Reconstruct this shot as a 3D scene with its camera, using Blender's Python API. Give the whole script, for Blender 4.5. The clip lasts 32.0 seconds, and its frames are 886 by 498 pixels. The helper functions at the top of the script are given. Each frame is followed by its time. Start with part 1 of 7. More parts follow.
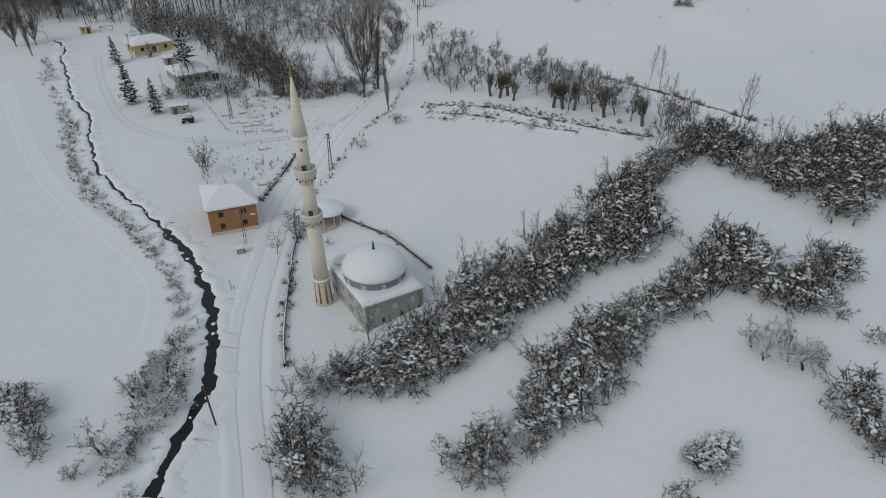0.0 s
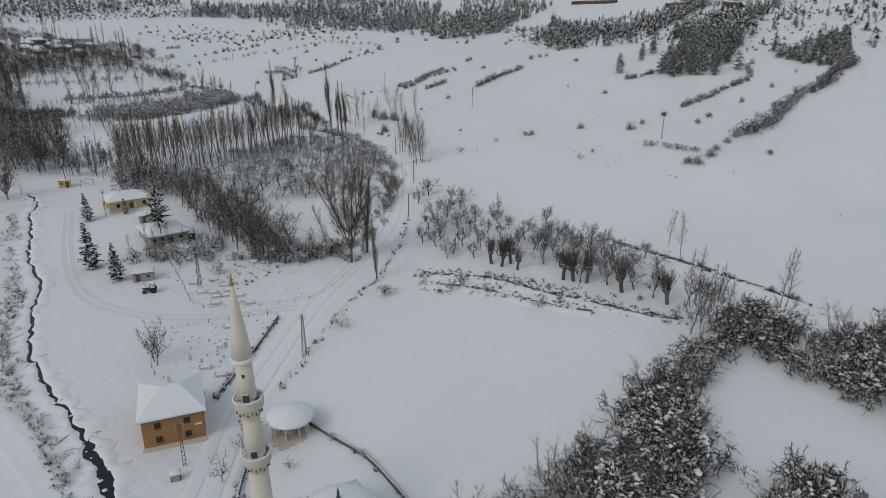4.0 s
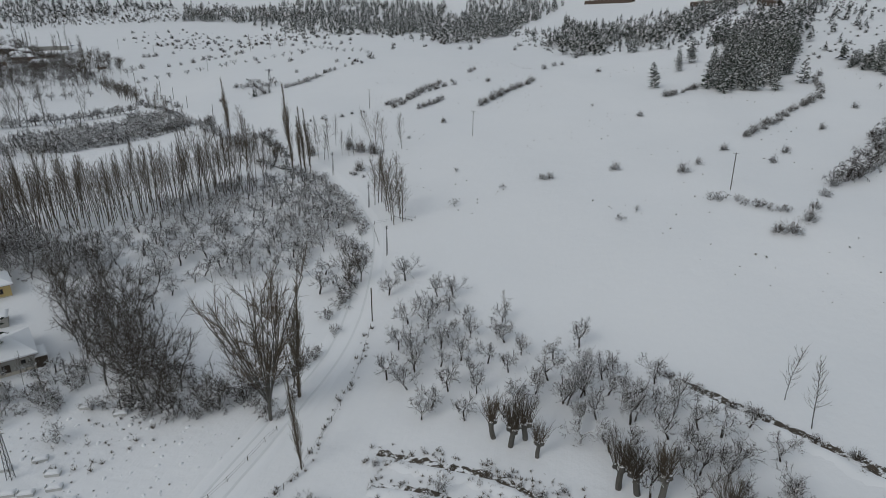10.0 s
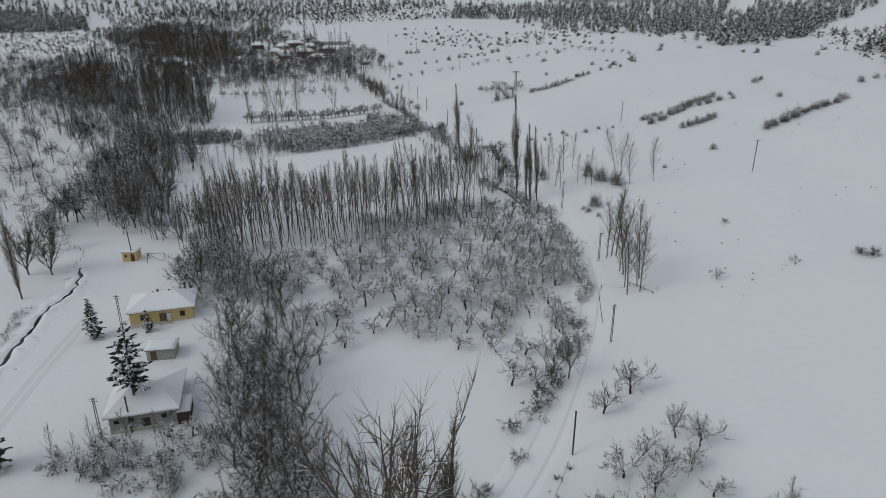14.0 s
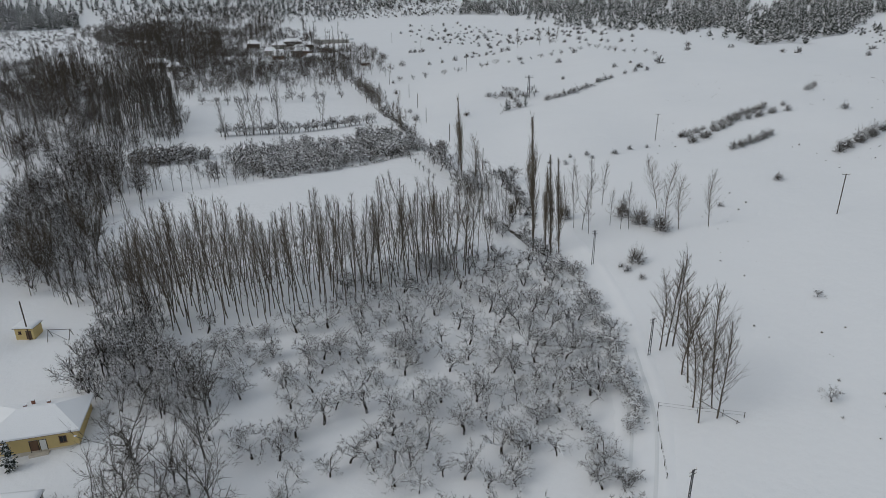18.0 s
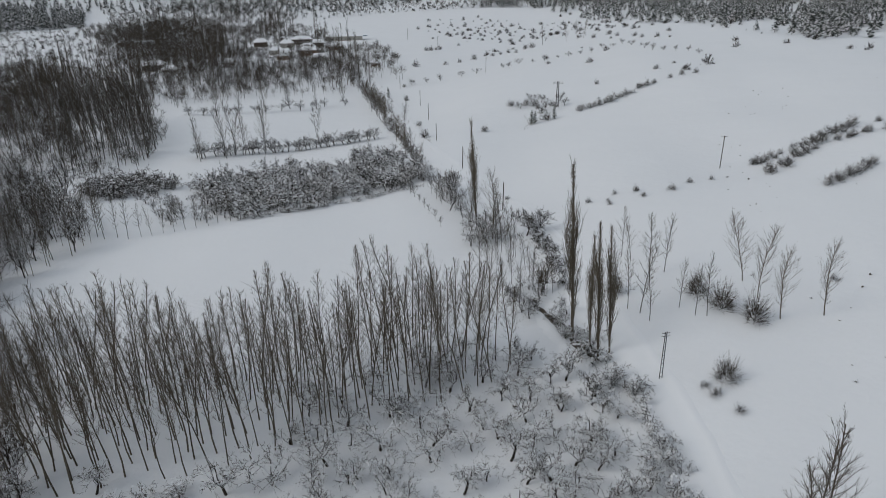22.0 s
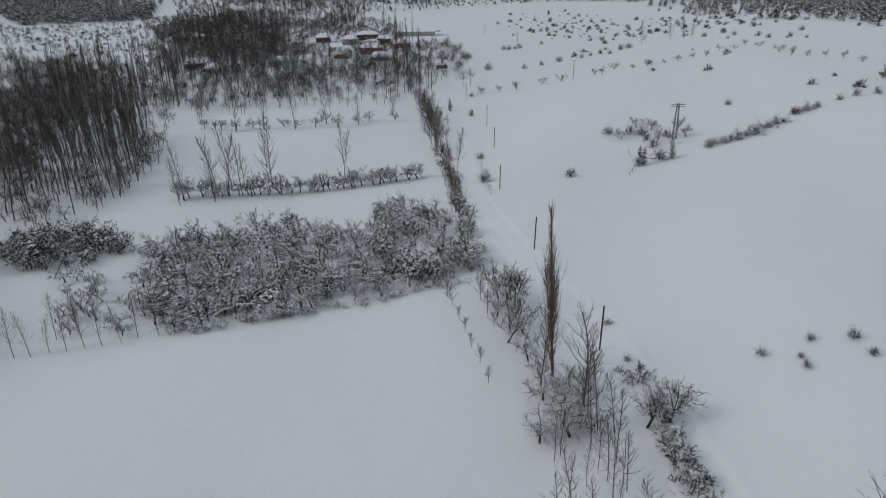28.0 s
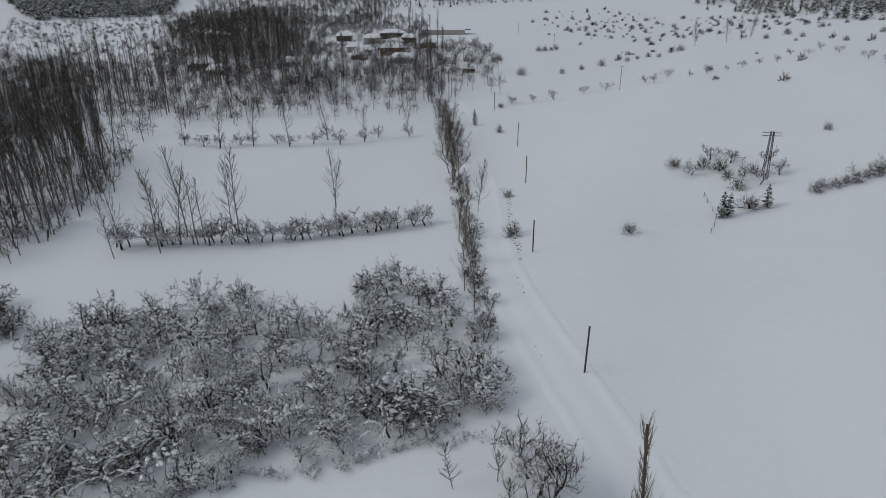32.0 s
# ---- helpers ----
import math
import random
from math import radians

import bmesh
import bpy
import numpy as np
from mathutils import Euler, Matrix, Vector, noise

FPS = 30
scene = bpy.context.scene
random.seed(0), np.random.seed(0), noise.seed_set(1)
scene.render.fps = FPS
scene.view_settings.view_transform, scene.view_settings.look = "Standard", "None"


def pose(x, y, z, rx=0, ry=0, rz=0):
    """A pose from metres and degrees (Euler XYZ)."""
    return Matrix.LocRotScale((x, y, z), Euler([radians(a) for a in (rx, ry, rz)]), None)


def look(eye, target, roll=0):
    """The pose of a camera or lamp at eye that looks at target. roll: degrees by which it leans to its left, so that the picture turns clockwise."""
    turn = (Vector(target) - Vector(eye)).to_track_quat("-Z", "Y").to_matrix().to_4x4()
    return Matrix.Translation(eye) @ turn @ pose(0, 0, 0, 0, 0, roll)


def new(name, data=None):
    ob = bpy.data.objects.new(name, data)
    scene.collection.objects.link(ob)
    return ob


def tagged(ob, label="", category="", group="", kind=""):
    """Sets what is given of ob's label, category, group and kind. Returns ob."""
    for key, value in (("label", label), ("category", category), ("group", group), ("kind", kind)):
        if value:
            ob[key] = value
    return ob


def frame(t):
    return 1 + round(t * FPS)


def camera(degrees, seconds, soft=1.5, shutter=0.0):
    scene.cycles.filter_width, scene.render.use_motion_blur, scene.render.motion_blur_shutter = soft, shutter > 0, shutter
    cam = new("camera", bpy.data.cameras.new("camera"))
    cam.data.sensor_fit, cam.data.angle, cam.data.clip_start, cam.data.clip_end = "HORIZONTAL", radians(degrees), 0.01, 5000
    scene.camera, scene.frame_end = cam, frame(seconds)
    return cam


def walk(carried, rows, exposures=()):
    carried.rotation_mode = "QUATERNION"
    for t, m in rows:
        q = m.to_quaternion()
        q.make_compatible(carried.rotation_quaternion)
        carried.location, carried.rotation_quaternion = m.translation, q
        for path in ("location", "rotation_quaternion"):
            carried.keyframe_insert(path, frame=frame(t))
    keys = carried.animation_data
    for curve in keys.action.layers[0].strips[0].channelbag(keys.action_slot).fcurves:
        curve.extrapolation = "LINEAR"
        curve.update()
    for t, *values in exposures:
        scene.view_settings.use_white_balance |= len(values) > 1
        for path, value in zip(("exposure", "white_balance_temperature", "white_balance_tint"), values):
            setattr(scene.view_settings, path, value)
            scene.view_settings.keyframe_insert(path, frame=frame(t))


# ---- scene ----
cam = camera(70.01, 32.0, soft=0.5)
PATH = [
    (0, (0.86, 43.83, 57.63), (-16.51, 127.09, 5.05), 0.49),
    (0.5, (0.60, 45.38, 57.52), (-17.04, 129.37, 6.19), 0.48),
    (1, (0.06, 47.75, 57.49), (-18.43, 135.69, 13.62), 0.57),
    (1.5, (-0.41, 50.59, 57.49), (-19.57, 141.53, 20.58), 0.63),
    (2, (-0.95, 53.60, 57.51), (-20.26, 145.55, 23.25), 0.66),
    (2.5, (-1.52, 57.10, 57.68), (-20.83, 149.07, 23.48), 0.76),
    (3, (-1.97, 61.13, 57.92), (-21.41, 153.09, 23.78), 0.71),
    (3.5, (-2.54, 65.59, 58.19), (-22.06, 157.53, 24.03), 0.68),
    (5.5, (-5.61, 86.79, 59.20), (-25.18, 178.78, 25.19), 0.55),
    (6, (-6.13, 92.64, 59.30), (-25.88, 184.61, 25.37), 0.49),
    (6.5, (-7.00, 98.50, 59.46), (-26.75, 190.51, 25.62), 0.48),
    (7, (-7.96, 104.46, 59.56), (-27.61, 196.50, 25.78), 0.44),
    (7.5, (-8.86, 110.60, 59.63), (-28.50, 202.67, 25.90), 0.37),
    (8, (-9.58, 116.99, 59.62), (-29.46, 209.01, 25.91), 0.29),
    (8.5, (-9.88, 123.41, 59.61), (-30.26, 215.36, 26.00), 0.09),
    (9, (-10.83, 129.92, 59.72), (-31.36, 221.76, 25.88), 0.03),
    (9.5, (-11.83, 136.30, 59.96), (-32.54, 228.05, 26.01), 0.01),
    (10, (-12.18, 141.83, 60.31), (-33.15, 233.50, 26.27), 0.12),
    (10.5, (-12.40, 147.25, 60.78), (-33.64, 238.80, 26.62), 0.21),
    (11, (-13.22, 152.61, 61.25), (-35.25, 243.92, 26.96), 0.31),
    (11.5, (-14.50, 158.52, 61.50), (-37.96, 249.41, 27.04), 0.33),
    (12, (-16.28, 164.33, 61.51), (-48.29, 252.54, 26.95), 0.35),
    (12.5, (-17.92, 169.33, 61.49), (-55.29, 255.39, 26.89), 0.29),
    (13, (-20.09, 174.20, 61.43), (-64.34, 256.96, 26.89), 0.23),
    (13.5, (-22.47, 178.90, 61.36), (-73.39, 257.72, 26.79), 0.13),
    (14, (-25.03, 183.59, 61.36), (-79.32, 260.12, 26.78), 0.05),
    (14.5, (-27.89, 188.60, 61.41), (-82.27, 265.04, 26.77), 0.03),
    (16.5, (-39.93, 208.14, 61.56), (-94.87, 284.09, 26.73), 0.02),
    (17, (-42.95, 213.32, 61.68), (-97.99, 289.15, 26.75), -0.00),
    (17.5, (-46.16, 218.35, 61.87), (-101.43, 293.96, 26.83), -0.10),
    (18, (-49.23, 223.25, 62.12), (-104.55, 298.76, 26.95), -0.15),
    (18.5, (-52.45, 228.19, 62.37), (-108.58, 303.04, 27.05), -0.27),
    (19, (-55.64, 233.24, 62.60), (-111.87, 307.93, 27.12), -0.34),
    (19.5, (-58.79, 238.45, 62.84), (-115.25, 312.92, 27.25), -0.54),
    (20, (-62.02, 243.57, 63.03), (-118.78, 317.74, 27.29), -0.72),
    (20.5, (-65.19, 248.47, 63.26), (-121.98, 322.57, 27.42), -0.84),
    (21, (-68.16, 253.06, 63.46), (-124.99, 327.07, 27.50), -0.85),
    (21.5, (-71.41, 258.36, 63.59), (-128.85, 331.86, 27.54), -0.92),
    (22, (-75.00, 263.95, 63.62), (-132.84, 337.09, 27.49), -0.88),
    (22.5, (-78.53, 269.04, 63.62), (-136.84, 341.78, 27.43), -0.77),
    (23, (-82.31, 274.38, 63.55), (-140.55, 347.13, 27.25), -0.64),
    (23.5, (-86.18, 279.85, 63.33), (-144.90, 352.21, 27.04), -0.66),
    (24, (-89.79, 285.51, 63.00), (-148.77, 357.66, 26.75), -0.60),
    (24.5, (-92.82, 290.92, 62.63), (-152.32, 362.66, 26.39), -0.72),
    (26.5, (-108.51, 311.45, 62.52), (-170.82, 380.56, 25.88), -0.72),
    (27, (-112.38, 316.56, 62.56), (-175.67, 384.73, 25.86), -0.69),
    (27.5, (-116.36, 321.33, 62.54), (-181.11, 388.07, 25.75), -0.69),
    (28, (-120.32, 326.12, 62.48), (-186.57, 391.33, 25.64), -0.67),
    (28.5, (-124.30, 330.81, 62.37), (-191.73, 394.77, 25.47), -0.66),
    (29, (-128.32, 335.38, 62.28), (-195.83, 399.22, 25.32), -0.56),
    (29.5, (-132.25, 339.91, 62.07), (-200.10, 403.38, 25.08), -0.46),
    (30, (-136.10, 344.32, 61.79), (-204.18, 407.55, 24.82), -0.40),
    (30.5, (-139.92, 348.75, 61.63), (-208.24, 411.71, 24.64), -0.43),
    (31, (-143.72, 352.91, 61.53), (-212.34, 415.51, 24.47), -0.51),
    (31.5, (-147.82, 357.53, 61.47), (-216.72, 419.81, 24.39), -0.44),
    (32, (-151.85, 362.00, 61.34), (-221.10, 423.83, 24.18), -0.39),
]
walk(cam, [(t, look(eye, target, roll)) for t, eye, target, roll in PATH],
     [(0.0, 0.0, 6500, 10), (8.0, -0.03, 6500, 10), (14.0, 0.03, 6500, 11), (18.0, 0.08, 6520, 11), (21.0, 0.14, 6520, 11.5), (24.0, 0.15, 6500, 11.5), (27.0, -0.02, 6400, 11.5), (32.0, -0.05, 6420, 11)])

# ---- world, sun, exposure ----
SUN_EL, SUN_ROT = radians(38), radians(215)
world = bpy.data.worlds.new("winter_sky")
scene.world = world
world.use_nodes = True
wn = world.node_tree.nodes
sky = wn.new("ShaderNodeTexSky")
sky.sky_type = "NISHITA"
sky.sun_disc = False
sky.sun_elevation, sky.sun_rotation = SUN_EL, SUN_ROT
sky.dust_density, sky.air_density, sky.ozone_density = 4.0, 1.5, 1.0
wmix = wn.new("ShaderNodeMix")
wmix.data_type = "RGBA"
wmix.inputs[0].default_value = 0.75
wmix.inputs[7].default_value = (5.0, 5.55, 5.95, 1)
world.node_tree.links.new(sky.outputs[0], wmix.inputs[6])
world.node_tree.links.new(wmix.outputs[2], wn["Background"].inputs[0])
wn["Background"].inputs[1].default_value = 0.080
sun_data = bpy.data.lights.new("sun", "SUN")
sun_data.energy, sun_data.angle, sun_data.color = 0.55, radians(25), (0.97, 1.0, 0.97)
sun = new("sun", sun_data)
sun.matrix_world = Matrix.Rotation(-SUN_ROT, 4, "Z") @ Matrix.Rotation(radians(90) - SUN_EL, 4, "X").inverted()
scene.view_settings.exposure = 0.0

# ---- terrain ----
# u runs up the valley, v across it to the east
def uv(x, y):
    return -0.43 * x + 0.9027 * y, 0.9027 * x + 0.43 * y


def xy(u, v):
    return -0.43 * u + 0.9027 * v, 0.9027 * u + 0.43 * v


def smooth(a, b, x):
    k = np.clip((np.asarray(x, float) - a) / (b - a), 0, 1)
    return k * k * (3 - 2 * k)


def valley_floor(u):
    k = np.asarray(u, float)
    z = -10.5 + 2.0 * smooth(140, 250, k) + 10.5 * smooth(225, 400, k) + 13.0 * smooth(340, 500, k)
    return z + 0.022 * np.maximum(k - 460, 0)


def east_side(v):
    k = np.asarray(v, float)
    return 8.0 * smooth(15, 95, k) + 0.055 * np.maximum(k - 85, 0) + 0.06 * np.maximum(k - 230, 0)


def height(x, y):
    u, v = uv(x, y)
    z = valley_floor(u) + east_side(v) - 0.7 * smooth(-10, -60, v) + 0.05 * np.maximum(-v - 330, 0)
    far = np.hypot(u - 260, v)
    z = z + 175 * smooth(850, 2200, far) + 45 * smooth(420, 1000, v)
    z = z + 1.4 * np.exp(-(((u - 285) / 45) ** 2) - ((v + 38) / 40) ** 2)
    z = z + np.minimum(8.5, 0.075 * np.maximum(v - 60 - 0.7 * np.maximum(u - 310, 0), 0)) * smooth(215, 265, u) * (1 - smooth(430, 700, u) * (1 - smooth(150, 260, v)))
    z = z - 4.5 * np.exp(-(((u - 472) / 30) ** 2) - ((v - 90) / 25) ** 2)
    z = z + 5 * smooth(520, 600, u) * smooth(-30, 20, v) * (1 - smooth(150, 260, v))
    z = z - 6 * smooth(10, -75, v) * smooth(410, 460, u) * (1 - smooth(620, 760, u))
    z = z + 0.5 * np.sin(x * 0.035 + 1.3) * np.cos(y * 0.041) + 0.25 * np.sin(x * 0.11 + y * 0.07)
    return z
# ---- end terrain ----


def height1(x, y):
    return float(height(x, y))


# ---- materials ----
def socket(node, name):
    return node.inputs[name]


def mat(name, col, rough=0.85, var=0.18, scale=3.0, fine=40.0, bump=0.25, dist=0.02, metal=0.0, cap=None, each=0.0, stain=None, clump=0.7):
    """A surface with grain at two scales; cap: (low, high) slope over which fallen snow lies on it."""
    m = bpy.data.materials.new(name)
    m.use_nodes = True
    nt = m.node_tree
    nd, ln = nt.nodes, nt.links
    bsdf = nd["Principled BSDF"]
    tc = nd.new("ShaderNodeTexCoord")
    n1, n2 = nd.new("ShaderNodeTexNoise"), nd.new("ShaderNodeTexNoise")
    for n, s, d in ((n1, scale, 4.0), (n2, fine, 3.0)):
        n.inputs["Scale"].default_value, n.inputs["Detail"].default_value = s, d
        ln.new(tc.outputs["Object"], n.inputs["Vector"])
    ramp = nd.new("ShaderNodeMix")
    ramp.data_type = "RGBA"
    ramp.inputs[6].default_value = (*[c * (1 - var) for c in col], 1)
    ramp.inputs[7].default_value = (*[min(1, c * (1 + var)) for c in (stain or col)], 1)
    add = nd.new("ShaderNodeMath")
    add.operation = "MULTIPLY_ADD"
    add.inputs[1].default_value, add.inputs[2].default_value = 0.4, 0.0
    ln.new(n2.outputs["Fac"], add.inputs[0])
    mix = nd.new("ShaderNodeMath")
    mix.operation = "MULTIPLY_ADD"
    mix.inputs[1].default_value = 0.6
    ln.new(n1.outputs["Fac"], mix.inputs[0])
    ln.new(add.outputs[0], mix.inputs[2])
    ln.new(mix.outputs[0], ramp.inputs[0])
    colour = ramp.outputs[2]
    if each:
        info = nd.new("ShaderNodeObjectInfo")
        hsv = nd.new("ShaderNodeHueSaturation")
        mr = nd.new("ShaderNodeMapRange")
        mr.inputs[3].default_value, mr.inputs[4].default_value = 1 - each, 1 + each
        ln.new(info.outputs["Random"], mr.inputs[0])
        ln.new(mr.outputs[0], hsv.inputs["Value"])
        ln.new(colour, hsv.inputs["Color"])
        colour = hsv.outputs[0]
    if cap:
        geo, sep, mr2 = nd.new("ShaderNodeNewGeometry"), nd.new("ShaderNodeSeparateXYZ"), nd.new("ShaderNodeMapRange")
        mr2.inputs[1].default_value, mr2.inputs[2].default_value = cap
        wob = nd.new("ShaderNodeMath")
        wob.operation = "MULTIPLY_ADD"
        wob.inputs[1].default_value = clump
        ln.new(n1.outputs["Fac"], wob.inputs[0])
        ln.new(geo.outputs["Normal"], sep.inputs[0])
        less = nd.new("ShaderNodeMath")
        less.operation = "SUBTRACT"
        less.inputs[1].default_value = clump / 2
        ln.new(sep.outputs[2], less.inputs[0])
        ln.new(less.outputs[0], wob.inputs[2])
        ln.new(wob.outputs[0], mr2.inputs[0])
        snow = nd.new("ShaderNodeMix")
        snow.data_type = "RGBA"
        snow.inputs[7].default_value = (0.815, 0.825, 0.85, 1)
        ln.new(mr2.outputs[0], snow.inputs[0])
        ln.new(colour, snow.inputs[6])
        colour = snow.outputs[2]
    ln.new(colour, bsdf.inputs["Base Color"])
    bsdf.inputs["Roughness"].default_value, bsdf.inputs["Metallic"].default_value = rough, metal
    bsdf.inputs["Specular IOR Level"].default_value = 0.3
    if bump:
        bp = nd.new("ShaderNodeBump")
        bp.inputs["Strength"].default_value, bp.inputs["Distance"].default_value = bump, dist
        ln.new(n2.outputs["Fac"], bp.inputs["Height"])
        ln.new(bp.outputs[0], bsdf.inputs["Normal"])
    return m


def snow_ground():
    m = mat("snow_field", (0.79, 0.80, 0.825), 0.75, 0.035, 0.05, 1.3, 0, each=0.0)
    nt = m.node_tree
    nd, ln = nt.nodes, nt.links
    tc = [n for n in nd if n.type == "TEX_COORD"][0]
    bsdf = nd["Principled BSDF"]
    heights = []
    for s, k in ((0.09, 1.0), (0.55, 0.30), (3.0, 0.05)):
        n = nd.new("ShaderNodeTexNoise")
        n.inputs["Scale"].default_value, n.inputs["Detail"].default_value = s, 5
        ln.new(tc.outputs["Object"], n.inputs["Vector"])
        a = nd.new("ShaderNodeMath")
        a.operation = "MULTIPLY"
        a.inputs[1].default_value = k
        ln.new(n.outputs["Fac"], a.inputs[0])
        heights.append(a)
    mp = nd.new("ShaderNodeMapping")
    mp.inputs["Rotation"].default_value = (0, 0, radians(-28))
    mp.inputs["Scale"].default_value = (0.9, 0.035, 1)
    ln.new(tc.outputs["Object"], mp.inputs["Vector"])
    furrow = nd.new("ShaderNodeTexNoise")
    furrow.inputs["Scale"].default_value, furrow.inputs["Detail"].default_value = 1.0, 3
    ln.new(mp.outputs[0], furrow.inputs["Vector"])
    soft = nd.new("ShaderNodeMath")
    soft.operation = "MULTIPLY_ADD"
    soft.inputs[1].default_value = 0.16
    ln.new(furrow.outputs["Fac"], soft.inputs[0])
    ln.new(heights[2].outputs[0], soft.inputs[2])
    heights[2] = soft
    s1, s2 = nd.new("ShaderNodeMath"), nd.new("ShaderNodeMath")
    ln.new(heights[0].outputs[0], s1.inputs[0])
    ln.new(heights[1].outputs[0], s1.inputs[1])
    ln.new(s1.outputs[0], s2.inputs[0])
    ln.new(heights[2].outputs[0], s2.inputs[1])
    bp = nd.new("ShaderNodeBump")
    bp.inputs["Strength"].default_value, bp.inputs["Distance"].default_value = 0.55, 1.0
    ln.new(s2.outputs[0], bp.inputs["Height"])
    ln.new(bp.outputs[0], bsdf.inputs["Normal"])
    return m


SNOW_GROUND = snow_ground()
NEEDLE_FAR = mat("far_pine_needles", (0.036, 0.046, 0.038), 0.85, 0.45, 0.45, 3, 0, cap=(0.84, 1.02), clump=3.0)
SNOW = mat("snow_cap", (0.815, 0.825, 0.85), 0.75, 0.03, 0.6, 5, 0.25, 0.12)
PACKED = mat("packed_snow", (0.72, 0.735, 0.755), 0.7, 0.06, 0.4, 6, 0.35, 0.08)
RUT = mat("rutted_snow", (0.62, 0.635, 0.65), 0.65, 0.08, 0.7, 8, 0.35, 0.06)
BARK = mat("dark_bark", (0.040, 0.031, 0.024), 0.9, 0.35, 2.2, 30, 0.4, 0.02, cap=(0.30, 0.5), each=0.25)
BARK_BARE = mat("poplar_bark", (0.115, 0.095, 0.072), 0.9, 0.35, 1.4, 25, 0.4, 0.02, cap=(0.62, 0.85), each=0.25)
BARK_GREY = mat("grey_bark", (0.12, 0.115, 0.105), 0.9, 0.3, 1.4, 25, 0.4, 0.02, cap=(0.42, 0.62), each=0.25)
TWIG = mat("dark_twigs", (0.034, 0.027, 0.021), 0.9, 0.3, 0.9, 30, 0, cap=(1.0, 1.15), each=0.25, clump=2.6)
TWIG_COL = mat("columnar_poplar_twigs", (0.135, 0.112, 0.082), 0.9, 0.3, 2.5, 30, 0, cap=(0.7, 0.9), each=0.2)
TWIG_GREY = mat("grey_twigs", (0.066, 0.053, 0.041), 0.9, 0.3, 1.2, 30, 0, cap=(0.7, 0.9), each=0.25, clump=1.6)
TWIG_BARE = mat("poplar_twigs", (0.098, 0.079, 0.058), 0.9, 0.3, 2.5, 30, 0, cap=(0.62, 0.82), each=0.25)
TWIG_SNOWY = mat("snowy_twigs", (0.044, 0.034, 0.026), 0.9, 0.3, 1.0, 30, 0, cap=(0.62, 0.8), each=0.2, clump=2.2)
NEEDLE_SNOWY = mat("snowy_pine_needles", (0.030, 0.042, 0.032), 0.8, 0.4, 1.1, 10, 0, cap=(0.76, 0.94), each=0.3, clump=2.6)
TWIG_FAR = mat("far_brown_twigs", (0.056, 0.045, 0.034), 0.9, 0.35, 0.5, 8, 0, cap=(0.6, 0.8), clump=2.4)
BRUSH_M = mat("dry_brush", (0.105, 0.085, 0.065), 0.95, 0.4, 1.2, 12, 0, cap=(0.36, 0.56), each=0.2)
WATER = mat("dark_stream_water", (0.012, 0.013, 0.014), 0.18, 0.3, 0.5, 4, 0.3, 0.05)
EARTH = mat("bare_bank_earth", (0.085, 0.072, 0.058), 0.95, 0.4, 0.8, 9, 0.6, 0.1, cap=(1.0, 1.2), clump=3.0)
STONE = mat("cream_stone", (0.60, 0.545, 0.46), 0.85, 0.10, 0.7, 14, 0.25, 0.02)
STONE_W = mat("pale_minaret_stone", (0.69, 0.635, 0.535), 0.85, 0.07, 0.5, 14, 0.2, 0.02)
BRICKRED = mat("red_brown_paint", (0.24, 0.11, 0.075), 0.8, 0.2, 1.5, 20, 0.2, 0.01)
PLASTER = mat("grey_plaster", (0.42, 0.43, 0.41), 0.9, 0.14, 0.6, 12, 0.25, 0.02)
LEAD = mat("blue_grey_drum_paint", (0.20, 0.225, 0.26), 0.6, 0.12, 0.8, 14, 0.2, 0.02)
ORANGE = mat("orange_plaster", (0.37, 0.19, 0.085), 0.9, 0.13, 0.8, 12, 0.3, 0.02)
YELLOW = mat("yellow_plaster", (0.60, 0.46, 0.21), 0.9, 0.12, 0.8, 12, 0.3, 0.02)
OLDWALL = mat("old_lime_wall", (0.36, 0.35, 0.32), 0.95, 0.25, 0.9, 9, 0.5, 0.04)
WOODD = mat("weathered_wood", (0.075, 0.058, 0.045), 0.9, 0.3, 2.5, 30, 0.4, 0.01, cap=(0.6, 0.8))
WOODB = mat("brown_plank_wood", (0.16, 0.095, 0.06), 0.85, 0.3, 2.0, 25, 0.4, 0.01)
STEEL = mat("galvanised_steel", (0.085, 0.085, 0.088), 0.6, 0.2, 4, 40, 0.2, 0.005, metal=0.3)
GLASSD = mat("dark_window_glass", (0.02, 0.022, 0.026), 0.12, 0.2, 1.0, 8, 0)
WHITE = mat("white_frame_paint", (0.72, 0.72, 0.70), 0.6, 0.06, 2, 20, 0.1, 0.005)
MARBLE = mat("grave_marble", (0.50, 0.50, 0.49), 0.6, 0.14, 1.5, 15, 0.15, 0.01, cap=(0.5, 0.7))
RUBBER = mat("black_rubber", (0.02, 0.02, 0.021), 0.9, 0.2, 3, 30, 0.3, 0.01, cap=(0.6, 0.8))
TRACTOR = mat("dark_tractor_paint", (0.05, 0.045, 0.042), 0.55, 0.25, 2, 20, 0.15, 0.01, cap=(0.55, 0.75))
BRASS = mat("gilded_finial", (0.42, 0.31, 0.07), 0.45, 0.15, 3, 20, 0.1, 0.005, metal=0.5)
ROOFTILE = mat("old_roof_tiles", (0.15, 0.075, 0.055), 0.9, 0.3, 1, 10, 0.4, 0.03, cap=(0.55, 0.75))
BLUE = mat("blue_sheet_roof", (0.06, 0.11, 0.17), 0.6, 0.15, 1, 10, 0.2, 0.01)
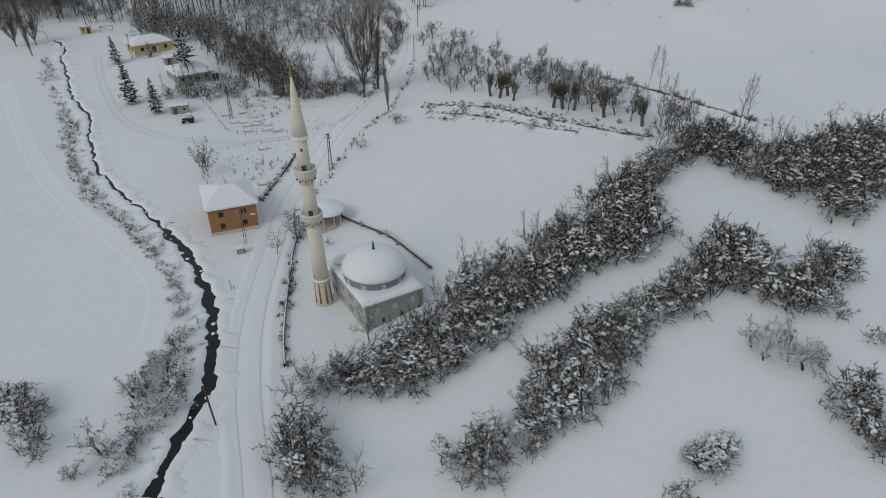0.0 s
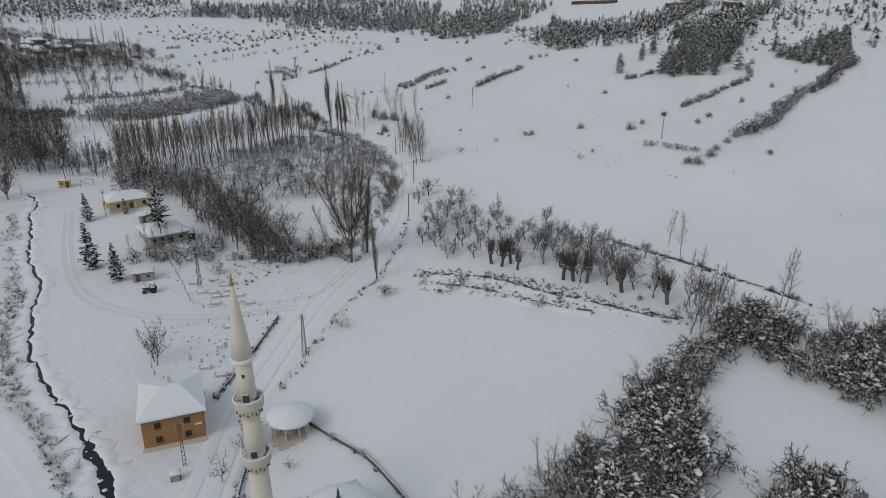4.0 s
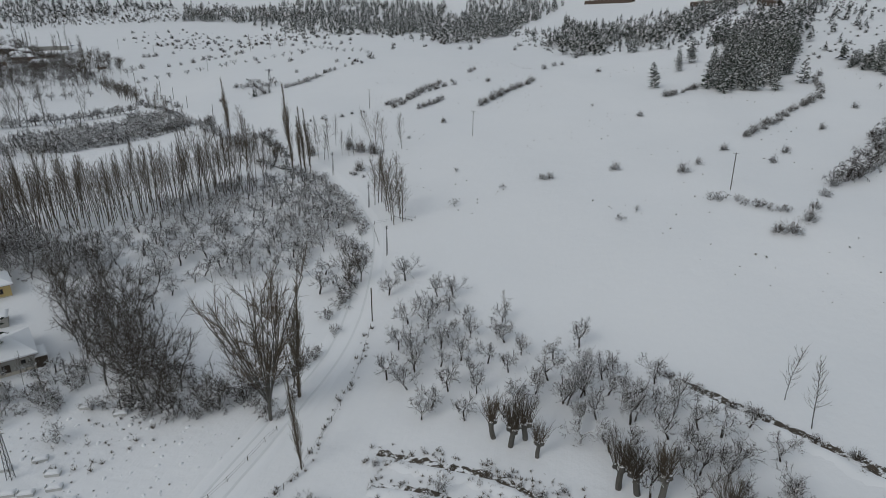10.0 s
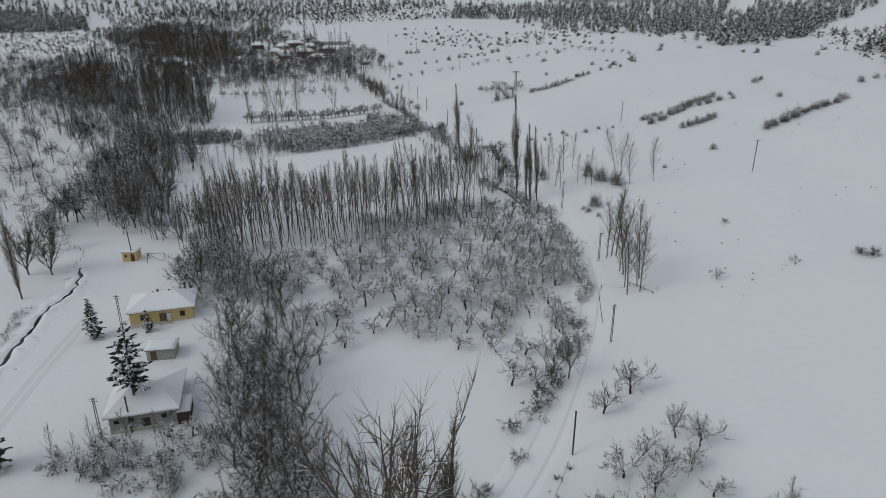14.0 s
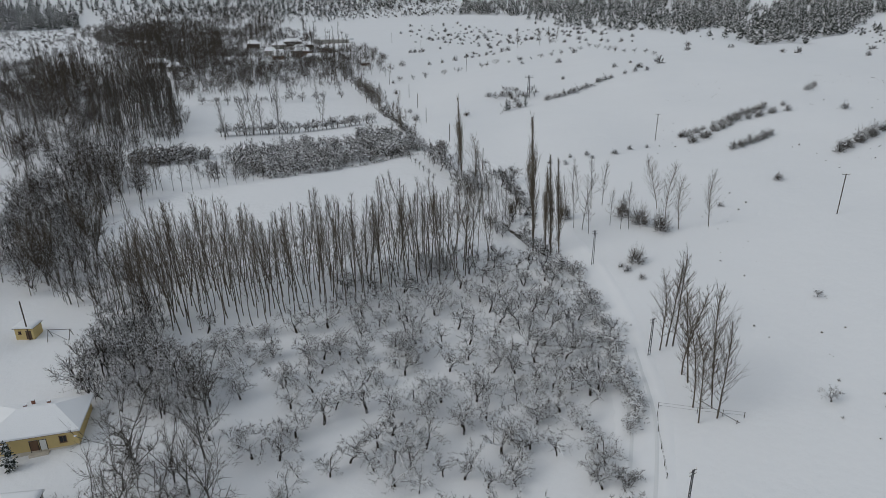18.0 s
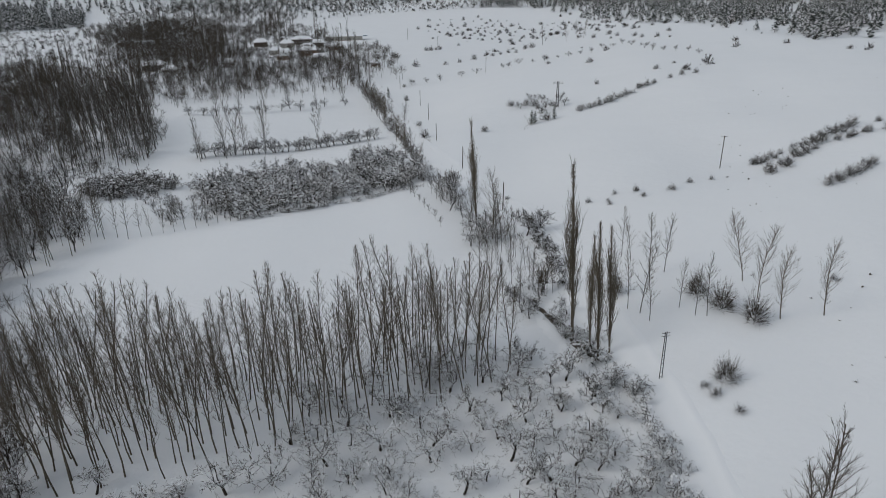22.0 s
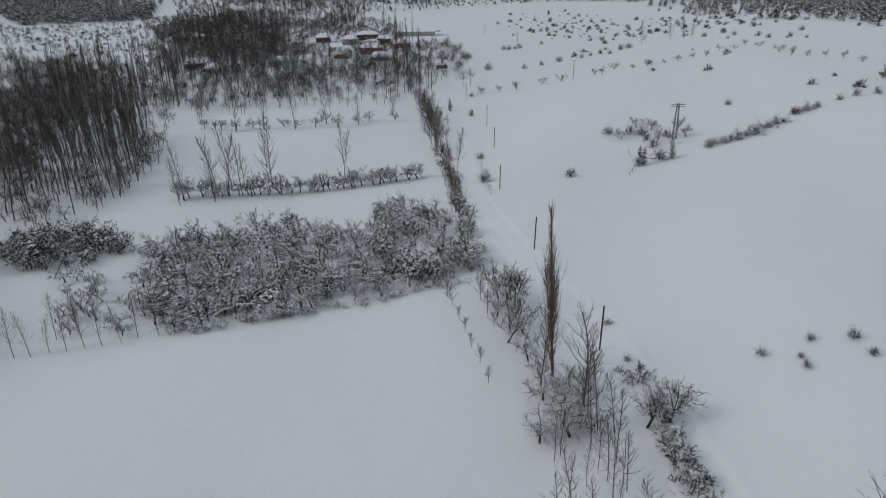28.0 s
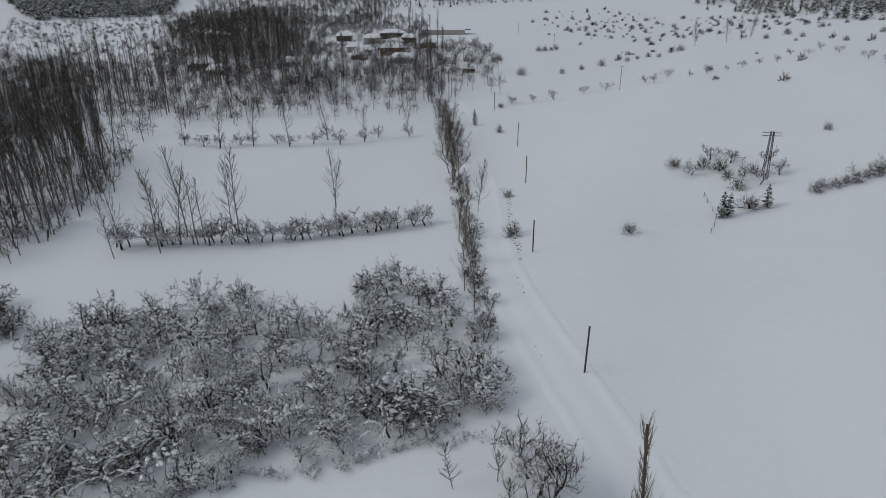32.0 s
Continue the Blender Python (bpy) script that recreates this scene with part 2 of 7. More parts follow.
CLIFF = mat("bare_rock_band", (0.10, 0.075, 0.06), 0.95, 0.4, 0.15, 1.5, 0.8, 0.5, cap=(0.55, 0.7))


# ---- mesh helpers ----
class Geo:
    """Vertices and faces gathered for one mesh."""

    def __init__(self):
        self.v, self.f, self.m = [], [], []

    def tube(self, p, q, r0, r1, sides=3, slot=0):
        d = (q - p)
        d = d / (np.linalg.norm(d) + 1e-9)
        ref = np.array((0.0, 0.0, 1.0)) if abs(d[2]) < 0.93 else np.array((1.0, 0.0, 0.0))
        a = np.cross(d, ref)
        a /= np.linalg.norm(a)
        b = np.cross(a, d)
        k = len(self.v)
        for c, r in ((p, r0), (q, r1)):
            if r1 == 0 and c is q:
                self.v.append(tuple(q))
                break
            for i in range(sides):
                w = math.pi / 2 + 2 * math.pi * i / sides
                self.v.append(tuple(c + r * (math.cos(w) * a + math.sin(w) * b)))
        for i in range(sides):
            j = (i + 1) % sides
            self.f.append((k + i, k + j, k + sides) if r1 == 0 else (k + i, k + j, k + sides + j, k + sides + i))
            self.m.append(slot)

    def pad(self, c, rx, ry, rz, rng, slot=1):
        """A small lump of snow, flat underneath."""
        k = len(self.v)
        n = 5
        for i in range(n):
            w = 2 * math.pi * i / n + rng.random()
            self.v.append((c[0] + rx * math.cos(w) * rng.uniform(0.7, 1.2), c[1] + ry * math.sin(w) * rng.uniform(0.7, 1.2), c[2] - 0.1 * rz))
        self.v.append((c[0], c[1], c[2] + rz))
        for i in range(n):
            self.f.append((k + i, k + (i + 1) % n, k + n))
            self.m.append(slot)

    def drape(self, p, d, length, wide, rng, slot=1):
        """A roll of snow lying along a bending twig."""
        side = unit(np.cross(d, np.array((0.0, 0.0, 1.0)))) * wide
        k = len(self.v)
        for t, w in ((0, 0.5), (0.4, 1.0), (0.8, 0.8), (1, 0.15)):
            c = p + d * length * t - np.array((0, 0, 0.55 * length * t * t))
            w *= rng.uniform(0.8, 1.2)
            self.v += [tuple(c + side * w - np.array((0, 0, 0.04))), tuple(c + np.array((0, 0, 0.75 * wide * w + 0.02))), tuple(c - side * w - np.array((0, 0, 0.04)))]
        for i in range(3):
            for j in (0, 1):
                a = k + 3 * i + j
                self.f.append((a, a + 3, a + 4, a + 1))
                self.m.append(slot)

    def bough(self, p, d, rng, size=1.0):
        """A few lumps of snow caught in the twigs."""
        for i in range(int(rng.integers(2, 5))):
            r = rng.uniform(0.14, 0.34) * size
            self.pad(p + rng.normal(0, 0.2, 3) * size, r * rng.uniform(0.8, 1.5), r * rng.uniform(0.6, 1.1), r * rng.uniform(0.4, 0.7), rng)

    def ridge(self, p, q, wide, slot=1):
        """A roll of snow lying along the upper side of a limb."""
        side = unit(np.cross(q - p, np.array((0.0, 0.0, 1.0)))) * wide
        up = np.array((0, 0, 0.9 * wide))
        k = len(self.v)
        self.v += [tuple(p + side), tuple(p + up), tuple(p - side), tuple(q + side * 0.7), tuple(q + up * 0.7), tuple(q - side * 0.7)]
        self.f += [(k, k + 3, k + 4, k + 1), (k + 1, k + 4, k + 5, k + 2)]
        self.m += [slot, slot]

    def flake(self, p, q, wide, slot=1):
        """A thin line of snow on a fine twig."""
        side = unit(np.cross(q - p, np.array((0.0, 0.0, 1.0)))) * wide
        k = len(self.v)
        up = np.array((0, 0, 0.015))
        self.v += [tuple(p + side + up), tuple(p - side + up), tuple(q + up)]
        self.f.append((k, k + 1, k + 2))
        self.m.append(slot)

    def mesh(self, name, *mats):
        me = bpy.data.meshes.new(name)
        me.from_pydata(self.v, [], self.f)
        for x in mats:
            me.materials.append(x)
        if len(mats) > 1:
            me.polygons.foreach_set("material_index", np.array(self.m, np.int32))
        me.update()
        return me


def unit(a):
    return a / (np.linalg.norm(a) + 1e-9)


def aim(az, el):
    return np.array((math.cos(az) * math.cos(el), math.sin(az) * math.cos(el), math.sin(el)))


def limb(g, p, d, length, r, rng, segs=3, wob=0.18, up=0.12, sides=3, tip=0.3):
    """A crooked tapering limb; gives the points along it."""
    pts = [p]
    for i in range(segs):
        d = unit(d + rng.normal(0, wob, 3) + np.array((0, 0, up)))
        q = p + d * length / segs
        r1 = r * (1 - (1 - tip) / segs)
        g.tube(p, q, r, r1, sides)
        p, r = q, r1
        pts.append(p)
    return pts, d


def along(pts, k):
    x = k * (len(pts) - 1)
    i = min(int(x), len(pts) - 2)
    return pts[i] + (pts[i + 1] - pts[i]) * (x - i)


def twig(g, p, q, w, rng):
    """A fine twig, one thin sliver."""
    side = unit(np.cross(q - p, rng.normal(0, 1, 3))) * w
    k = len(g.v)
    g.v += [tuple(p + side), tuple(p - side), tuple(q)]
    g.f.append((k, k + 1, k + 2))
    g.m.append(0)


def spray(g, p, d, length, r, rng, twigs, spread=0.6, lift=0.15):
    """A side branch with its fine twigs."""
    q = p + d * length
    g.tube(p, q, r, 0)
    for i in range(twigs):
        k = rng.uniform(0.15, 1.0)
        t = unit(d * 0.8 + rng.normal(0, spread, 3) + np.array((0, 0, lift)))
        a = p + (q - p) * k
        twig(g, a, a + t * length * rng.uniform(0.3, 0.75), r * 0.62, rng)


def lace(w, c, p, d, length, r, rng, depth, snow, kids, twigs, spread=0.55, up=0.06, wob=0.2, fine=0.03, heavy=0.0):
    """A limb that divides again and again, with snow along its upper side."""
    pts, ld = limb(w, p, d, length, r, rng, 3, wob, up)
    for a, b in zip(pts, pts[1:]):
        if rng.random() < snow and abs(b[2] - a[2]) < 0.9 * np.linalg.norm(b - a):
            c.ridge(a + np.array((0, 0, r * 0.5)), b + np.array((0, 0, r * 0.4)), (r * 0.75 + 0.012) * (1 + 0.5 * heavy))
    for j in range(kids):
        k = 0.28 + 0.72 * (j + rng.random()) / kids
        q = along(pts, k)
        kd = unit(ld * 0.6 + rng.normal(0, spread, 3) + np.array((0, 0, up)))
        kl = length * rng.uniform(0.42, 0.68) * (1.15 - 0.4 * k)
        if depth:
            lace(w, c, q, kd, kl, r * 0.55, rng, depth - 1, snow, max(3, kids - 1), twigs, spread, up, wob, fine, heavy)
            continue
        e = q + kd * kl
        c.tube(q, e, fine * 1.25, 0)
        if rng.random() < snow:
            c.flake(q, e, fine * 1.1)
        for i in range(twigs):
            a = q + (e - q) * rng.uniform(0.2, 1)
            b = a + unit(kd * 0.7 + rng.normal(0, spread, 3)) * kl * rng.uniform(0.35, 0.7)
            twig(c, a, b, fine * 0.8, rng)
            if rng.random() < snow * 0.55:
                c.flake(a, b, fine * 1.2)


def fruit_tree(rng, big=1.0, snow=0.7, low=0.35, up=0.05, twigs=5, fine=0.028, limbs=5):
    """A crooked orchard tree, forking low into spreading limbs."""
    w, c = Geo(), Geo()
    pts, d = limb(w, np.zeros(3), np.array((rng.normal(0, 0.2), rng.normal(0, 0.2), 1.0)), rng.uniform(1.1, 1.8) * big ** 0.5, 0.19, rng, 3, 0.16, 0, 5, 0.7)
    n = limbs + int(rng.integers(0, 2))
    for i in range(n):
        az = 2 * math.pi * (i + rng.uniform(-0.35, 0.35)) / n
        lace(w, c, along(pts, rng.uniform(0.65, 1)), aim(az, rng.uniform(low, 1.25)), rng.uniform(1.5, 2.5) * big, 0.085 * big ** 0.5, rng, 1, snow, 6, twigs, 0.62, up, 0.22, fine)
    return w, c


def tall_tree(rng, h=21.0, r=0.17, clear=0.42, nb=46, bl=2.6, el=(0.95, 1.25), subs=3, twigs=2, br=0.038, lean=0.03, power=0.8, sides=5, width=1.0, wob=0.03, curl=0.45):
    """A straight trunk whose branches rise in a curve from a clear height up."""
    w, c = Geo(), Geo()
    d0 = np.array((rng.normal(0, lean), rng.normal(0, lean), 1.0))
    pts, _ = limb(w, np.zeros(3), d0, h, r, rng, 7, wob, 0.05, sides, 0.12)
    az = rng.random() * 6
    for i in range(nb):
        k = clear + (0.985 - clear) * ((i + rng.random()) / nb) ** 0.9
        rel = (k - clear) / (1 - clear)
        az += 2.4 + rng.uniform(-0.7, 0.7)
        e = el[0] + (el[1] - el[0]) * rel + rng.normal(0, 0.13)
        p = along(pts, k)
        ln = bl * ((1 - rel) ** power * 0.8 + 0.22) * rng.uniform(0.5, 1.2) * min(1, 0.5 + rel * 3)
        bd = aim(az, e)
        q = p + bd * ln * 0.45
        w.tube(p, q, br * 1.25, br * 0.8)
        bd2 = unit(bd + np.array((0, 0, curl)) + rng.normal(0, 0.1, 3))
        t = q + bd2 * ln * 0.6
        c.tube(q, t, br * 0.75, 0)
        for j in range(subs):
            kk = rng.uniform(0.2, 1.7)
            a = p + (q - p) * kk if kk < 1 else q + (t - q) * (kk - 1)
            spray(c, a, unit(bd2 + rng.normal(0, 0.33 * width, 3) + np.array((0, 0, 0.2))), ln * rng.uniform(0.25, 0.5), br * 0.6, rng, twigs, 0.35)
    return w, c


def column_tree(rng, h=28.0, leaders=12, nb=15, wide=1.0):
    """A fastigiate poplar: several leaders and countless near-upright branches in one spindle."""
    w, c = Geo(), Geo()
    pts, _ = limb(w, np.zeros(3), np.array((0, 0, 1.0)), h, 0.26, rng, 7, 0.012, 0.05, 6, 0.1)
    stems = [(pts, 0.06, 0.985, nb * 13, h)]
    for i in range(leaders):
        k = rng.uniform(0.04, 0.62)
        L = h * rng.uniform(0.28, 0.42) * (1.1 - 0.5 * k)
        lp, _ = limb(w, along(pts, k), aim(i * 6.28 / leaders + rng.random(), 1.44), L, 0.085, rng, 5, 0.012, 0.1, 4, 0.2)
        stems.append((lp, 0.05, 1.0, nb, L))
    for sp, lo, hi, n, L in stems:
        for i in range(n):
            k = lo + (hi - lo) * ((i + rng.random()) / n) ** 0.85
            p = along(sp, k)
            z = p[2] / h
            ln = 4.2 * wide * min(1, 0.3 + 3.0 * z) * max(0.45, min(1, 2.0 * (1.08 - z))) * rng.uniform(0.5, 1.1)
            d1 = aim(rng.random() * 6.28, rng.uniform(0.95, 1.25))
            q = p + d1 * ln * 0.33
            d2 = unit(d1 * 0.5 + np.array((0, 0, 0.8)) + rng.normal(0, 0.06, 3))
            e = q + d2 * ln * 0.7
            c.tube(p, q, 0.036, 0.028)
            c.tube(q, e, 0.028, 0)
            for j in range(5):
                a = q + (e - q) * rng.uniform(-0.2, 0.9)
                twig(c, a, a + unit(d2 + rng.normal(0, 0.2, 3)) * ln * rng.uniform(0.22, 0.45), 0.02, rng)
    return w, c


def wide_tree(rng, h=9.0, pads=6, forks=5, thick=1.0, twigs=5, wob=0.18, low=0.65, spread=0.65, bole=0.28):
    """A bare broadleaf tree that forks low into rising limbs."""
    w, c = Geo(), Geo()
    pts, d = limb(w, np.zeros(3), np.array((rng.normal(0, 0.1), rng.normal(0, 0.1), 1)), h * bole, 0.022 * h * thick, rng, 2, 0.08, 0, 5, 0.8)
    for i in range(forks):
        az = 2 * math.pi * (i + rng.uniform(-0.3, 0.3)) / forks
        lp, ld = limb(w, along(pts, rng.uniform(0.6, 1)), aim(az, rng.uniform(low, 1.35)), h * rng.uniform(0.45, 0.72), 0.010 * h * thick, rng, 4, wob, 0.10)
        for j in range(12):
            k = rng.uniform(0.15, 1.0)
            sd = unit(ld * 0.7 + rng.normal(0, spread, 3) + np.array((0, 0, 0.15)))
            p = along(lp, k)
            spray(c, p, sd, h * rng.uniform(0.10, 0.2), 0.0042 * h * thick, rng, twigs, 0.5)
            if rng.random() < pads / 55:
                c.pad(p + sd * 0.4, rng.uniform(0.15, 0.35), rng.uniform(0.15, 0.35), 0.13, rng)
    return w, c


def shrub(rng, h=4.6, stems=6, lumps=6, kids=5, twigs=6, fine=0.03, snow=0.5, low=0.75):
    """A dense shrub of dividing stems that spread from the ground, with snow caught in it."""
    w, c = Geo(), Geo()
    for i in range(stems):
        az = 2 * math.pi * (i + rng.uniform(-0.4, 0.4)) / stems
        p = np.array((math.cos(az), math.sin(az), 0)) * rng.uniform(0.05, 0.1 * h)
        d = aim(az, rng.uniform(low, 1.45))
        L = h * rng.uniform(0.5, 0.74)
        lace(w, c, p, d, L, 0.012 * h, rng, 1, snow, kids, twigs, 0.6, 0.0, 0.2, fine, 1.0 if i % 3 == 0 else 0.2)
    for i in range(lumps):
        d = aim(rng.random() * 6.28, rng.uniform(0.5, 1.4)) * h * np.array((0.55, 0.55, 0.85)) * rng.uniform(0.7, 1)
        for k in range(3):
            r = rng.uniform(0.12, 0.3)
            c.pad(d + rng.normal(0, 0.25, 3), r * 1.4, r * 0.9, r * 0.6, rng)
    return w, c


def round_bush(rng, h=2.4, rad=1.7, n=300, lumps=16, wide=0.030, dust=0.0, base=0.0):
    """A dense rounded bush, its twigs ending in one uneven dome with snow on top."""
    w, c = Geo(), Geo()
    ph = rng.random(3) * 6.28
    for i in range(8):
        d = aim(i * 0.8 + rng.random(), rng.uniform(0.6, 1.5))
        w.tube(d * 0.1, d * h * 0.7, 0.05, 0)
    for i in range(n):
        az, el = rng.random() * 6.28, math.asin(rng.uniform(-0.05, 1.0))
        d = aim(az, el) * np.array((rad, rad * 0.85, h))
        k = 1 + 0.16 * math.sin(3 * az + ph[0]) + 0.14 * math.sin(5 * az + 4 * el + ph[1])
        d[2] = base * h + d[2] * (1 - base)
        tip = d * k * rng.uniform(0.66, 1.1)
        p = tip * rng.uniform(0.3, 0.65) + rng.normal(0, 0.12, 3)
        twig(c, p, tip, wide * rng.uniform(0.7, 1.4), rng)
        if rng.random() < dust:
            c.flake(p + (tip - p) * 0.3, tip, wide * 1.5)
        if rng.random() < 0.7:
            m = p + (tip - p) * 0.5
            twig(c, m, m + unit(tip + rng.normal(0, 0.6, 3) * h) * 0.28 * h, wide * 0.7, rng)
    for i in range(lumps):
        d = aim(rng.random() * 6.28, rng.uniform(0.3, 1.5)) * np.array((rad, rad * 0.85, h))
        r = rng.uniform(0.07, 0.17) * h ** 0.5
        c.pad(d * rng.uniform(0.8, 0.98), r, r * rng.uniform(0.5, 1), r * 0.45, rng)
    return w, c


def laden_tree(rng, h=5.5, limbs=8, snow=0.72, twigs=9):
    """A small crooked tree whose arching limbs bend under snow."""
    w, c = Geo(), Geo()
    pts, d = limb(w, np.zeros(3), np.array((rng.normal(0, 0.2), rng.normal(0, 0.2), 1)), h * rng.uniform(0.3, 0.42), 0.13, rng, 3, 0.16, 0, 5, 0.7)
    for i in range(limbs):
        az = 2 * math.pi * (i + rng.uniform(-0.4, 0.4)) / limbs
        lp, ld = limb(w, along(pts, rng.uniform(0.55, 1)), aim(az, rng.uniform(0.7, 1.35)), h * rng.uniform(0.45, 0.75), 0.06, rng, 5, 0.16, -0.20)
        for j in range(8):
            k = rng.uniform(0.2, 1.0)
            sd = unit(ld * 0.6 + rng.normal(0, 0.6, 3) + np.array((0, 0, 0.1)))
            spray(c, along(lp, k), sd, h * rng.uniform(0.12, 0.24), 0.024, rng, twigs, 0.6, 0)
        for a, b in zip(lp[1:], lp[2:]):
            if rng.random() < snow:
                c.drape(a + np.array((0, 0, 0.05)), unit(b - a) + np.array((0, 0, 0.2)), np.linalg.norm(b - a) * 1.1, rng.uniform(0.08, 0.15), rng)
        if rng.random() < snow:
            c.bough(lp[-2], ld, rng, 0.9)
    return w, c


def pollard(rng, h=2.4, shoots=26, sl=5.0):
    w, c = Geo(), Geo()
    lean = np.array((rng.normal(0, 0.15), rng.normal(0, 0.15), 1))
    pts, _ = limb(w, np.zeros(3), lean, h, 0.42, rng, 3, 0.08, 0, 7, 0.9)
    heads = [pts[-1]]
    for i in range(3):
        lp, _ = limb(w, along(pts, 0.85), aim(2.1 * i + rng.random(), 0.8), 1.1, 0.26, rng, 2, 0.2, 0.1, 6, 0.9)
        heads.append(lp[-1])
    for hd in heads:
        w.tube(hd - np.array((0, 0, 0.25)), hd + np.array((0, 0, 0.3)), 0.42, 0.25, 6)
        c.pad(hd + np.array((0, 0, 0.3)), 0.35, 0.35, 0.15, rng)
        for i in range(shoots // 2):
            d = aim(rng.random() * 6.28, rng.uniform(1.0, 1.5))
            p = hd + rng.normal(0, 0.15, 3)
            q = p + d * sl * rng.uniform(0.5, 1)
            c.tube(p, q, 0.038, 0)
            for j in range(4):
                a = p + (q - p) * rng.uniform(0.4, 0.9)
                c.tube(a, a + unit(d + rng.normal(0, 0.25, 3)) * sl * 0.22, 0.024, 0)
    return w, c


def conifer(rng, h=11.0, clear=0.08, rad=2.4, whorls=15, per=7, clumps=5, droop=0.35, power=0.85):
    w, c = Geo(), Geo()
    pts, _ = limb(w, np.zeros(3), np.array((rng.normal(0, 0.02), rng.normal(0, 0.02), 1)), h, 0.016 * h, rng, 4, 0.01, 0.02, 5, 0.1)
    for i in range(whorls):
        k = clear + (0.985 - clear) * (i + rng.uniform(0, 0.6)) / whorls
        rel = (k - clear) / (1 - clear)
        ln = rad * ((1 - rel) ** power) * (0.55 + 0.45 * min(1, rel * 5)) + 0.2
        for j in range(per):
            az = 2 * math.pi * (j + rng.random() * 0.8) / per + i
            d = aim(az, 0.12 - droop * (1 - rel) + rng.normal(0, 0.2))
            p = along(pts, min(0.99, max(0.02, k + rng.uniform(-0.6, 0.6) / whorls)))
            L = ln * rng.uniform(0.55, 1.15)
            w.tube(p, p + d * L * 0.8, 0.03, 0)
            side = unit(np.cross(d, np.array((0, 0, 1))))
            for q in range(clumps):
                a = p + d * L * (0.22 + 0.78 * (q + rng.random()) / clumps)
                s = (0.16 + 0.13 * ln) * rng.uniform(0.7, 1.3) * (1.15 - 0.4 * q / clumps)
                off = side * rng.normal(0, 0.33 * s)
                b = a + off
                n = len(c.v)
                t = unit(d + side * rng.normal(0, 0.6))
                u = unit(np.cross(t, np.array((0, 0, 1))))
                c.v += [tuple(b + t * s * 1.2 - np.array((0, 0, 0.25 * s))), tuple(b + u * s * 0.75 - np.array((0, 0, 0.3 * s))), tuple(b - u * s * 0.75 - np.array((0, 0, 0.3 * s))), tuple(b - t * s * 0.5), tuple(b + np.array((0, 0, 0.28 * s)))]
                c.f += [(n, n + 1, n + 4), (n + 1, n + 3, n + 4), (n + 3, n + 2, n + 4), (n + 2, n, n + 4), (n, n + 2, n + 1)]
                c.m += [0] * 5
    return w, c


def far_tree(rng, h=11.0, spread=0.30, n=60, wide=0.06, trunk=0.13, low=0.2):
    """A plain form for distance: forked trunk and a rounded lacy crown."""
    w, c = Geo(), Geo()
    top = np.array((rng.normal(0, 0.4), rng.normal(0, 0.4), h * 0.55))
    w.tube(np.zeros(3), top, trunk, trunk * 0.5)
    mid = np.array((top[0], top[1], h * (0.5 + low * 0.5)))
    rad = np.array((h * spread * 1.15, h * spread * 1.15, h * (0.5 - low * 0.5)))
    for i in range(n):
        d = unit(rng.normal(0, 1, 3) + np.array((0, 0, 0.25)))
        tip = mid + d * rad * rng.uniform(0.7, 1.08)
        p = mid + d * rad * rng.uniform(0.1, 0.45) - np.array((0, 0, 0.10 * h))
        twig(c, p, tip, wide, rng)
        q = p + (tip - p) * rng.uniform(0.3, 0.7)
        twig(c, q, q + unit(d + rng.normal(0, 0.7, 3)) * h * spread * 0.5, wide * 0.75, rng)
    return w, c


def far_poplar(rng, h=23.0, n=64, wide=0.055):
    """A tall narrow tree for distance: bare trunk, then upright branches to a point."""
    w, c = Geo(), Geo()
    w.tube(np.zeros(3), np.array((0, 0, h * 0.92)), 0.17, 0.03, 4)
    for i in range(n):
        k = rng.uniform(0.28, 0.95)
        p = np.array((0, 0, h * k))
        d = aim(rng.random() * 6.28, rng.uniform(0.95, 1.3))
        L = h * 0.17 * min(1, 0.4 + 2 * (k - 0.28)) * (1.15 - 0.8 * k) * rng.uniform(0.6, 1.2)
        q = p + d * L
        twig(c, p, q, wide, rng)
        for j in range(2):
            a = p + (q - p) * rng.uniform(0.3, 0.9)
            twig(c, a, a + unit(d + np.array((0, 0, 0.5)) + rng.normal(0, 0.25, 3)) * L * 0.6, wide * 0.6, rng)
    return w, c


def far_bush(rng, h=2.3, n=46, wide=0.10):
    return round_bush(rng, h, h * 0.8, n, 3, wide)


def far_pine(rng, h=9.0, rad=2.9, n=46):
    """A bushy pine for distance, its boughs set unevenly."""
    w, c = Geo(), Geo()
    w.tube(np.zeros(3), np.array((0, 0, h * 0.9)), 0.14, 0.04)
    for i in range(n):
        k = (i + rng.random()) / n
        z = h * (0.08 + 0.88 * k)
        L = rad * ((1 - k) ** 0.7 * 0.95 + 0.08) * rng.uniform(0.6, 1.2)
        az = i * 2.4 + rng.uniform(-0.5, 0.5)
        d = np.array((math.cos(az), math.sin(az), 0))
        u = np.array((-d[1], d[0], 0)) * L * 0.4
        a = len(c.v)
        zz = np.array((0, 0, z))
        c.v += [tuple(zz + np.array((0, 0, 0.28 * L))), tuple(d * L * 0.6 + u + zz), tuple(d * L + zz - np.array((0, 0, 0.15 * L))), tuple(d * L * 0.6 - u + zz)]
        c.f += [(a, a + 3, a + 2), (a, a + 2, a + 1)]
        c.m += [0, 0]
    return w, c


DOWNWIND = Vector((0.55, -0.83, 0))  # the valley wind bends every tree a little


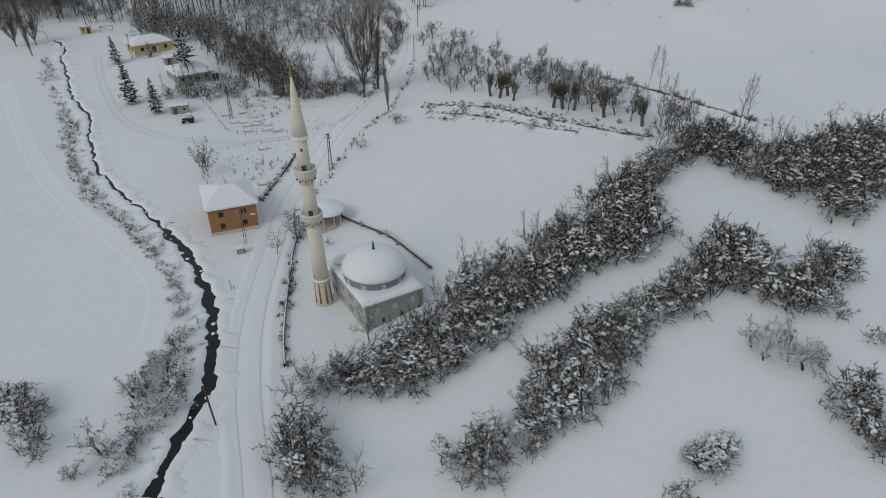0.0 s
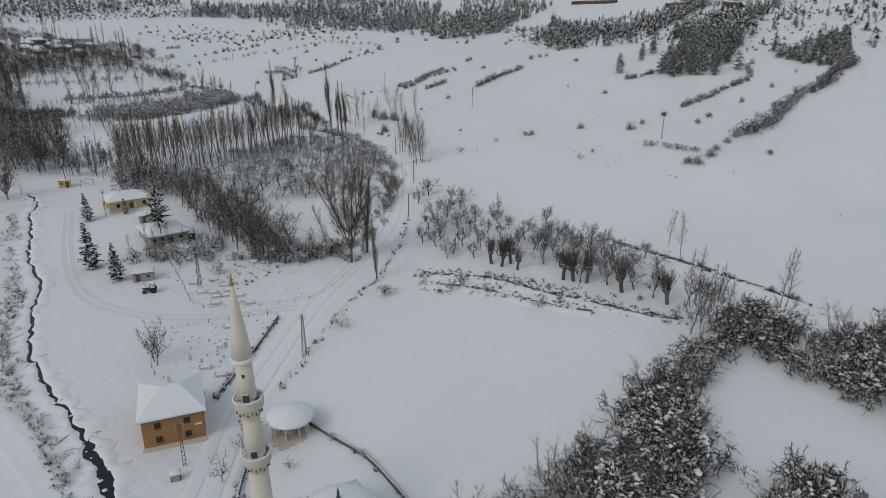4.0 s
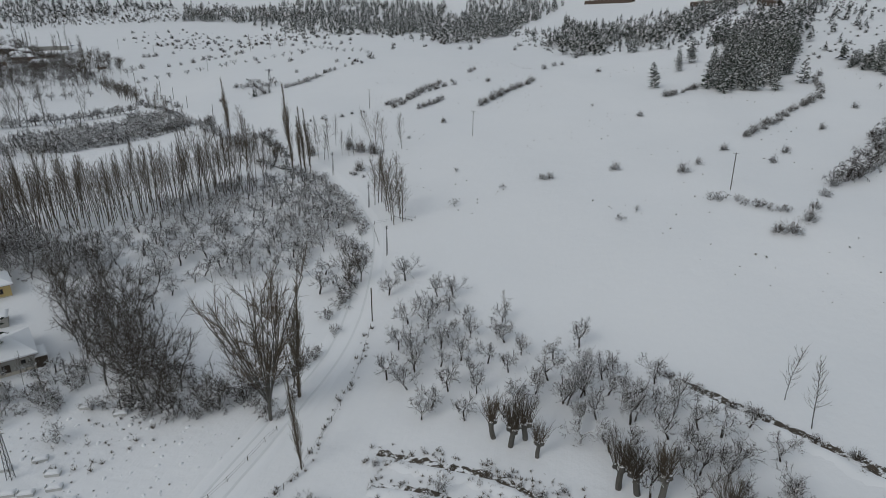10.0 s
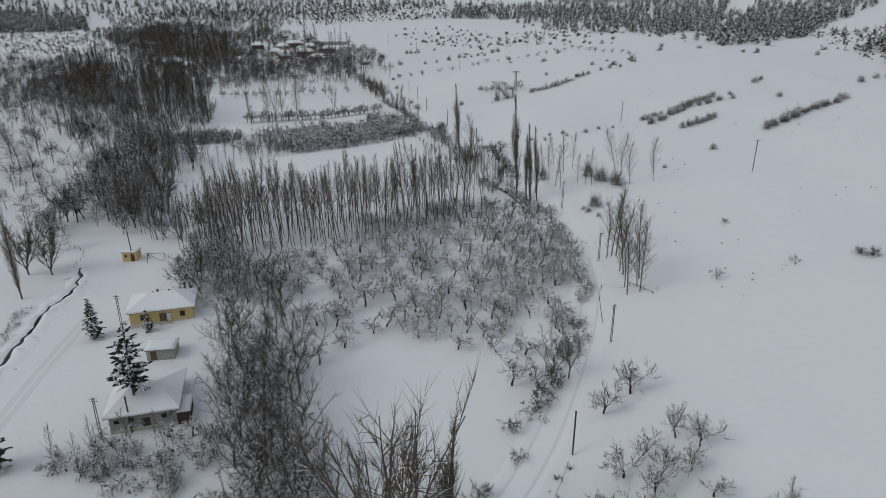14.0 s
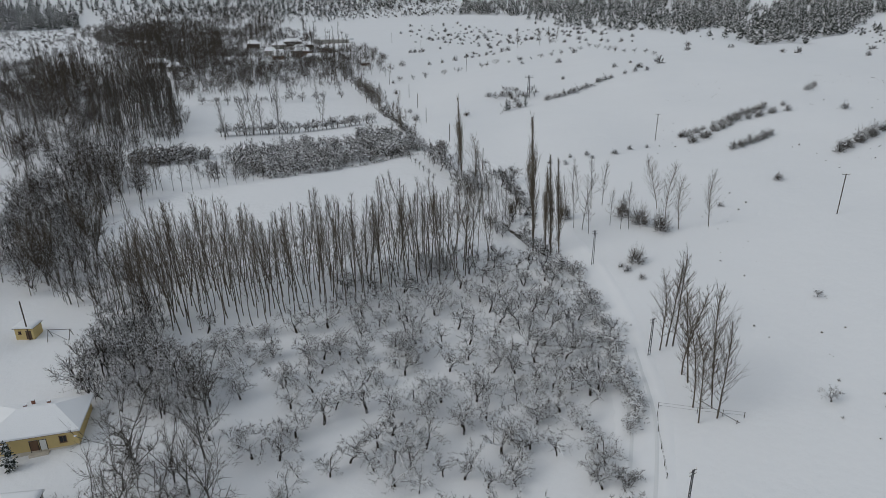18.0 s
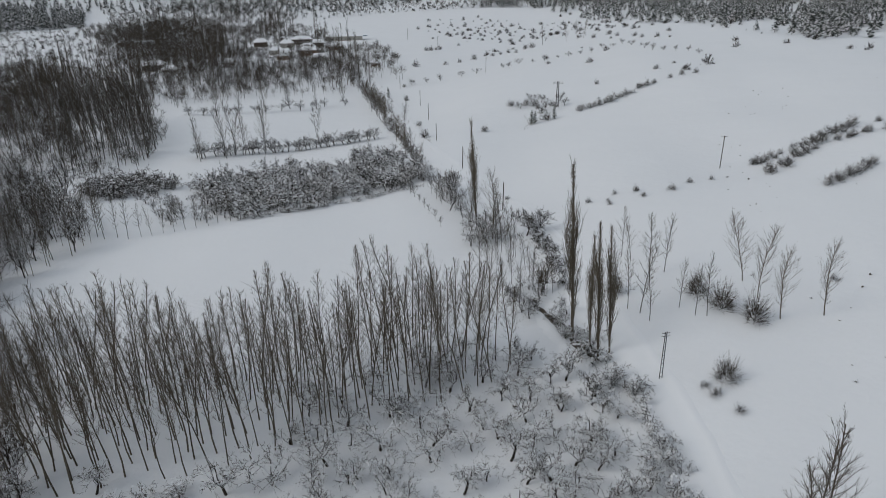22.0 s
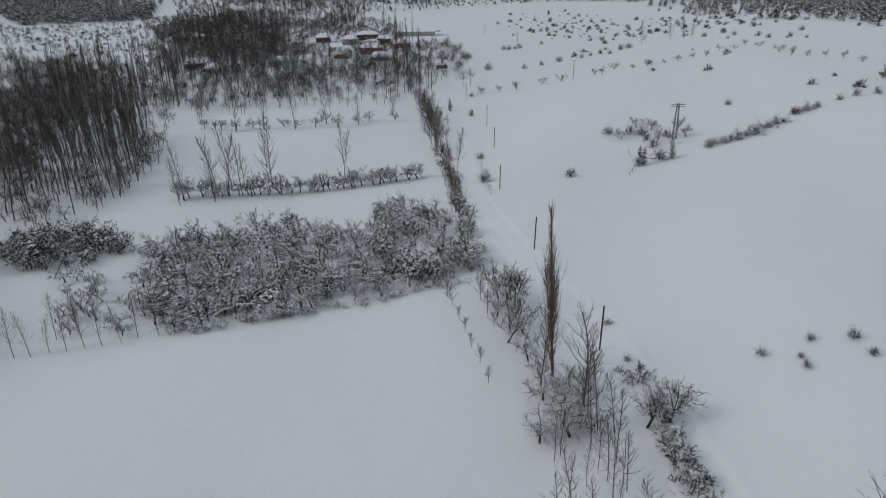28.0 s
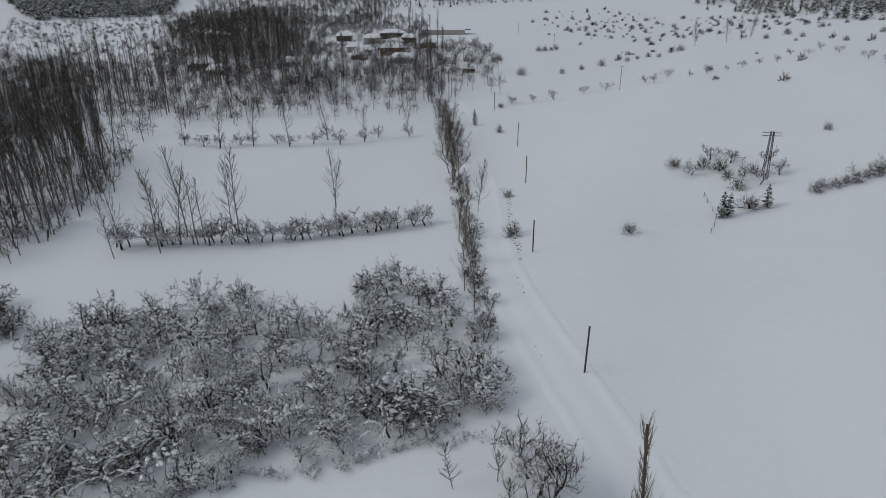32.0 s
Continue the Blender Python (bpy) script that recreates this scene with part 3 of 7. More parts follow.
class Kind:
    """A few grown forms of one kind of plant, planted many times."""

    def __init__(self, name, make, count, wood, twig, category, label, crown="crown", seed=1):
        self.name, self.category, self.label, self.crown = name, category, label, crown
        self.forms = []
        for i in range(count):
            w, c = make(np.random.default_rng(seed * 100 + i))
            self.forms.append((w, c, w.mesh(name, wood), c.mesh(crown, twig, SNOW)))

    def plant(self, pts, rng, size=(0.85, 1.15), group="", label="", sink=0.1, tall=(0.92, 1.1), lean=2.2):
        for x, y in pts:
            w, c, wm, cm = self.forms[int(rng.integers(len(self.forms)))]
            s = rng.uniform(*size) * (1 + 0.22 * noise.noise(Vector((x * 0.11, y * 0.11, 3))))
            ob = new(self.name, wm)
            ob.matrix_basis = Matrix.Translation((x, y, height1(x, y) - sink)) @ Matrix.Rotation(radians(lean), 4, DOWNWIND) @ Matrix.Rotation(rng.random() * 6.28, 4, "Z") @ Matrix.Diagonal((s, s, s * rng.uniform(*tall), 1))
            tagged(ob, label or self.label, self.category, group)
            ch = new(self.crown, cm)
            ch.parent = ob
            ch["kind"] = "stuff"


def stuff(name, kind, pts, rng, size, label, category, seed=0, sink=0.1):
    """Many far plants as one mesh that nobody could count."""
    packs = []
    for w, c, wm, cm in kind.forms:
        v = np.array(w.v + c.v)
        f = [x for x in w.f] + [tuple(i + len(w.v) for i in x) for x in c.f]
        packs.append((v, f, w.m[:0] + [0] * len(w.f) + [1 + k for k in c.m]))
    V, F, M, base = [], [], [], 0
    for x, y in pts:
        v, f, m = packs[int(rng.integers(len(packs)))]
        s, a = rng.uniform(*size) * (1 + 0.35 * noise.noise(Vector((x * 0.09, y * 0.09, 3)))), rng.random() * 6.28
        ca, sa = math.cos(a) * s, math.sin(a) * s
        V.append(np.stack([v[:, 0] * ca - v[:, 1] * sa + x, v[:, 0] * sa + v[:, 1] * ca + y, v[:, 2] * s * rng.uniform(0.85, 1.15) + height1(x, y) - sink], 1))
        F += [tuple(i + base for i in q) for q in f]
        M += m
        base += len(v)
    me = bpy.data.meshes.new(name)
    me.from_pydata(np.concatenate(V).tolist(), [], F)
    for x in (kind.forms[0][2].materials[0], kind.forms[0][3].materials[0], SNOW):
        me.materials.append(x)
    me.polygons.foreach_set("material_index", np.array(M, np.int32))
    return tagged(new(name, me), label, category, kind="stuff")


def mounds(name, pts, rng, size, label):
    """Low lumps of snow lying over stones and scrub."""
    V, F = [], []
    for x, y in pts:
        s, k = rng.uniform(*size), len(V)
        z, e, a = height1(x, y), rng.uniform(0.6, 1.0), rng.random() * 3
        for r, h in ((1.0, -0.15), (0.8, 0.22), (0.42, 0.46)):
            for i in range(8):
                w = i * math.pi / 4
                u, v = r * s * rng.uniform(0.85, 1.15) * math.cos(w), r * s * e * rng.uniform(0.85, 1.15) * math.sin(w)
                V.append((x + u * math.cos(a) - v * math.sin(a), y + u * math.sin(a) + v * math.cos(a), z + h * s))
        V.append((x, y, z + 0.54 * s))
        for j in (0, 8):
            for i in range(8):
                F.append((k + j + i, k + j + (i + 1) % 8, k + j + 8 + (i + 1) % 8, k + j + 8 + i))
        for i in range(8):
            F.append((k + 16 + i, k + 16 + (i + 1) % 8, k + 24))
    me = bpy.data.meshes.new(name)
    me.from_pydata(V, [], F)
    me.materials.append(SNOW)
    me.polygons.foreach_set("use_smooth", np.ones(len(F), bool))
    return tagged(new(name, me), label, "snow", kind="stuff")


def inside(poly, x, y):
    ok = False
    for (ax, ay), (bx, by) in zip(poly, poly[1:] + poly[:1]):
        if (ay > y) != (by > y) and x < (bx - ax) * (y - ay) / (by - ay) + ax:
            ok = not ok
    return ok


def fill(poly, step, rng, jitter=0.42, skip=0.0, gaps=None, freq=0.13):
    xs, ys = [p[0] for p in poly], [p[1] for p in poly]
    pts = []
    row = 0
    y = min(ys)
    while y < max(ys):
        x = min(xs) + (row % 2) * step / 2
        while x < max(xs):
            px, py = x + rng.uniform(-jitter, jitter) * step, y + rng.uniform(-jitter, jitter) * step
            if inside(poly, px, py) and rng.random() >= skip and (gaps is None or noise.noise(Vector((px * freq, py * freq, 8))) > gaps):
                pts.append((px, py))
            x += step
        y += step * 0.87
        row += 1
    return pts


def apart(pts, others, far):
    """Those points that keep their distance from other plants."""
    return [p for p in pts if all((p[0] - q[0]) ** 2 + (p[1] - q[1]) ** 2 > far * far for q in others)]


def strew(path, step, rng, side=1.0):
    """Points along a line, a little off it."""
    pts = []
    for (ax, ay), (bx, by) in zip(path, path[1:]):
        n = max(1, round(math.hypot(bx - ax, by - ay) / step))
        for i in range(n):
            k = (i + rng.random()) / n
            pts.append((ax + (bx - ax) * k + rng.uniform(-side, side), ay + (by - ay) * k + rng.uniform(-side, side)))
    return pts


def curve(path, step=1.5):
    """A smooth line through points, resampled."""
    P = np.array(path, float)
    out = []
    for i in range(len(P) - 1):
        a, b, c, d = P[max(i - 1, 0)], P[i], P[i + 1], P[min(i + 2, len(P) - 1)]
        n = max(1, int(np.linalg.norm(c - b) / step))
        for j in range(n):
            t = j / n
            out.append(0.5 * ((2 * b) + (c - a) * t + (2 * a - 5 * b + 4 * c - d) * t * t + (3 * b - a - 3 * c + d) * t ** 3))
    out.append(P[-1])
    return np.array(out)


def ribbon(name, path, profile, material, label, category, rng, wobble=0.0, kind="structure", step=1.5):
    """A strip along a line; profile: (offset across, height over the ground) from one edge to the other."""
    C = curve(path, step)
    T = np.gradient(C, axis=0)
    T /= np.linalg.norm(T, axis=1)[:, None] + 1e-9
    N = np.stack([T[:, 1], -T[:, 0]], 1)
    V, F, n = [], [], len(profile)
    wide = np.maximum(0.25, 1 + wobble * np.array([noise.noise(Vector((c[0] * 0.3, c[1] * 0.3, 2))) + 0.6 * noise.noise(Vector((c[0] * 1.1, c[1] * 1.1, 5))) for c in C]))
    for c, nn, k in zip(C, N, wide):
        for o, z in profile:
            x, y = c + nn * o * k
            V.append((x, y, height1(x, y) + z))
    for i in range(len(C) - 1):
        for j in range(n - 1):
            F.append((i * n + j, i * n + j + 1, (i + 1) * n + j + 1, (i + 1) * n + j))
    me = bpy.data.meshes.new(name)
    me.from_pydata(V, [], F)
    me.materials.append(material)
    me.polygons.foreach_set("use_smooth", np.ones(len(F), bool))
    ob = new(name, me)
    return tagged(ob, label, category, kind=kind)


def part(name, bm, material, parent=None, label="", m=None):
    me = bpy.data.meshes.new(name)
    bmesh.ops.recalc_face_normals(bm, faces=bm.faces)
    bm.to_mesh(me)
    bm.free()
    me.materials.append(material)
    ob = new(name, me)
    if parent:
        ob.parent = parent
    if m:
        ob.matrix_basis = m
    if label:
        ob["label"] = label
    return ob


def thing(name, x, y, rz, label, category, group="", z=None):
    ob = new(name)
    ob.matrix_basis = pose(x, y, height1(x, y) if z is None else z, 0, 0, rz)
    return tagged(ob, label, category, group)


def block(bm, x0, x1, y0, y1, z0, z1):
    v = [bm.verts.new(p) for p in ((x0, y0, z0), (x1, y0, z0), (x1, y1, z0), (x0, y1, z0), (x0, y0, z1), (x1, y0, z1), (x1, y1, z1), (x0, y1, z1))]
    for f in ((0, 3, 2, 1), (4, 5, 6, 7), (0, 1, 5, 4), (1, 2, 6, 5), (2, 3, 7, 6), (3, 0, 4, 7)):
        bm.faces.new([v[i] for i in f])
    return bm


def slab(*size):
    return block(bmesh.new(), *size)


def lathe(profile, n=24, smooth_=True):
    bm = bmesh.new()
    rings = [[bm.verts.new((r * math.cos(2 * math.pi * i / n), r * math.sin(2 * math.pi * i / n), z)) for i in range(n)] for r, z in profile]
    for a, b in zip(rings, rings[1:]):
        for i in range(n):
            bm.faces.new((a[i], a[(i + 1) % n], b[(i + 1) % n], b[i])).smooth = smooth_
    bm.faces.new(rings[0][::-1])
    bm.faces.new(rings[-1])
    return bm


def bar(bm, p, q, r, n=4):
    p, q = Vector(p), Vector(q)
    d = (q - p).normalized()
    a = d.orthogonal().normalized()
    b = d.cross(a)
    rings = [[bm.verts.new(c + r * (math.cos(2 * math.pi * i / n) * a + math.sin(2 * math.pi * i / n) * b)) for i in range(n)] for c in (p, q)]
    for i in range(n):
        bm.faces.new((rings[0][i], rings[0][(i + 1) % n], rings[1][(i + 1) % n], rings[1][i]))
    bm.faces.new(rings[0][::-1])
    bm.faces.new(rings[1])
    return bm


# ---- ground ----
def axis(lo, hi, step, out_lo, out_hi):
    inner = np.arange(lo, hi + 0.1, step)
    k = np.cumsum(step * 1.12 ** np.arange(1, 60))
    left, right = lo - k[lo - k > out_lo], hi + k[hi + k < out_hi]
    return np.concatenate([[out_lo], left[::-1], inner, right, [out_hi]])


gx, gy = axis(-420, 130, 2.6, -3200, 2600), axis(20, 640, 2.6, -1500, 3600)
GX, GY = np.meshgrid(gx, gy)
gz = height(GX, GY)
gn = len(gx)
ground_mesh = bpy.data.meshes.new("ground")
I, J = np.meshgrid(np.arange(gn - 1), np.arange(len(gy) - 1))
k0 = (J * gn + I).ravel()
ground_mesh.from_pydata(np.stack([GX, GY, gz], -1).reshape(-1, 3).tolist(), [], np.stack([k0, k0 + 1, k0 + gn + 1, k0 + gn], 1).tolist())
ground_mesh.materials.append(SNOW_GROUND)
ground_mesh.polygons.foreach_set("use_smooth", np.ones(len(ground_mesh.polygons), bool))
tagged(new("ground", ground_mesh), "snow-covered valley floor and rising hillsides", "ground", kind="structure")
RNG = np.random.default_rng(7)


# ---- plan: places on the ground, x and y in metres ----
CREEK = [(-197.2, 256.2), (-188.2, 251.1), (-184, 244.9), (-182.8, 242.3), (-155.3, 212.1), (-140.3, 199.4), (-127.6, 183.6), (-115.6, 170.3), (-105, 161.7), (-93.7, 154.2), (-81.8, 146.5), (-71.6, 138.5), (-64.9, 131.7), (-57.5, 123.2), (-50.4, 110.2), (-47.7, 104.4), (-46.4, 96.7), (-45.6, 90), (-45, 85.7)]
ROAD = [(-27, 78), (-32, 88.9), (-41.3, 104.8), (-49.3, 122.7), (-56, 145), (-61, 165), (-63.4, 199.8), (-61.5, 223), (-59.5, 249), (-63, 274), (-71.6, 304.8), (-83, 326), (-98, 347), (-118, 367), (-140, 389), (-162, 405), (-182, 416), (-201, 426), (-216.1, 435.2), (-236.8, 451), (-270.8, 483.1), (-310.7, 517.6), (-358.6, 557.9), (-394, 585.3)]
LANE = [(-63.3, 202.4), (-73.3, 198.8), (-85.4, 192.9), (-98.5, 189.2), (-111.8, 190.4), (-124.6, 196.3), (-137.6, 207.3), (-155, 226.2), (-171.4, 246.4)]
FIELDTRACK = [(-182.3, 214.8), (-135.7, 172.2), (-108, 151.6), (-88.5, 140.6), (-75.7, 132.3), (-67.6, 123.5), (-62.3, 111.7), (-61.3, 101.4)]
FOOT = [(-200.1, 424.3), (-203.4, 426.3), (-208.1, 430.3), (-214.6, 436), (-223.1, 444.5), (-229, 451.3), (-236.2, 457), (-256.1, 477.3), (-269.2, 485.8), (-281.5, 495.4), (-300.9, 509.8)]
WALL_E = [(-46.2, 159.2), (-40.3, 155.7), (-32.8, 151.3), (-27, 145.9), (-21.4, 140.3)]
WALL_W = [(-53.4, 153.6), (-51.7, 145.8), (-47.6, 134.1), (-43.9, 124.1), (-41, 116.9), (-38.5, 111.9)]
CEM1 = [(-67.6, 163.3), (-68.2, 176.6), (-70.1, 195.9), (-81.1, 192.3), (-90.6, 184.1), (-90.7, 179.1), (-83.1, 167.3)]
GRAVES1 = [(-76.4, 179.6), (-75.3, 181.1), (-75.7, 178.1), (-72.9, 180.5), (-73.5, 177), (-67, 173), (-79.2, 189.3), (-75, 172.6), (-70.5, 170.9), (-79.8, 174.5), (-74.5, 169.6), (-74.9, 163.1)]
CEM2 = [(-122.5, 225.9), (-106.9, 211.2), (-93.7, 197.5), (-88, 196.7), (-76.9, 200.4), (-69.2, 203.6), (-63.5, 208.6), (-60.3, 224.7)]
GRAVES2 = [(-94.9, 203.5), (-92.2, 204.3), (-90.3, 202.4), (-89, 206.4), (-88.1, 203.8), (-84.9, 204.5), (-83.6, 201), (-80.2, 201.3), (-96.2, 211.3), (-91.7, 209), (-88.4, 199.1), (-100, 207.9), (-99.1, 225.1), (-91.6, 224.8)]
FENCE_R = [(-56.5, 168.5), (-56.5, 173.3), (-55.7, 177), (-56, 185.5), (-55.7, 195.4), (-54, 208.1), (-51.8, 216.9), (-52.1, 240.4), (-54.8, 258)]
SHRUBW = [(-67.5, 166.4), (-68, 172.7), (-68.9, 179.7), (-68.1, 169.7), (-67.3, 164.4)]
H1 = [(-35.3, 103.7), (-31.5, 107.3), (-24.6, 108), (-15, 110.8), (-10, 116.3), (-5.7, 122.8), (-0.2, 131.5), (4.2, 136.5), (9.8, 140.9), (15.6, 143.6), (20.1, 154.1), (19.9, 168.4), (27.2, 185.4), (34.6, 194.7), (26.8, 193.6), (18.3, 180.6), (4.3, 158.9), (-1.6, 148.6), (-7.3, 142.7), (-12.8, 137.3), (-16.3, 129.3), (-21.1, 120.7), (-26.7, 114.3), (-32.4, 109.5)]
H2 = [(-8.8, 93.6), (-1.7, 98.1), (2.3, 101.4), (5.6, 106.3), (10.3, 110.7), (12.8, 119.8), (18.3, 125.3), (24, 133.9), (32.8, 136), (35.4, 131.9), (39.6, 129.7), (44.9, 136.1), (50.9, 148.1), (50.9, 152.8), (44.2, 144.9), (38.3, 142.1), (35.9, 148.8), (28.5, 149.7), (22.4, 145.7), (19, 136.5), (13.4, 131), (7.3, 125), (0.9, 118.2), (-0.9, 111.3), (-6.1, 103), (-9.9, 98.9)]
H3 = [(27.1, 197.2), (35.5, 183.8), (41.2, 176.2), (49, 172.2), (52.5, 165.6), (57.7, 166.3), (65, 175), (74.8, 205.1), (66.2, 203.7), (54.5, 195.9), (43.4, 195.4), (35.9, 205)]
H4 = [(-31.9, 96.3), (-28.3, 89.8), (-18.7, 92.1), (-19.9, 93.5), (-24.5, 95.7), (-28.6, 100.1), (-32.7, 101.8)]
H5 = [(40.6, 116), (45.2, 114.4), (41.1, 101.1), (40.4, 105.8), (39.7, 110.1)]
S0 = [(22.3, 100.7), (23.5, 102.9), (21.5, 102.2), (31.8, 120.7), (36.6, 119.3), (35.1, 120.8), (30.7, 123.3), (55.4, 161.7), (51.6, 162.1), (-16.7, 109), (-18.4, 110.5), (44.4, 131.4), (18.4, 96.7), (47.6, 125.7), (34.6, 125.5), (38.8, 121.1)]
BANK = [(-60.9, 107.8), (-57.1, 112.9), (-50.1, 103.8), (-50.3, 97.4), (-50.3, 88.6), (-55.6, 83.8), (-56.8, 87.2), (-54.6, 93.4)]
BANK2 = [(-78.1, 98.1), (-72.6, 98.6), (-64.1, 92.5), (-62.1, 87.5), (-71.2, 92.7)]
BRUSH = [(-146.4, 198), (-132.8, 178.7), (-117.5, 162.8), (-102.2, 152.7), (-85.5, 141.1), (-71.4, 130.2), (-63, 122.8), (-64.1, 126.1), (-72.8, 134), (-84.5, 142.5), (-101.1, 154.2), (-117.1, 165.3), (-128.4, 179), (-138.6, 193.4)]
ORCH_R = [(-45.5, 240.3), (-40.7, 242.7), (-33, 237.2), (-35.9, 229.5), (-28.5, 229.7), (-34.8, 232.3), (-12.1, 235.9), (11, 222), (18.1, 217.9), (-54.8, 271.6), (-45.7, 264.2), (-39, 269.2), (-32.1, 253.9), (-27.3, 245.9), (-26.5, 260), (-21.4, 249.3), (-42.6, 269.5), (-52.6, 277.8), (-15.8, 242.3), (-7.3, 232.8), (6.4, 228), (-23.1, 243.7), (-17.7, 238), (-10.7, 253.7), (-5.3, 240), (-40.7, 237.5)]
POLLARD = [(-23.1, 225.9), (-15.9, 222.3), (-20.2, 224.2), (-4.2, 217.5), (-1.7, 216.8), (1.4, 216.3), (9.5, 212.5), (19.2, 207.8), (-18.1, 226.2)]
TALLS = [(23.8, 206.8), (25.3, 208.4), (28.5, 205.8), (29.6, 207.3), (24.6, 196.7), (29.9, 199.8), (43.9, 208.9), (42.2, 207.2), (25.3, 235.7), (23.2, 242.9)]
BANKTREES = [(-31.4, 210.2), (-22, 209.3), (-8.9, 202.3), (-29.3, 213.9), (20.1, 199.6), (-47.2, 208.2)]
DITCH_A = [(-39.7, 214.4), (-31.2, 213.8), (-22.1, 210.9), (-13.5, 206.7), (-5.5, 203.3), (2.9, 201.1)]
DITCH_B = [(-40.9, 221.2), (-31.1, 219.3), (-20.5, 216.9), (-10.4, 211.3), (-0.2, 207.3), (10.1, 203), (16.9, 201), (21.7, 200.6)]
DITCH_C = [(4.8, 248.1), (13.2, 241.6), (22.6, 234.8), (29.8, 228.5), (37.1, 221.6), (43, 216.5), (49.5, 210)]
GNARL = [(-52.8, 192.7), (-47.3, 208.4)]
MOSQTREES = [(-52.6, 151.4), (-55.2, 154.5)]
WOOD1 = [(-92, 225), (-105, 235), (-122, 247), (-141, 259), (-138, 275), (-118, 263), (-101, 249), (-83, 232), (-77, 226)]
WILLOWS = [(-62.6, 227), (-65, 229.6), (-63.4, 232.7), (-73.4, 233.8), (-61.6, 257.1), (-63.9, 278.6), (-65.2, 275.6)]
COPSE = [(-119.1, 220.1), (-118.3, 225.5), (-116, 228.1), (-109.9, 226.6), (-107.3, 232.8), (-104.1, 231.9), (-106.5, 224.1), (-115.4, 219.5), (-124.4, 215.5), (-118.8, 216.9), (-97, 215.6)]
PINES = [(-132.1, 209.6), (-120.1, 204.3), (-158.7, 240.3), (-125, 230.2)]
ORCH_L = [(-122.3, 306.6), (-125.8, 300), (-129.5, 293.8), (-132, 286.5), (-135.9, 279.9), (-138.6, 273.4), (-141.2, 292.1), (-116.4, 320.2), (-124.1, 322.3), (-127.5, 317), (-114.2, 328.9), (-100.5, 321.2), (-105.7, 337.6), (-103.4, 316.4), (-114.7, 290.2), (-118.8, 283.9), (-121.7, 277.1), (-95.9, 299.2), (-86, 306), (-93.8, 305.6), (-105.4, 299.2), (-88, 302), (-80.9, 303.5), (-91, 296.8), (-91.7, 319.8), (-98.6, 327.3), (-108.3, 312.1), (-101, 306.3), (-98.2, 312.3), (-116.8, 306.9), (-140, 305.7), (-144.1, 300.6), (-136.3, 312.9), (-148.1, 286.9), (-154, 278.2), (-158.8, 289.3), (-107.2, 288.3), (-131.4, 270.3), (-104.3, 294.2), (-97.3, 294.5), (-83.2, 311.7), (-95.9, 335.8), (-116.5, 336.9), (-113.2, 341.7)]
ORCH_L2 = [(-120.3, 279), (-126.3, 272.1), (-138.5, 275.4), (-132.5, 287.5), (-125.7, 301.4), (-122.2, 308), (-122.4, 271.7), (-108.8, 279.9), (-100.6, 288.7), (-89.5, 280), (-81.8, 282.4), (-87.6, 286.7), (-88.3, 302.6), (-75.9, 283.7), (-110.9, 261.1), (-111.3, 254.2), (-73.3, 273.8), (-89.6, 293.6), (-98.6, 295.9), (-86.7, 312.3), (-119.6, 306.7), (-109.3, 307.4), (-143, 269.4), (-133.7, 259.3), (-124, 259.3), (-110.9, 268.5), (-106.9, 284), (-106, 295)]
HEDGE_L = [(-111, 354.3), (-104, 348), (-96, 339.7), (-88.9, 330.8), (-83.7, 322.9), (-78.9, 316.3), (-75.1, 308.2), (-73.3, 303.9)]
WOODL = [(-211.6, 275.3), (-193.8, 279.5), (-176.1, 278.1), (-166.1, 281.9), (-200.6, 295.4), (-242.5, 304.4), (-238, 320.5), (-251.1, 337.6), (-291.8, 333.7), (-273.2, 298.6)]
WETWOOD = [(-124.4, 389.9), (-121.8, 388.7), (-115.2, 382.6), (-113.5, 385.9), (-102.9, 372.9), (-101, 373.5), (-106.3, 374.3), (-112.1, 370.3), (-109.6, 368.6), (-118.7, 373.9), (-114.8, 371)]
WETBUSH = [(-99.4, 376.7), (-93.6, 375.3), (-105.1, 379.9), (-119.2, 375.1), (-93, 357.7), (-95.3, 354.9), (-93.4, 353.7), (-89.3, 351.5), (-84.7, 394.9), (-76.2, 420.9), (-88, 464.1), (-126.2, 438.9), (-122.3, 445.5), (-128.1, 430.3), (-132.8, 422.6), (-138.9, 415.4)]
BIRCH_P = [(-65.5, 310.5), (-67.3, 313.8), (-64.7, 314.5), (-63.4, 312.5), (-65.8, 318.7), (-69.9, 319.9), (-77.2, 327.9), (-76.6, 329.5), (-75.6, 330), (-71.5, 321.9)]
STREAM2 = [(-134.8, 368.2), (-125.9, 362.8), (-118.4, 357.6), (-112.6, 354.7)]
W4 = [(-256.8, 367.4), (-224.1, 360.5), (-219.9, 369), (-211.5, 382.7), (-203.7, 395.4), (-195.4, 407.7), (-202.9, 417.5), (-216.1, 423.3), (-228, 427.6), (-245, 429), (-235, 411.7), (-245.5, 405.8), (-257.7, 403.5), (-265, 394.6), (-267.7, 383.8), (-268.4, 374.3)]
W4B = [(-296.9, 348.9), (-276.9, 351.7), (-271.2, 361.5), (-275.2, 372.2), (-296.5, 369.1), (-304.8, 357.9)]
EDGE = [(-238.4, 339.6), (-236.7, 341.7), (-235.4, 344.3), (-233.5, 346.5), (-232.2, 349), (-230.6, 351.3), (-228.6, 353.9), (-228.1, 356.5), (-226.3, 359.4), (-239, 346.4), (-238.3, 349.9)]
ROW1 = [(-300, 395), (-258, 452.4)]
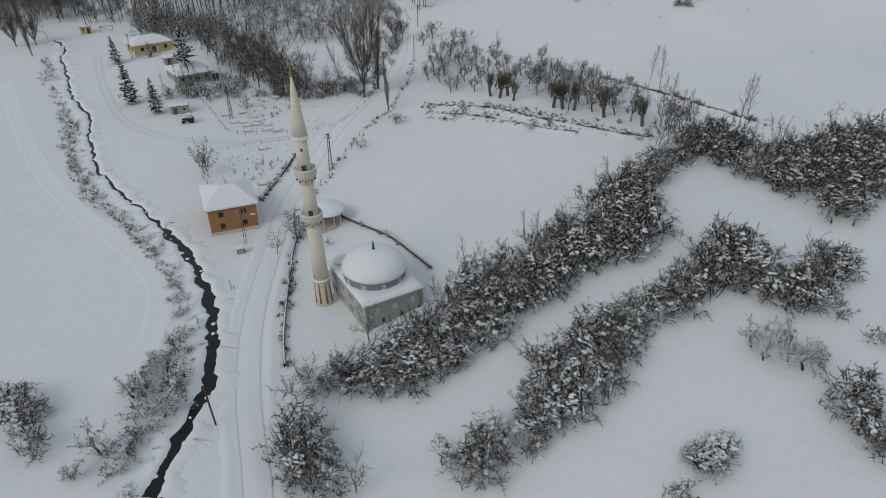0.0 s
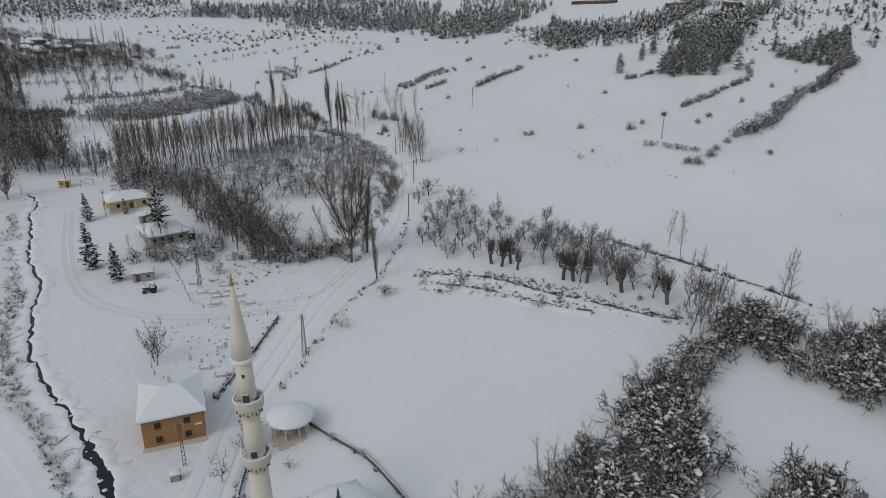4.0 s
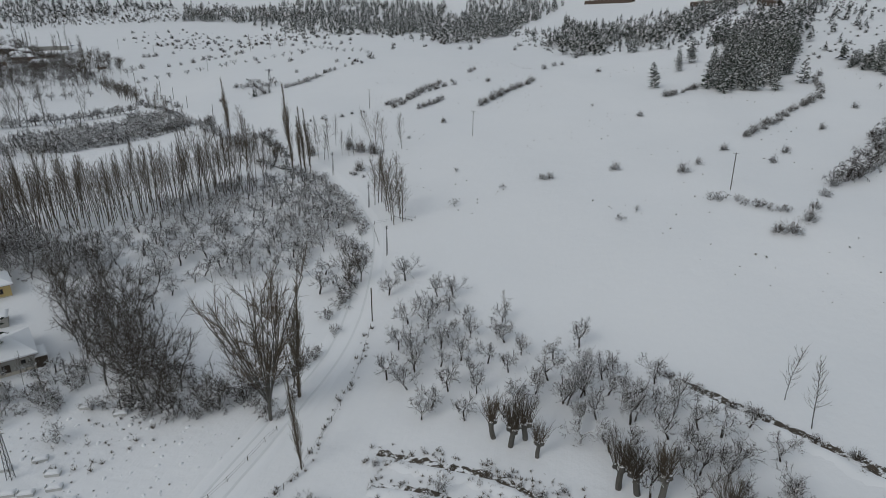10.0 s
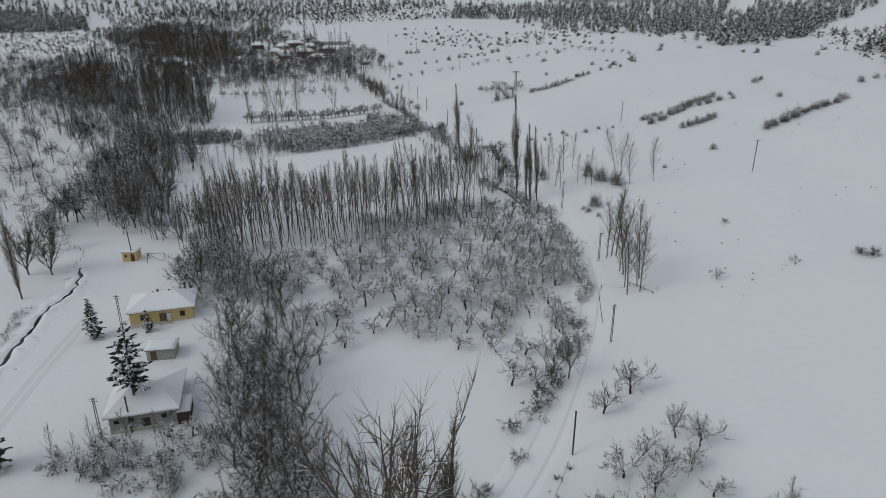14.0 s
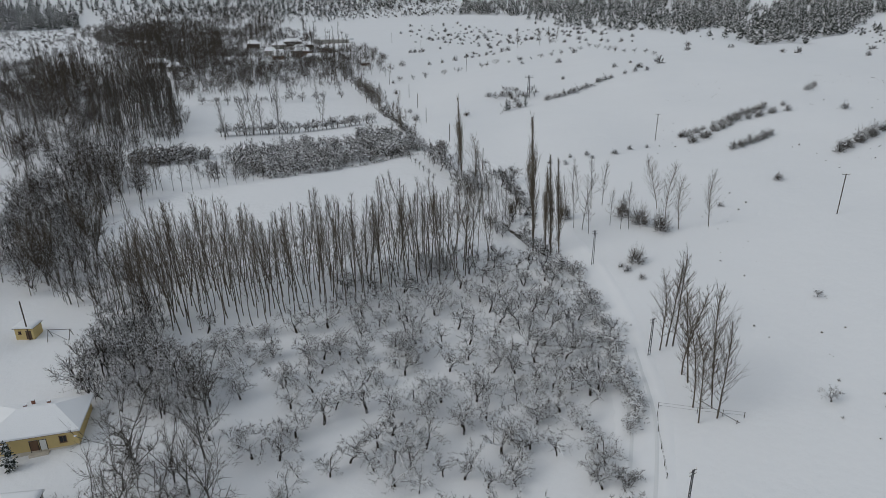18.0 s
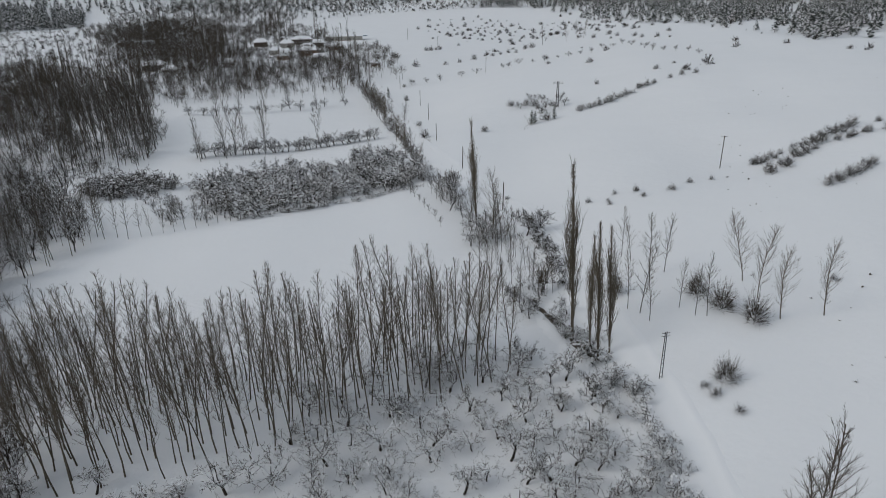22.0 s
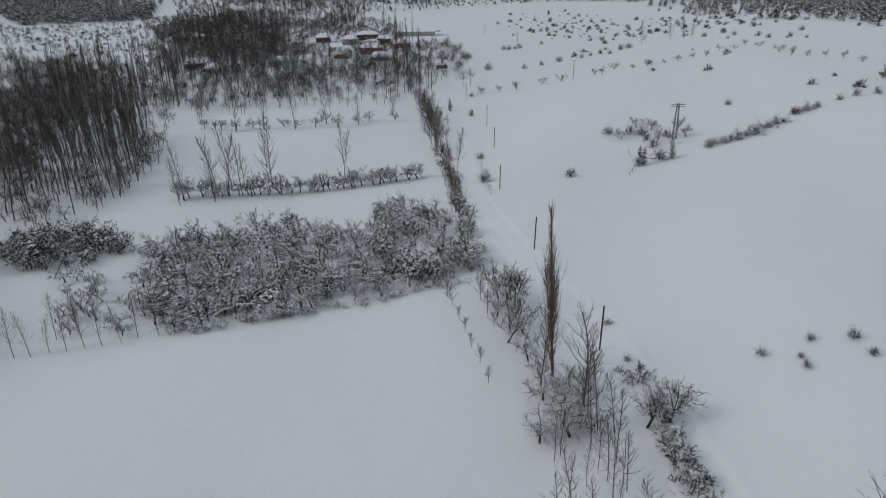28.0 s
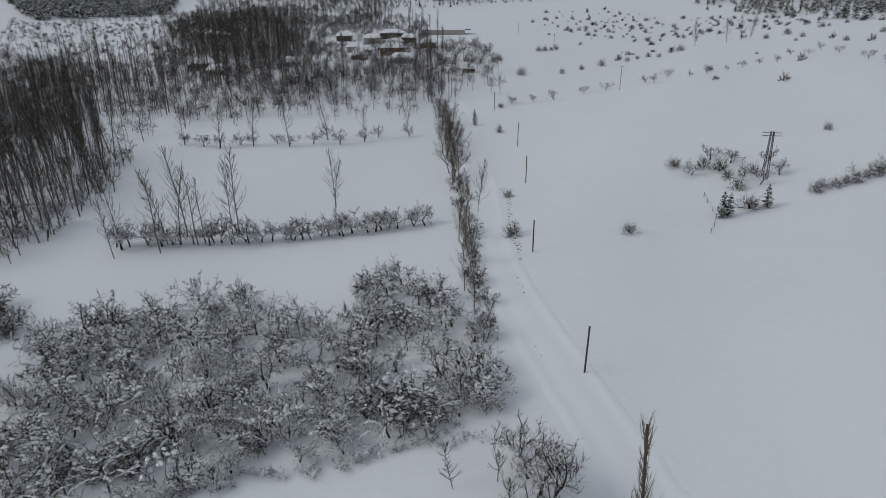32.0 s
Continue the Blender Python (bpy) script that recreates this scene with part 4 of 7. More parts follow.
ROW1T = [(-293.8, 404.7), (-295.3, 409.9), (-292.7, 412.7), (-289.3, 419.8), (-298.2, 396.3), (-289.7, 447.4)]
ROW2 = [(-386.9, 445), (-378.5, 448.7), (-372.1, 451.8), (-372.1, 459.8), (-367.4, 462.5), (-364.7, 470.6), (-355.7, 470.7), (-352.7, 478.7), (-355.3, 486.5), (-345.7, 485.5), (-344.2, 495.2), (-347.1, 503.8), (-341.6, 514.2)]
LINE = [(-209.8, 421.4), (-229.8, 438.4), (-256.4, 463.2), (-280.6, 481.9), (-323.7, 520.4), (-359.5, 546.9)]
W6 = [(-310.9, 351.7), (-308.7, 364.3), (-318.9, 386), (-352.2, 406.3), (-392.5, 419.3), (-406.8, 445), (-514.8, 483.6), (-631, 492.3), (-599.1, 444.8), (-501.8, 391.7)]
W8 = [(-414, 448.2), (-426.1, 500.2), (-379.5, 510.3), (-360.7, 546.1), (-462.4, 654.2), (-460.1, 612.2), (-467.4, 557.7), (-566, 584.6), (-766.2, 651.4), (-714.7, 545.5), (-533.8, 491.9)]
SAPL = [(-192.3, 399.3), (-188.1, 396.6), (-184.7, 394.5), (-181.1, 392.2), (-177.2, 389.9), (-173.3, 387.5), (-189.3, 403.3), (-185.5, 401), (-182, 398.8), (-195.3, 400.9)]
POPC = [(-160.3, 383), (-174.4, 394.2), (-177.2, 400.5), (-155.8, 384.8), (-156.4, 389.6), (-160.4, 395.1), (-183.6, 401.5), (-178, 397.8), (-172, 395.4)]
POPC_S = [(-150.2, 383.3), (-147.5, 383.2), (-150.9, 386.3), (-169.2, 396.1)]
POPC_B = [(-149.2, 396), (-145.2, 392.6), (-141.5, 389.5), (-160.3, 404.9), (-168, 411.5), (-144.9, 415.3), (-140.2, 417.1), (-140.5, 421.9), (-136, 425.3), (-151.7, 398.4), (-147.2, 394.3), (-140.4, 389.2)]
BELTN = [(-197.1, 512.9), (-194.7, 517.4), (-192.2, 522), (-190.5, 528.4), (-188.6, 534.9), (-186.5, 541.2), (-186.1, 549.2), (-184.2, 553.4), (-182.4, 557.8), (-196.9, 515.9), (-193.6, 520), (-191.4, 525.4), (-189.6, 531.9), (-187.6, 538.2)]
PATCH = [(-231.3, 513.1), (-225, 510.9), (-225, 516.8), (-226.6, 523), (-216.9, 513.4), (-213.2, 512.3), (-204.9, 498.3), (-207.7, 520), (-213.3, 518.6), (-213.6, 525.3), (-220.9, 516.8), (-221.1, 523.1), (-212.1, 508.1), (-209, 512.8)]
PATCH_C = [(-206.6, 492.7), (-202, 500.5), (-207.4, 491.1), (-335.4, 543.8)]
NROW = [(-348.5, 580.1), (-342.7, 588.7), (-337.2, 596.1), (-332.3, 611.9), (-327.1, 621.9), (-319.1, 641.9), (-313.6, 640.9), (-317.4, 659.8), (-304.6, 656.6), (-300.1, 665), (-296.7, 677.8), (-295.4, 691.1), (-292.6, 704.3), (-284.2, 704.2), (-289.1, 732), (-278.5, 728), (-279.8, 748), (-266.1, 732.3), (-244.6, 702.7), (-234.2, 689.4), (-225.6, 686.3), (-216.7, 683.1), (-208.3, 680.9), (-196.5, 664.5), (-178.8, 567.2), (-175.6, 573.3), (-171, 578.6), (-211.3, 559.2), (-348.2, 572.5), (-316.9, 538.6), (-255.6, 477), (-216.6, 470.6)]
NBUSH = [(-554.3, 857.6), (-669.3, 968), (-521.5, 874.5), (-470, 793.6), (-380.2, 720.5), (-381.3, 734.1), (-381.3, 746.4), (-371.7, 743.4), (-370.9, 767.6), (-441.2, 844.2), (-344.7, 834.1), (-319.1, 827.4), (-338.7, 854.3), (-380.5, 675.1), (-380.8, 694.4), (-379.1, 655.3), (-465.4, 737.3), (-461.2, 739.3), (-461.7, 747.2), (-463.5, 754.3), (-444.8, 672.7), (-390.9, 634.2), (-234.9, 455.6), (-571.8, 1051.9), (-530.9, 1019.4), (-620.9, 1092.6), (-551.4, 1155), (-542, 1167.1), (-329.1, 888.3), (-282.7, 792.8), (-412, 1035.3), (-462.2, 1093.1), (-528.4, 1181.7), (-324, 922.9), (-276.2, 836.4)]
NTALL = [(-371.7, 787.8), (-366.8, 823.2), (-363.4, 838.4), (-360.5, 845.5)]
HBUSH = [(19.2, 500), (8.3, 420.4), (-9.2, 526.7), (-2.7, 351.3), (17.2, 344.7), (22.5, 352), (32.9, 369.8), (45.4, 357.5), (51.5, 367.6), (70.4, 397.5), (89.1, 424.8), (51.9, 327.1), (64.4, 316.4), (45.8, 314.8), (42.7, 307.5), (37.7, 301.5), (-23.3, 343.2), (-25.5, 343.4), (-87.2, 467.4), (-75.7, 420.1), (-87.2, 559.2), (-90.8, 507.9), (-69.8, 506.9), (-37.3, 578.7), (-42.7, 562.6), (-76.6, 687.9), (-24.8, 611.8), (34.7, 301.8), (-32.7, 583.3), (-87.9, 548.7)]
HTREE = [(-11.4, 439.2), (-36.7, 334.2), (-50, 322.7), (107.8, 454.9), (-2, 308.5), (2.1, 314.8), (-56.6, 356.4)]
HB1 = [(-65.2, 453.9), (-45.6, 509.8)]
HB2 = [(19.6, 447.9), (38.7, 467.2)]
HB3 = [(42.3, 384.5), (54.1, 403.3), (64.2, 419.9), (82, 442.8), (89.8, 479.9)]
HB4 = [(57.6, 336.6), (65.3, 346.4), (76.9, 364.8), (88.9, 391.6), (96.7, 401.9), (106.1, 415.3), (123.7, 444.2), (141.3, 474.6)]
HB5 = [(22, 322.9), (30.6, 318.5), (39.7, 311.1)]
HB6 = [(-116, 461.9), (-108.9, 473.3), (-103.5, 488.5), (-95.7, 505.2)]
HB7 = [(-95, 447.9), (-90.7, 458.1), (-88, 465.5)]
HB8 = [(-110.9, 454.8), (-102.7, 483.3), (-88.3, 499.5)]
HC1 = [(34.7, 460.7), (55.1, 532.2), (59.3, 590.5), (100.3, 559), (98.5, 550.9), (85.7, 499.1), (69, 460.5), (49.7, 454.9)]
HC1B = [(57, 581.3), (67.6, 611.3), (98.4, 673.9), (156.2, 765.8), (176.9, 773.2), (125.3, 646.8), (98.5, 550.9)]
HC2 = [(-33.7, 633.9), (-51, 981), (-10, 736), (-1, 851), (-6.7, 601.6)]
HC3 = [(45.5, 679.3), (121.4, 898), (132.3, 872.8), (65.8, 686.5), (40.5, 598)]
C2 = [(-52.1, 711.8), (-31.9, 672.2), (-9.2, 630.5), (13.9, 700.6), (15.3, 628), (28.8, 605.2), (51.7, 688.7), (60.3, 665.1), (124.1, 886.7), (114.8, 968.3), (78.1, 858.6), (43.4, 746), (21.7, 754.5), (-4.6, 810.3), (-42, 802.7)]
C3 = [(-163.4, 888.7), (-111.9, 847.6), (-94.9, 1068.2), (-63, 1265.8), (-153.6, 1353.5), (-251.3, 1402.2), (-221.9, 1083.9)]
C4 = [(104.6, 491.1), (122.9, 465.3), (139, 467.5), (165.6, 563.7), (128.7, 520.7)]
CSING = [(32.8, 518.4), (41.2, 536.3), (18.6, 494.7), (11.8, 634.8), (-0.4, 681.5), (27.8, 638.4), (31.1, 501.5), (39.1, 518.4), (17, 469.1), (28.4, 584.9), (12.8, 591.3), (16.8, 617.3), (45.5, 453.7), (58.9, 455.4), (66.9, 454.6), (24.9, 727.2), (11.4, 836), (15.9, 695.7), (81.5, 467.8)]
C5 = [(-733.9, 1180.4), (-671.8, 1246.1), (-544.6, 1170.9), (-376.7, 988.1), (-297.2, 945.9), (-212.7, 841.6), (-150.8, 750.6), (-111.8, 805.3), (-94.2, 873.8), (-115.2, 1141.5), (-227.8, 1242.3), (-396.5, 1296.6), (-597.6, 1311.9), (-760.3, 1289.7)]
C6 = [(-955, 512), (-965, 657), (-1063, 707), (-1140, 620), (-1140, 520)]
CLEAR = [(-940, 490), (-700, 430), (-600, 490), (-640, 545), (-905, 620)]
VALE = [(-302.9, 310.1), (-310.7, 338.3), (-310.2, 360.8), (-404.8, 395.4), (-485.9, 448.3), (-399.1, 471.6), (-414.5, 522.3), (-511.7, 595.9), (-970.7, 782.9), (-916.4, 600), (-640.3, 428.9)]

# ---- stream, roads, tracks ----
WIND = [(c[0] + 1.1 * noise.noise(Vector((c[0] * 0.35, c[1] * 0.35, 1))), c[1] + 1.1 * noise.noise(Vector((c[0] * 0.35, c[1] * 0.35, 9)))) for c in curve(CREEK, 1.6)]
for stretch, half, gap in ((WIND[:-42], 0.6, 0.0), (WIND[-43:], 1.25, 0.5)):
    ribbon("water", stretch, [(-half, 0.05), (0, 0.06), (half, 0.05)], WATER, "dark open stream winding through the snow", "stream", RNG, 1.2 if gap else 1.5, step=0.5)
    bank = [(0.25 + gap, 0.0), (0.7 + gap, 0.32), (1.5 + gap, 0.36), (2.8 + gap, 0.08), (3.6 + gap, -0.15)]
    ribbon("stream_bank", stretch, bank, SNOW, "snow-covered low bank along the dark stream", "stream bank", RNG, 0.8, step=0.5)
    ribbon("stream_bank", stretch, [(-o, z) for o, z in bank[::-1]], SNOW, "snow-covered low bank along the dark stream", "stream bank", RNG, 0.8, step=0.5)
ROADP = [(-4.8, -0.2), (-3.5, 0.22), (-2.8, 0.15), (-2.1, 0.02), (-1.4, 0.05), (-0.5, 0.14), (0.5, 0.14), (1.4, 0.05), (2.1, 0.02), (2.8, 0.15), (3.5, 0.24), (4.8, -0.2)]
ribbon("road", ROAD, ROADP, SNOW, "snow-packed village road with low ploughed edges", "road", RNG, 0.1)
for o in (-1.75, 1.75):
    ribbon("wheel_track", ROAD[:12], [(o - 0.35, 0.0), (o - 0.12, 0.10), (o + 0.12, 0.10), (o + 0.35, 0.0)], PACKED, "compressed wheel track in road snow", "wheel track", RNG, 0.05)
for o in (-0.95, 0.95):
    ribbon("wheel_track", LANE, [(o - 0.7, -0.03), (o - 0.42, 0.08), (o - 0.26, 0.03), (o + 0.26, 0.03), (o + 0.42, 0.08), (o + 0.7, -0.03)], PACKED, "tyre track curving across the snowy yard", "wheel track", RNG, 0.04)
ribbon("field_track", FIELDTRACK, [(-2.8, -0.12), (-2.0, 0.12), (-1.4, 0.03), (0, 0.07), (1.4, 0.03), (2.0, 0.13), (2.8, -0.12)], SNOW, "snowed-over farm track round the field", "track", RNG, 0.1)
for nm, ln, wd in (("DITCH", DITCH_A, 0.5), ("DITCH", DITCH_B, 0.8), ("DITCH", DITCH_C, 0.9), ("DITCH", STREAM2, 0.8)):
    ribbon("ditch", ln, [(-wd, 0.05), (0, 0.1), (wd, 0.05)], EARTH, "dark earth showing in a ditch between snow banks", "ditch", RNG, 1.3, step=0.8)
    ribbon("ditch_bank", ln, [(wd * 0.6, 0.0), (wd + 0.2, 0.28), (wd + 1.2, 0.25), (wd + 2.4, -0.1)], SNOW, "snow bank along the ditch", "bank", RNG, 0.5, step=0.8)

# bare rock ledges high on the hill
for line in ([(-33, 1224), (0, 1195), (36, 1162)], [(88.3, 941.9), (100.2, 915.8), (110.3, 890.2)], [(134.3, 832.9), (138.1, 807.9), (141.3, 786.2)]):
    ribbon("rock_ledge", line, [(-6, -1.0), (-1.5, 5.2), (0.4, 6.0), (1.2, 4.0), (1.6, -2.0)], CLIFF, "brown bare rock ledge high on the snowy hill", "rock", RNG, 0.7, step=3)

# trail of footprints
prints = bmesh.new()
for i, c in enumerate(curve(FOOT, 1.1)):
    o = 0.22 if i % 2 else -0.22
    x, y = c[0] + o, c[1] + o
    z = height1(x, y)
    ring = [prints.verts.new((x + 0.24 * math.cos(w) + 0.03 * math.sin(3 * w), y + 0.34 * math.sin(w), z + 0.035)) for w in np.arange(8) * math.pi / 4]
    pit = [prints.verts.new((x + 0.12 * math.cos(w), y + 0.2 * math.sin(w), z + 0.02)) for w in np.arange(8) * math.pi / 4]
    for j in range(8):
        prints.faces.new((ring[j], ring[(j + 1) % 8], pit[(j + 1) % 8], pit[j]))
    prints.faces.new(pit)
tagged(part("footprints", prints, EARTH), "line of footprints trodden through the snow", "footprints", kind="stuff")

# ---- plants ----
FRUIT = Kind("fruit_tree", lambda r: fruit_tree(r, 1.3, 0.9, 0.35, 0.05, 4, 0.034), 6, BARK, TWIG_SNOWY, "fruit tree", "bare spreading fruit tree with snow on its branches", seed=1)
FRUIT_R = Kind("orchard_tree", lambda r: fruit_tree(r, 1.7, 0.6, 0.75, 0.12, 6, 0.028), 5, BARK, TWIG_SNOWY, "fruit tree", "bare upright orchard tree dusted with snow", seed=2)
POPLAR = Kind("poplar_tree", lambda r: tall_tree(r, 20.5, 0.125, 0.34, 32, 4.4, (0.8, 1.15), 4, 9, 0.025, 0.04, 0.7, 5, 1.0, 0.045), 7, BARK_BARE, TWIG_BARE, "poplar tree", "slender bare plantation poplar with a long clear trunk", seed=3)
COLUMN = Kind("columnar_poplar", lambda r: column_tree(r, 30.0), 4, BARK_BARE, TWIG_COL, "poplar tree", "tall columnar poplar with tight upright bare branches", seed=4)
FOREST = Kind("bare_tree", lambda r: wide_tree(r, 13.0, 5, 6, 0.62, 12), 5, BARK_GREY, TWIG_GREY, "tree", "bare broadleaf tree with thin snow on its limbs", seed=5)
SNOWFOREST = Kind("snowy_tree", lambda r: fruit_tree(r, 2.7, 0.6, 0.75, 0.12, 6, 0.042, 6), 4, BARK, TWIG_SNOWY, "tree", "bare broadleaf tree whose limbs carry snow", seed=25)
WILLOW = Kind("willow_tree", lambda r: wide_tree(r, 20, 0, 14, 0.6, 16, 0.07, 1.0, 0.42, 0.13), 3, BARK_GREY, TWIG_BARE, "willow tree", "large bare willow forking low into rising limbs", seed=6)
TALLWOOD = Kind("tall_tree", lambda r: tall_tree(r, 24.0, 0.2, 0.32, 40, 4.6, (0.95, 1.25), 4, 8, 0.05, 0.05, 0.5, 5, 0.9, 0.05), 5, BARK_GREY, TWIG_FAR, "tree", "tall bare tree with a dense dark brown crown", seed=27)
SHRUB = Kind("shrub", lambda r: shrub(r, 4.8, 6, 5, 5, 4, 0.046, 0.3), 8, BARK, TWIG, "shrub", "dense leafless thicket shrub loaded with snow", "crown", seed=7)
SHRUB_S = Kind("shrub", lambda r: shrub(r, 4.6, 6, 10, 5, 4, 0.042, 0.7), 5, BARK, TWIG_SNOWY, "shrub", "leafless shrub bent under clumps of snow", "crown", seed=8)
BUSH = Kind("bush", lambda r: round_bush(r, 2.4, 1.7, 170, 26, 0.028, 0.4), 6, BARK, TWIG_SNOWY, "bush", "low dark leafless bush with snow on top", "crown", seed=9)
DOME = Kind("large_bush", lambda r: round_bush(r, 6.2, 3.1, 380, 20, 0.036, 0.2, 0.1), 3, BARK, TWIG_GREY, "bush", "large dark domed bush of dense bare twigs", "crown", seed=28)
SAPLING = Kind("sapling", lambda r: tall_tree(r, 2.6, 0.05, 0.3, 14, 1.5, (0.6, 1.0), 3, 4, 0.034, 0.08, 0.5, 4), 3, BARK_GREY, TWIG, "sapling", "thin bare sapling standing in the snow", seed=10)
SLIM = Kind("slim_tree", lambda r: tall_tree(r, 11.0, 0.085, 0.2, 26, 3.4, (0.7, 1.1), 3, 6, 0.032, 0.06, 0.7, 4, 1.1, 0.06), 4, BARK_GREY, TWIG_BARE, "tree", "slim bare young tree with rising twigs", seed=11)
BIRCH = Kind("bare_tree", lambda r: tall_tree(r, 16.0, 0.14, 0.14, 44, 5.6, (0.7, 1.1), 4, 6, 0.036, 0.06, 0.7, 4, 1.0, 0.06), 4, BARK_BARE, TWIG_BARE, "tree", "leaning bare tree in a roadside clump", seed=12)
POLLARD_K = Kind("pollard_willow", lambda r: pollard(r, 2.6, 48, 5.0), 4, BARK_GREY, TWIG_BARE, "willow tree", "pollarded willow with thick trunk and upright shoots", "crown", seed=13)
PINE = Kind("pine_tree", lambda r: conifer(r, 17.0, 0.36, 4.0, 11, 8, 7, 0.2, 0.6), 2, BARK_GREY, NEEDLE_SNOWY, "pine tree", "tall pine with bare trunk and snowy crown", seed=14)
SPRUCE = Kind("spruce_tree", lambda r: conifer(r, 12.0, 0.06, 2.9, 17, 8, 6, 0.12, 0.75), 4, BARK, NEEDLE_SNOWY, "spruce tree", "dark green conifer with snow on its boughs", seed=15)
HILLPINE = Kind("pine_tree", lambda r: conifer(r, 8.6, 0.03, 3.5, 10, 7, 4, 0.05, 0.6), 5, BARK, NEEDLE_SNOWY, "pine tree", "bushy dark pine on the snowy hillside", seed=16)
FAR_PINE = Kind("far_pine", lambda r: far_pine(r), 5, BARK, NEEDLE_FAR, "pine", "far pine", seed=17)
FAR_TREE = Kind("far_tree", lambda r: far_tree(r), 5, BARK_GREY, TWIG_FAR, "tree", "far tree", seed=18)
FAR_POPLAR = Kind("far_poplar", lambda r: far_poplar(r), 5, BARK_BARE, TWIG_FAR, "tree", "far poplar", seed=19)
FAR_BUSH = Kind("far_bush", lambda r: far_bush(r), 4, BARK, TWIG, "bush", "far bush", seed=20)
WEED = Kind("weeds", lambda r: far_bush(r, 0.45, 10, 0.02), 3, BRUSH_M, BRUSH_M, "weeds", "weeds", seed=24)
SCRUB = Kind("scrub", lambda r: shrub(r, 3.0, 5, 4, 4, 3, 0.034, 0.6, 0.6), 4, BARK, TWIG, "scrub", "scrub", seed=26)
LADEN = Kind("bent_tree", lambda r: laden_tree(r), 6, BARK, TWIG, "tree", "small crooked tree bent under rolls of snow", seed=22)
FAR_SNOWY = Kind("far_tree", lambda r: far_tree(r, 8.5, 0.36, 56, 0.05, 0.13, 0.15), 4, BARK_GREY, TWIG_SNOWY, "tree", "far tree", seed=23)
TUFT = Kind("tuft", lambda r: far_bush(r, 0.9, 22, 0.022), 4, BRUSH_M, BRUSH_M, "brush", "tuft", seed=21)

# dense shrub belts below and beside the mosque
H1N = fill(H1, 2.5, RNG, gaps=-0.32)
H1A = [p for p in H1N if p[0] < -4]
SHRUB.plant(H1A[::2], RNG, (0.8, 1.3), "thicket beside the mosque")
stuff("thicket", SHRUB, H1A[1::2], RNG, (0.6, 1.25), "dark leafless thicket loaded with snow", "thicket")
LADEN.plant(fill(H1, 6.0, RNG), RNG, (0.8, 1.15), "snowy trees in the thicket beside the mosque")
stuff("thicket", SHRUB, [p for p in H1N if p[0] >= -4], RNG, (0.85, 1.5), "dark leafless thicket loaded with snow", "thicket")
FOREST.plant(fill(H1, 6.5, RNG), RNG, (0.5, 0.8), "trees in the thicket beside the mosque")
H2N = fill(H2, 2.6, RNG, gaps=-0.3)
H2A = [p for p in H2N if p[1] < 116]
SHRUB.plant(H2A[::2], RNG, (0.75, 1.2), "thicket in the meadow")
stuff("thicket", SHRUB, H2A[1::2], RNG, (0.55, 1.15), "dark leafless meadow thicket loaded with snow", "thicket")
LADEN.plant(fill(H2, 6.5, RNG), RNG, (0.7, 1.05), "snowy trees in the meadow thicket")
stuff("thicket", SHRUB, [p for p in H2N if p[1] >= 116], RNG, (0.8, 1.3), "dark leafless meadow thicket loaded with snow", "thicket")
FOREST.plant(fill(H2, 7.5, RNG), RNG, (0.4, 0.65), "trees in the meadow thicket")
SHRUB_S.plant(fill(H2, 9.0, RNG) + fill(H1, 10.0, RNG), RNG, (0.8, 1.15), "snow-bent shrubs in the thickets")
stuff("thicket", SHRUB, fill(H3, 2.8, RNG, gaps=-0.35), RNG, (0.9, 1.45), "dark leafless thicket at the meadow's far end", "thicket")
FOREST.plant(fill(H3, 7, RNG), RNG, (0.5, 0.85), "trees at the far end of the meadow")
SHRUB.plant(fill(H4, 2.6, RNG), RNG, (1.0, 1.4), "thicket by the road")
FOREST.plant(fill(H4, 4.5, RNG), RNG, (0.45, 0.65), "trees in the thicket by the road")
stuff("thicket", SHRUB, fill(H5, 2.2, RNG), RNG, (0.8, 1.3), "dark leafless thicket at the meadow's edge", "thicket")
SHRUB_S.plant(S0[:3], RNG, (1.0, 1.2), "big snowy bush in the meadow")
BUSH.plant([(x + a, y + b) for x, y in S0[:3] for a, b in ((0.6, 0.8), (-0.9, 0.3))], RNG, (1.2, 1.6), "big snowy bush in the meadow")
FRUIT.plant(S0[3:9], RNG, (0.85, 1.15), "small trees in the meadow")
SHRUB.plant(S0[9:], RNG, (0.5, 0.85), "scattered meadow bushes")
SHRUB.plant(fill(BANK, 3.2, RNG), RNG, (0.5, 0.95), "shrubs on the stream bank")
FRUIT.plant(fill(BANK, 5.5, RNG), RNG, (0.7, 1.05), "small trees on the stream bank")
SHRUB.plant(fill(BANK2, 2.6, RNG), RNG, (0.7, 1.1), "shrubs at the field's edge")
stuff("brush", TUFT, fill(BRUSH, 1.5, RNG), RNG, (0.6, 1.5), "snow-dusted dry brush along the stream", "brush")
stuff("bank_scrub", SCRUB, fill(BRUSH, 2.8, RNG, gaps=-0.15) + strew([(x - 3.6, y - 3.6) for x, y in CREEK[3:]], 1.3, RNG, 2.3), RNG, (0.3, 0.8), "low snow-laden scrub along the stream", "scrub")

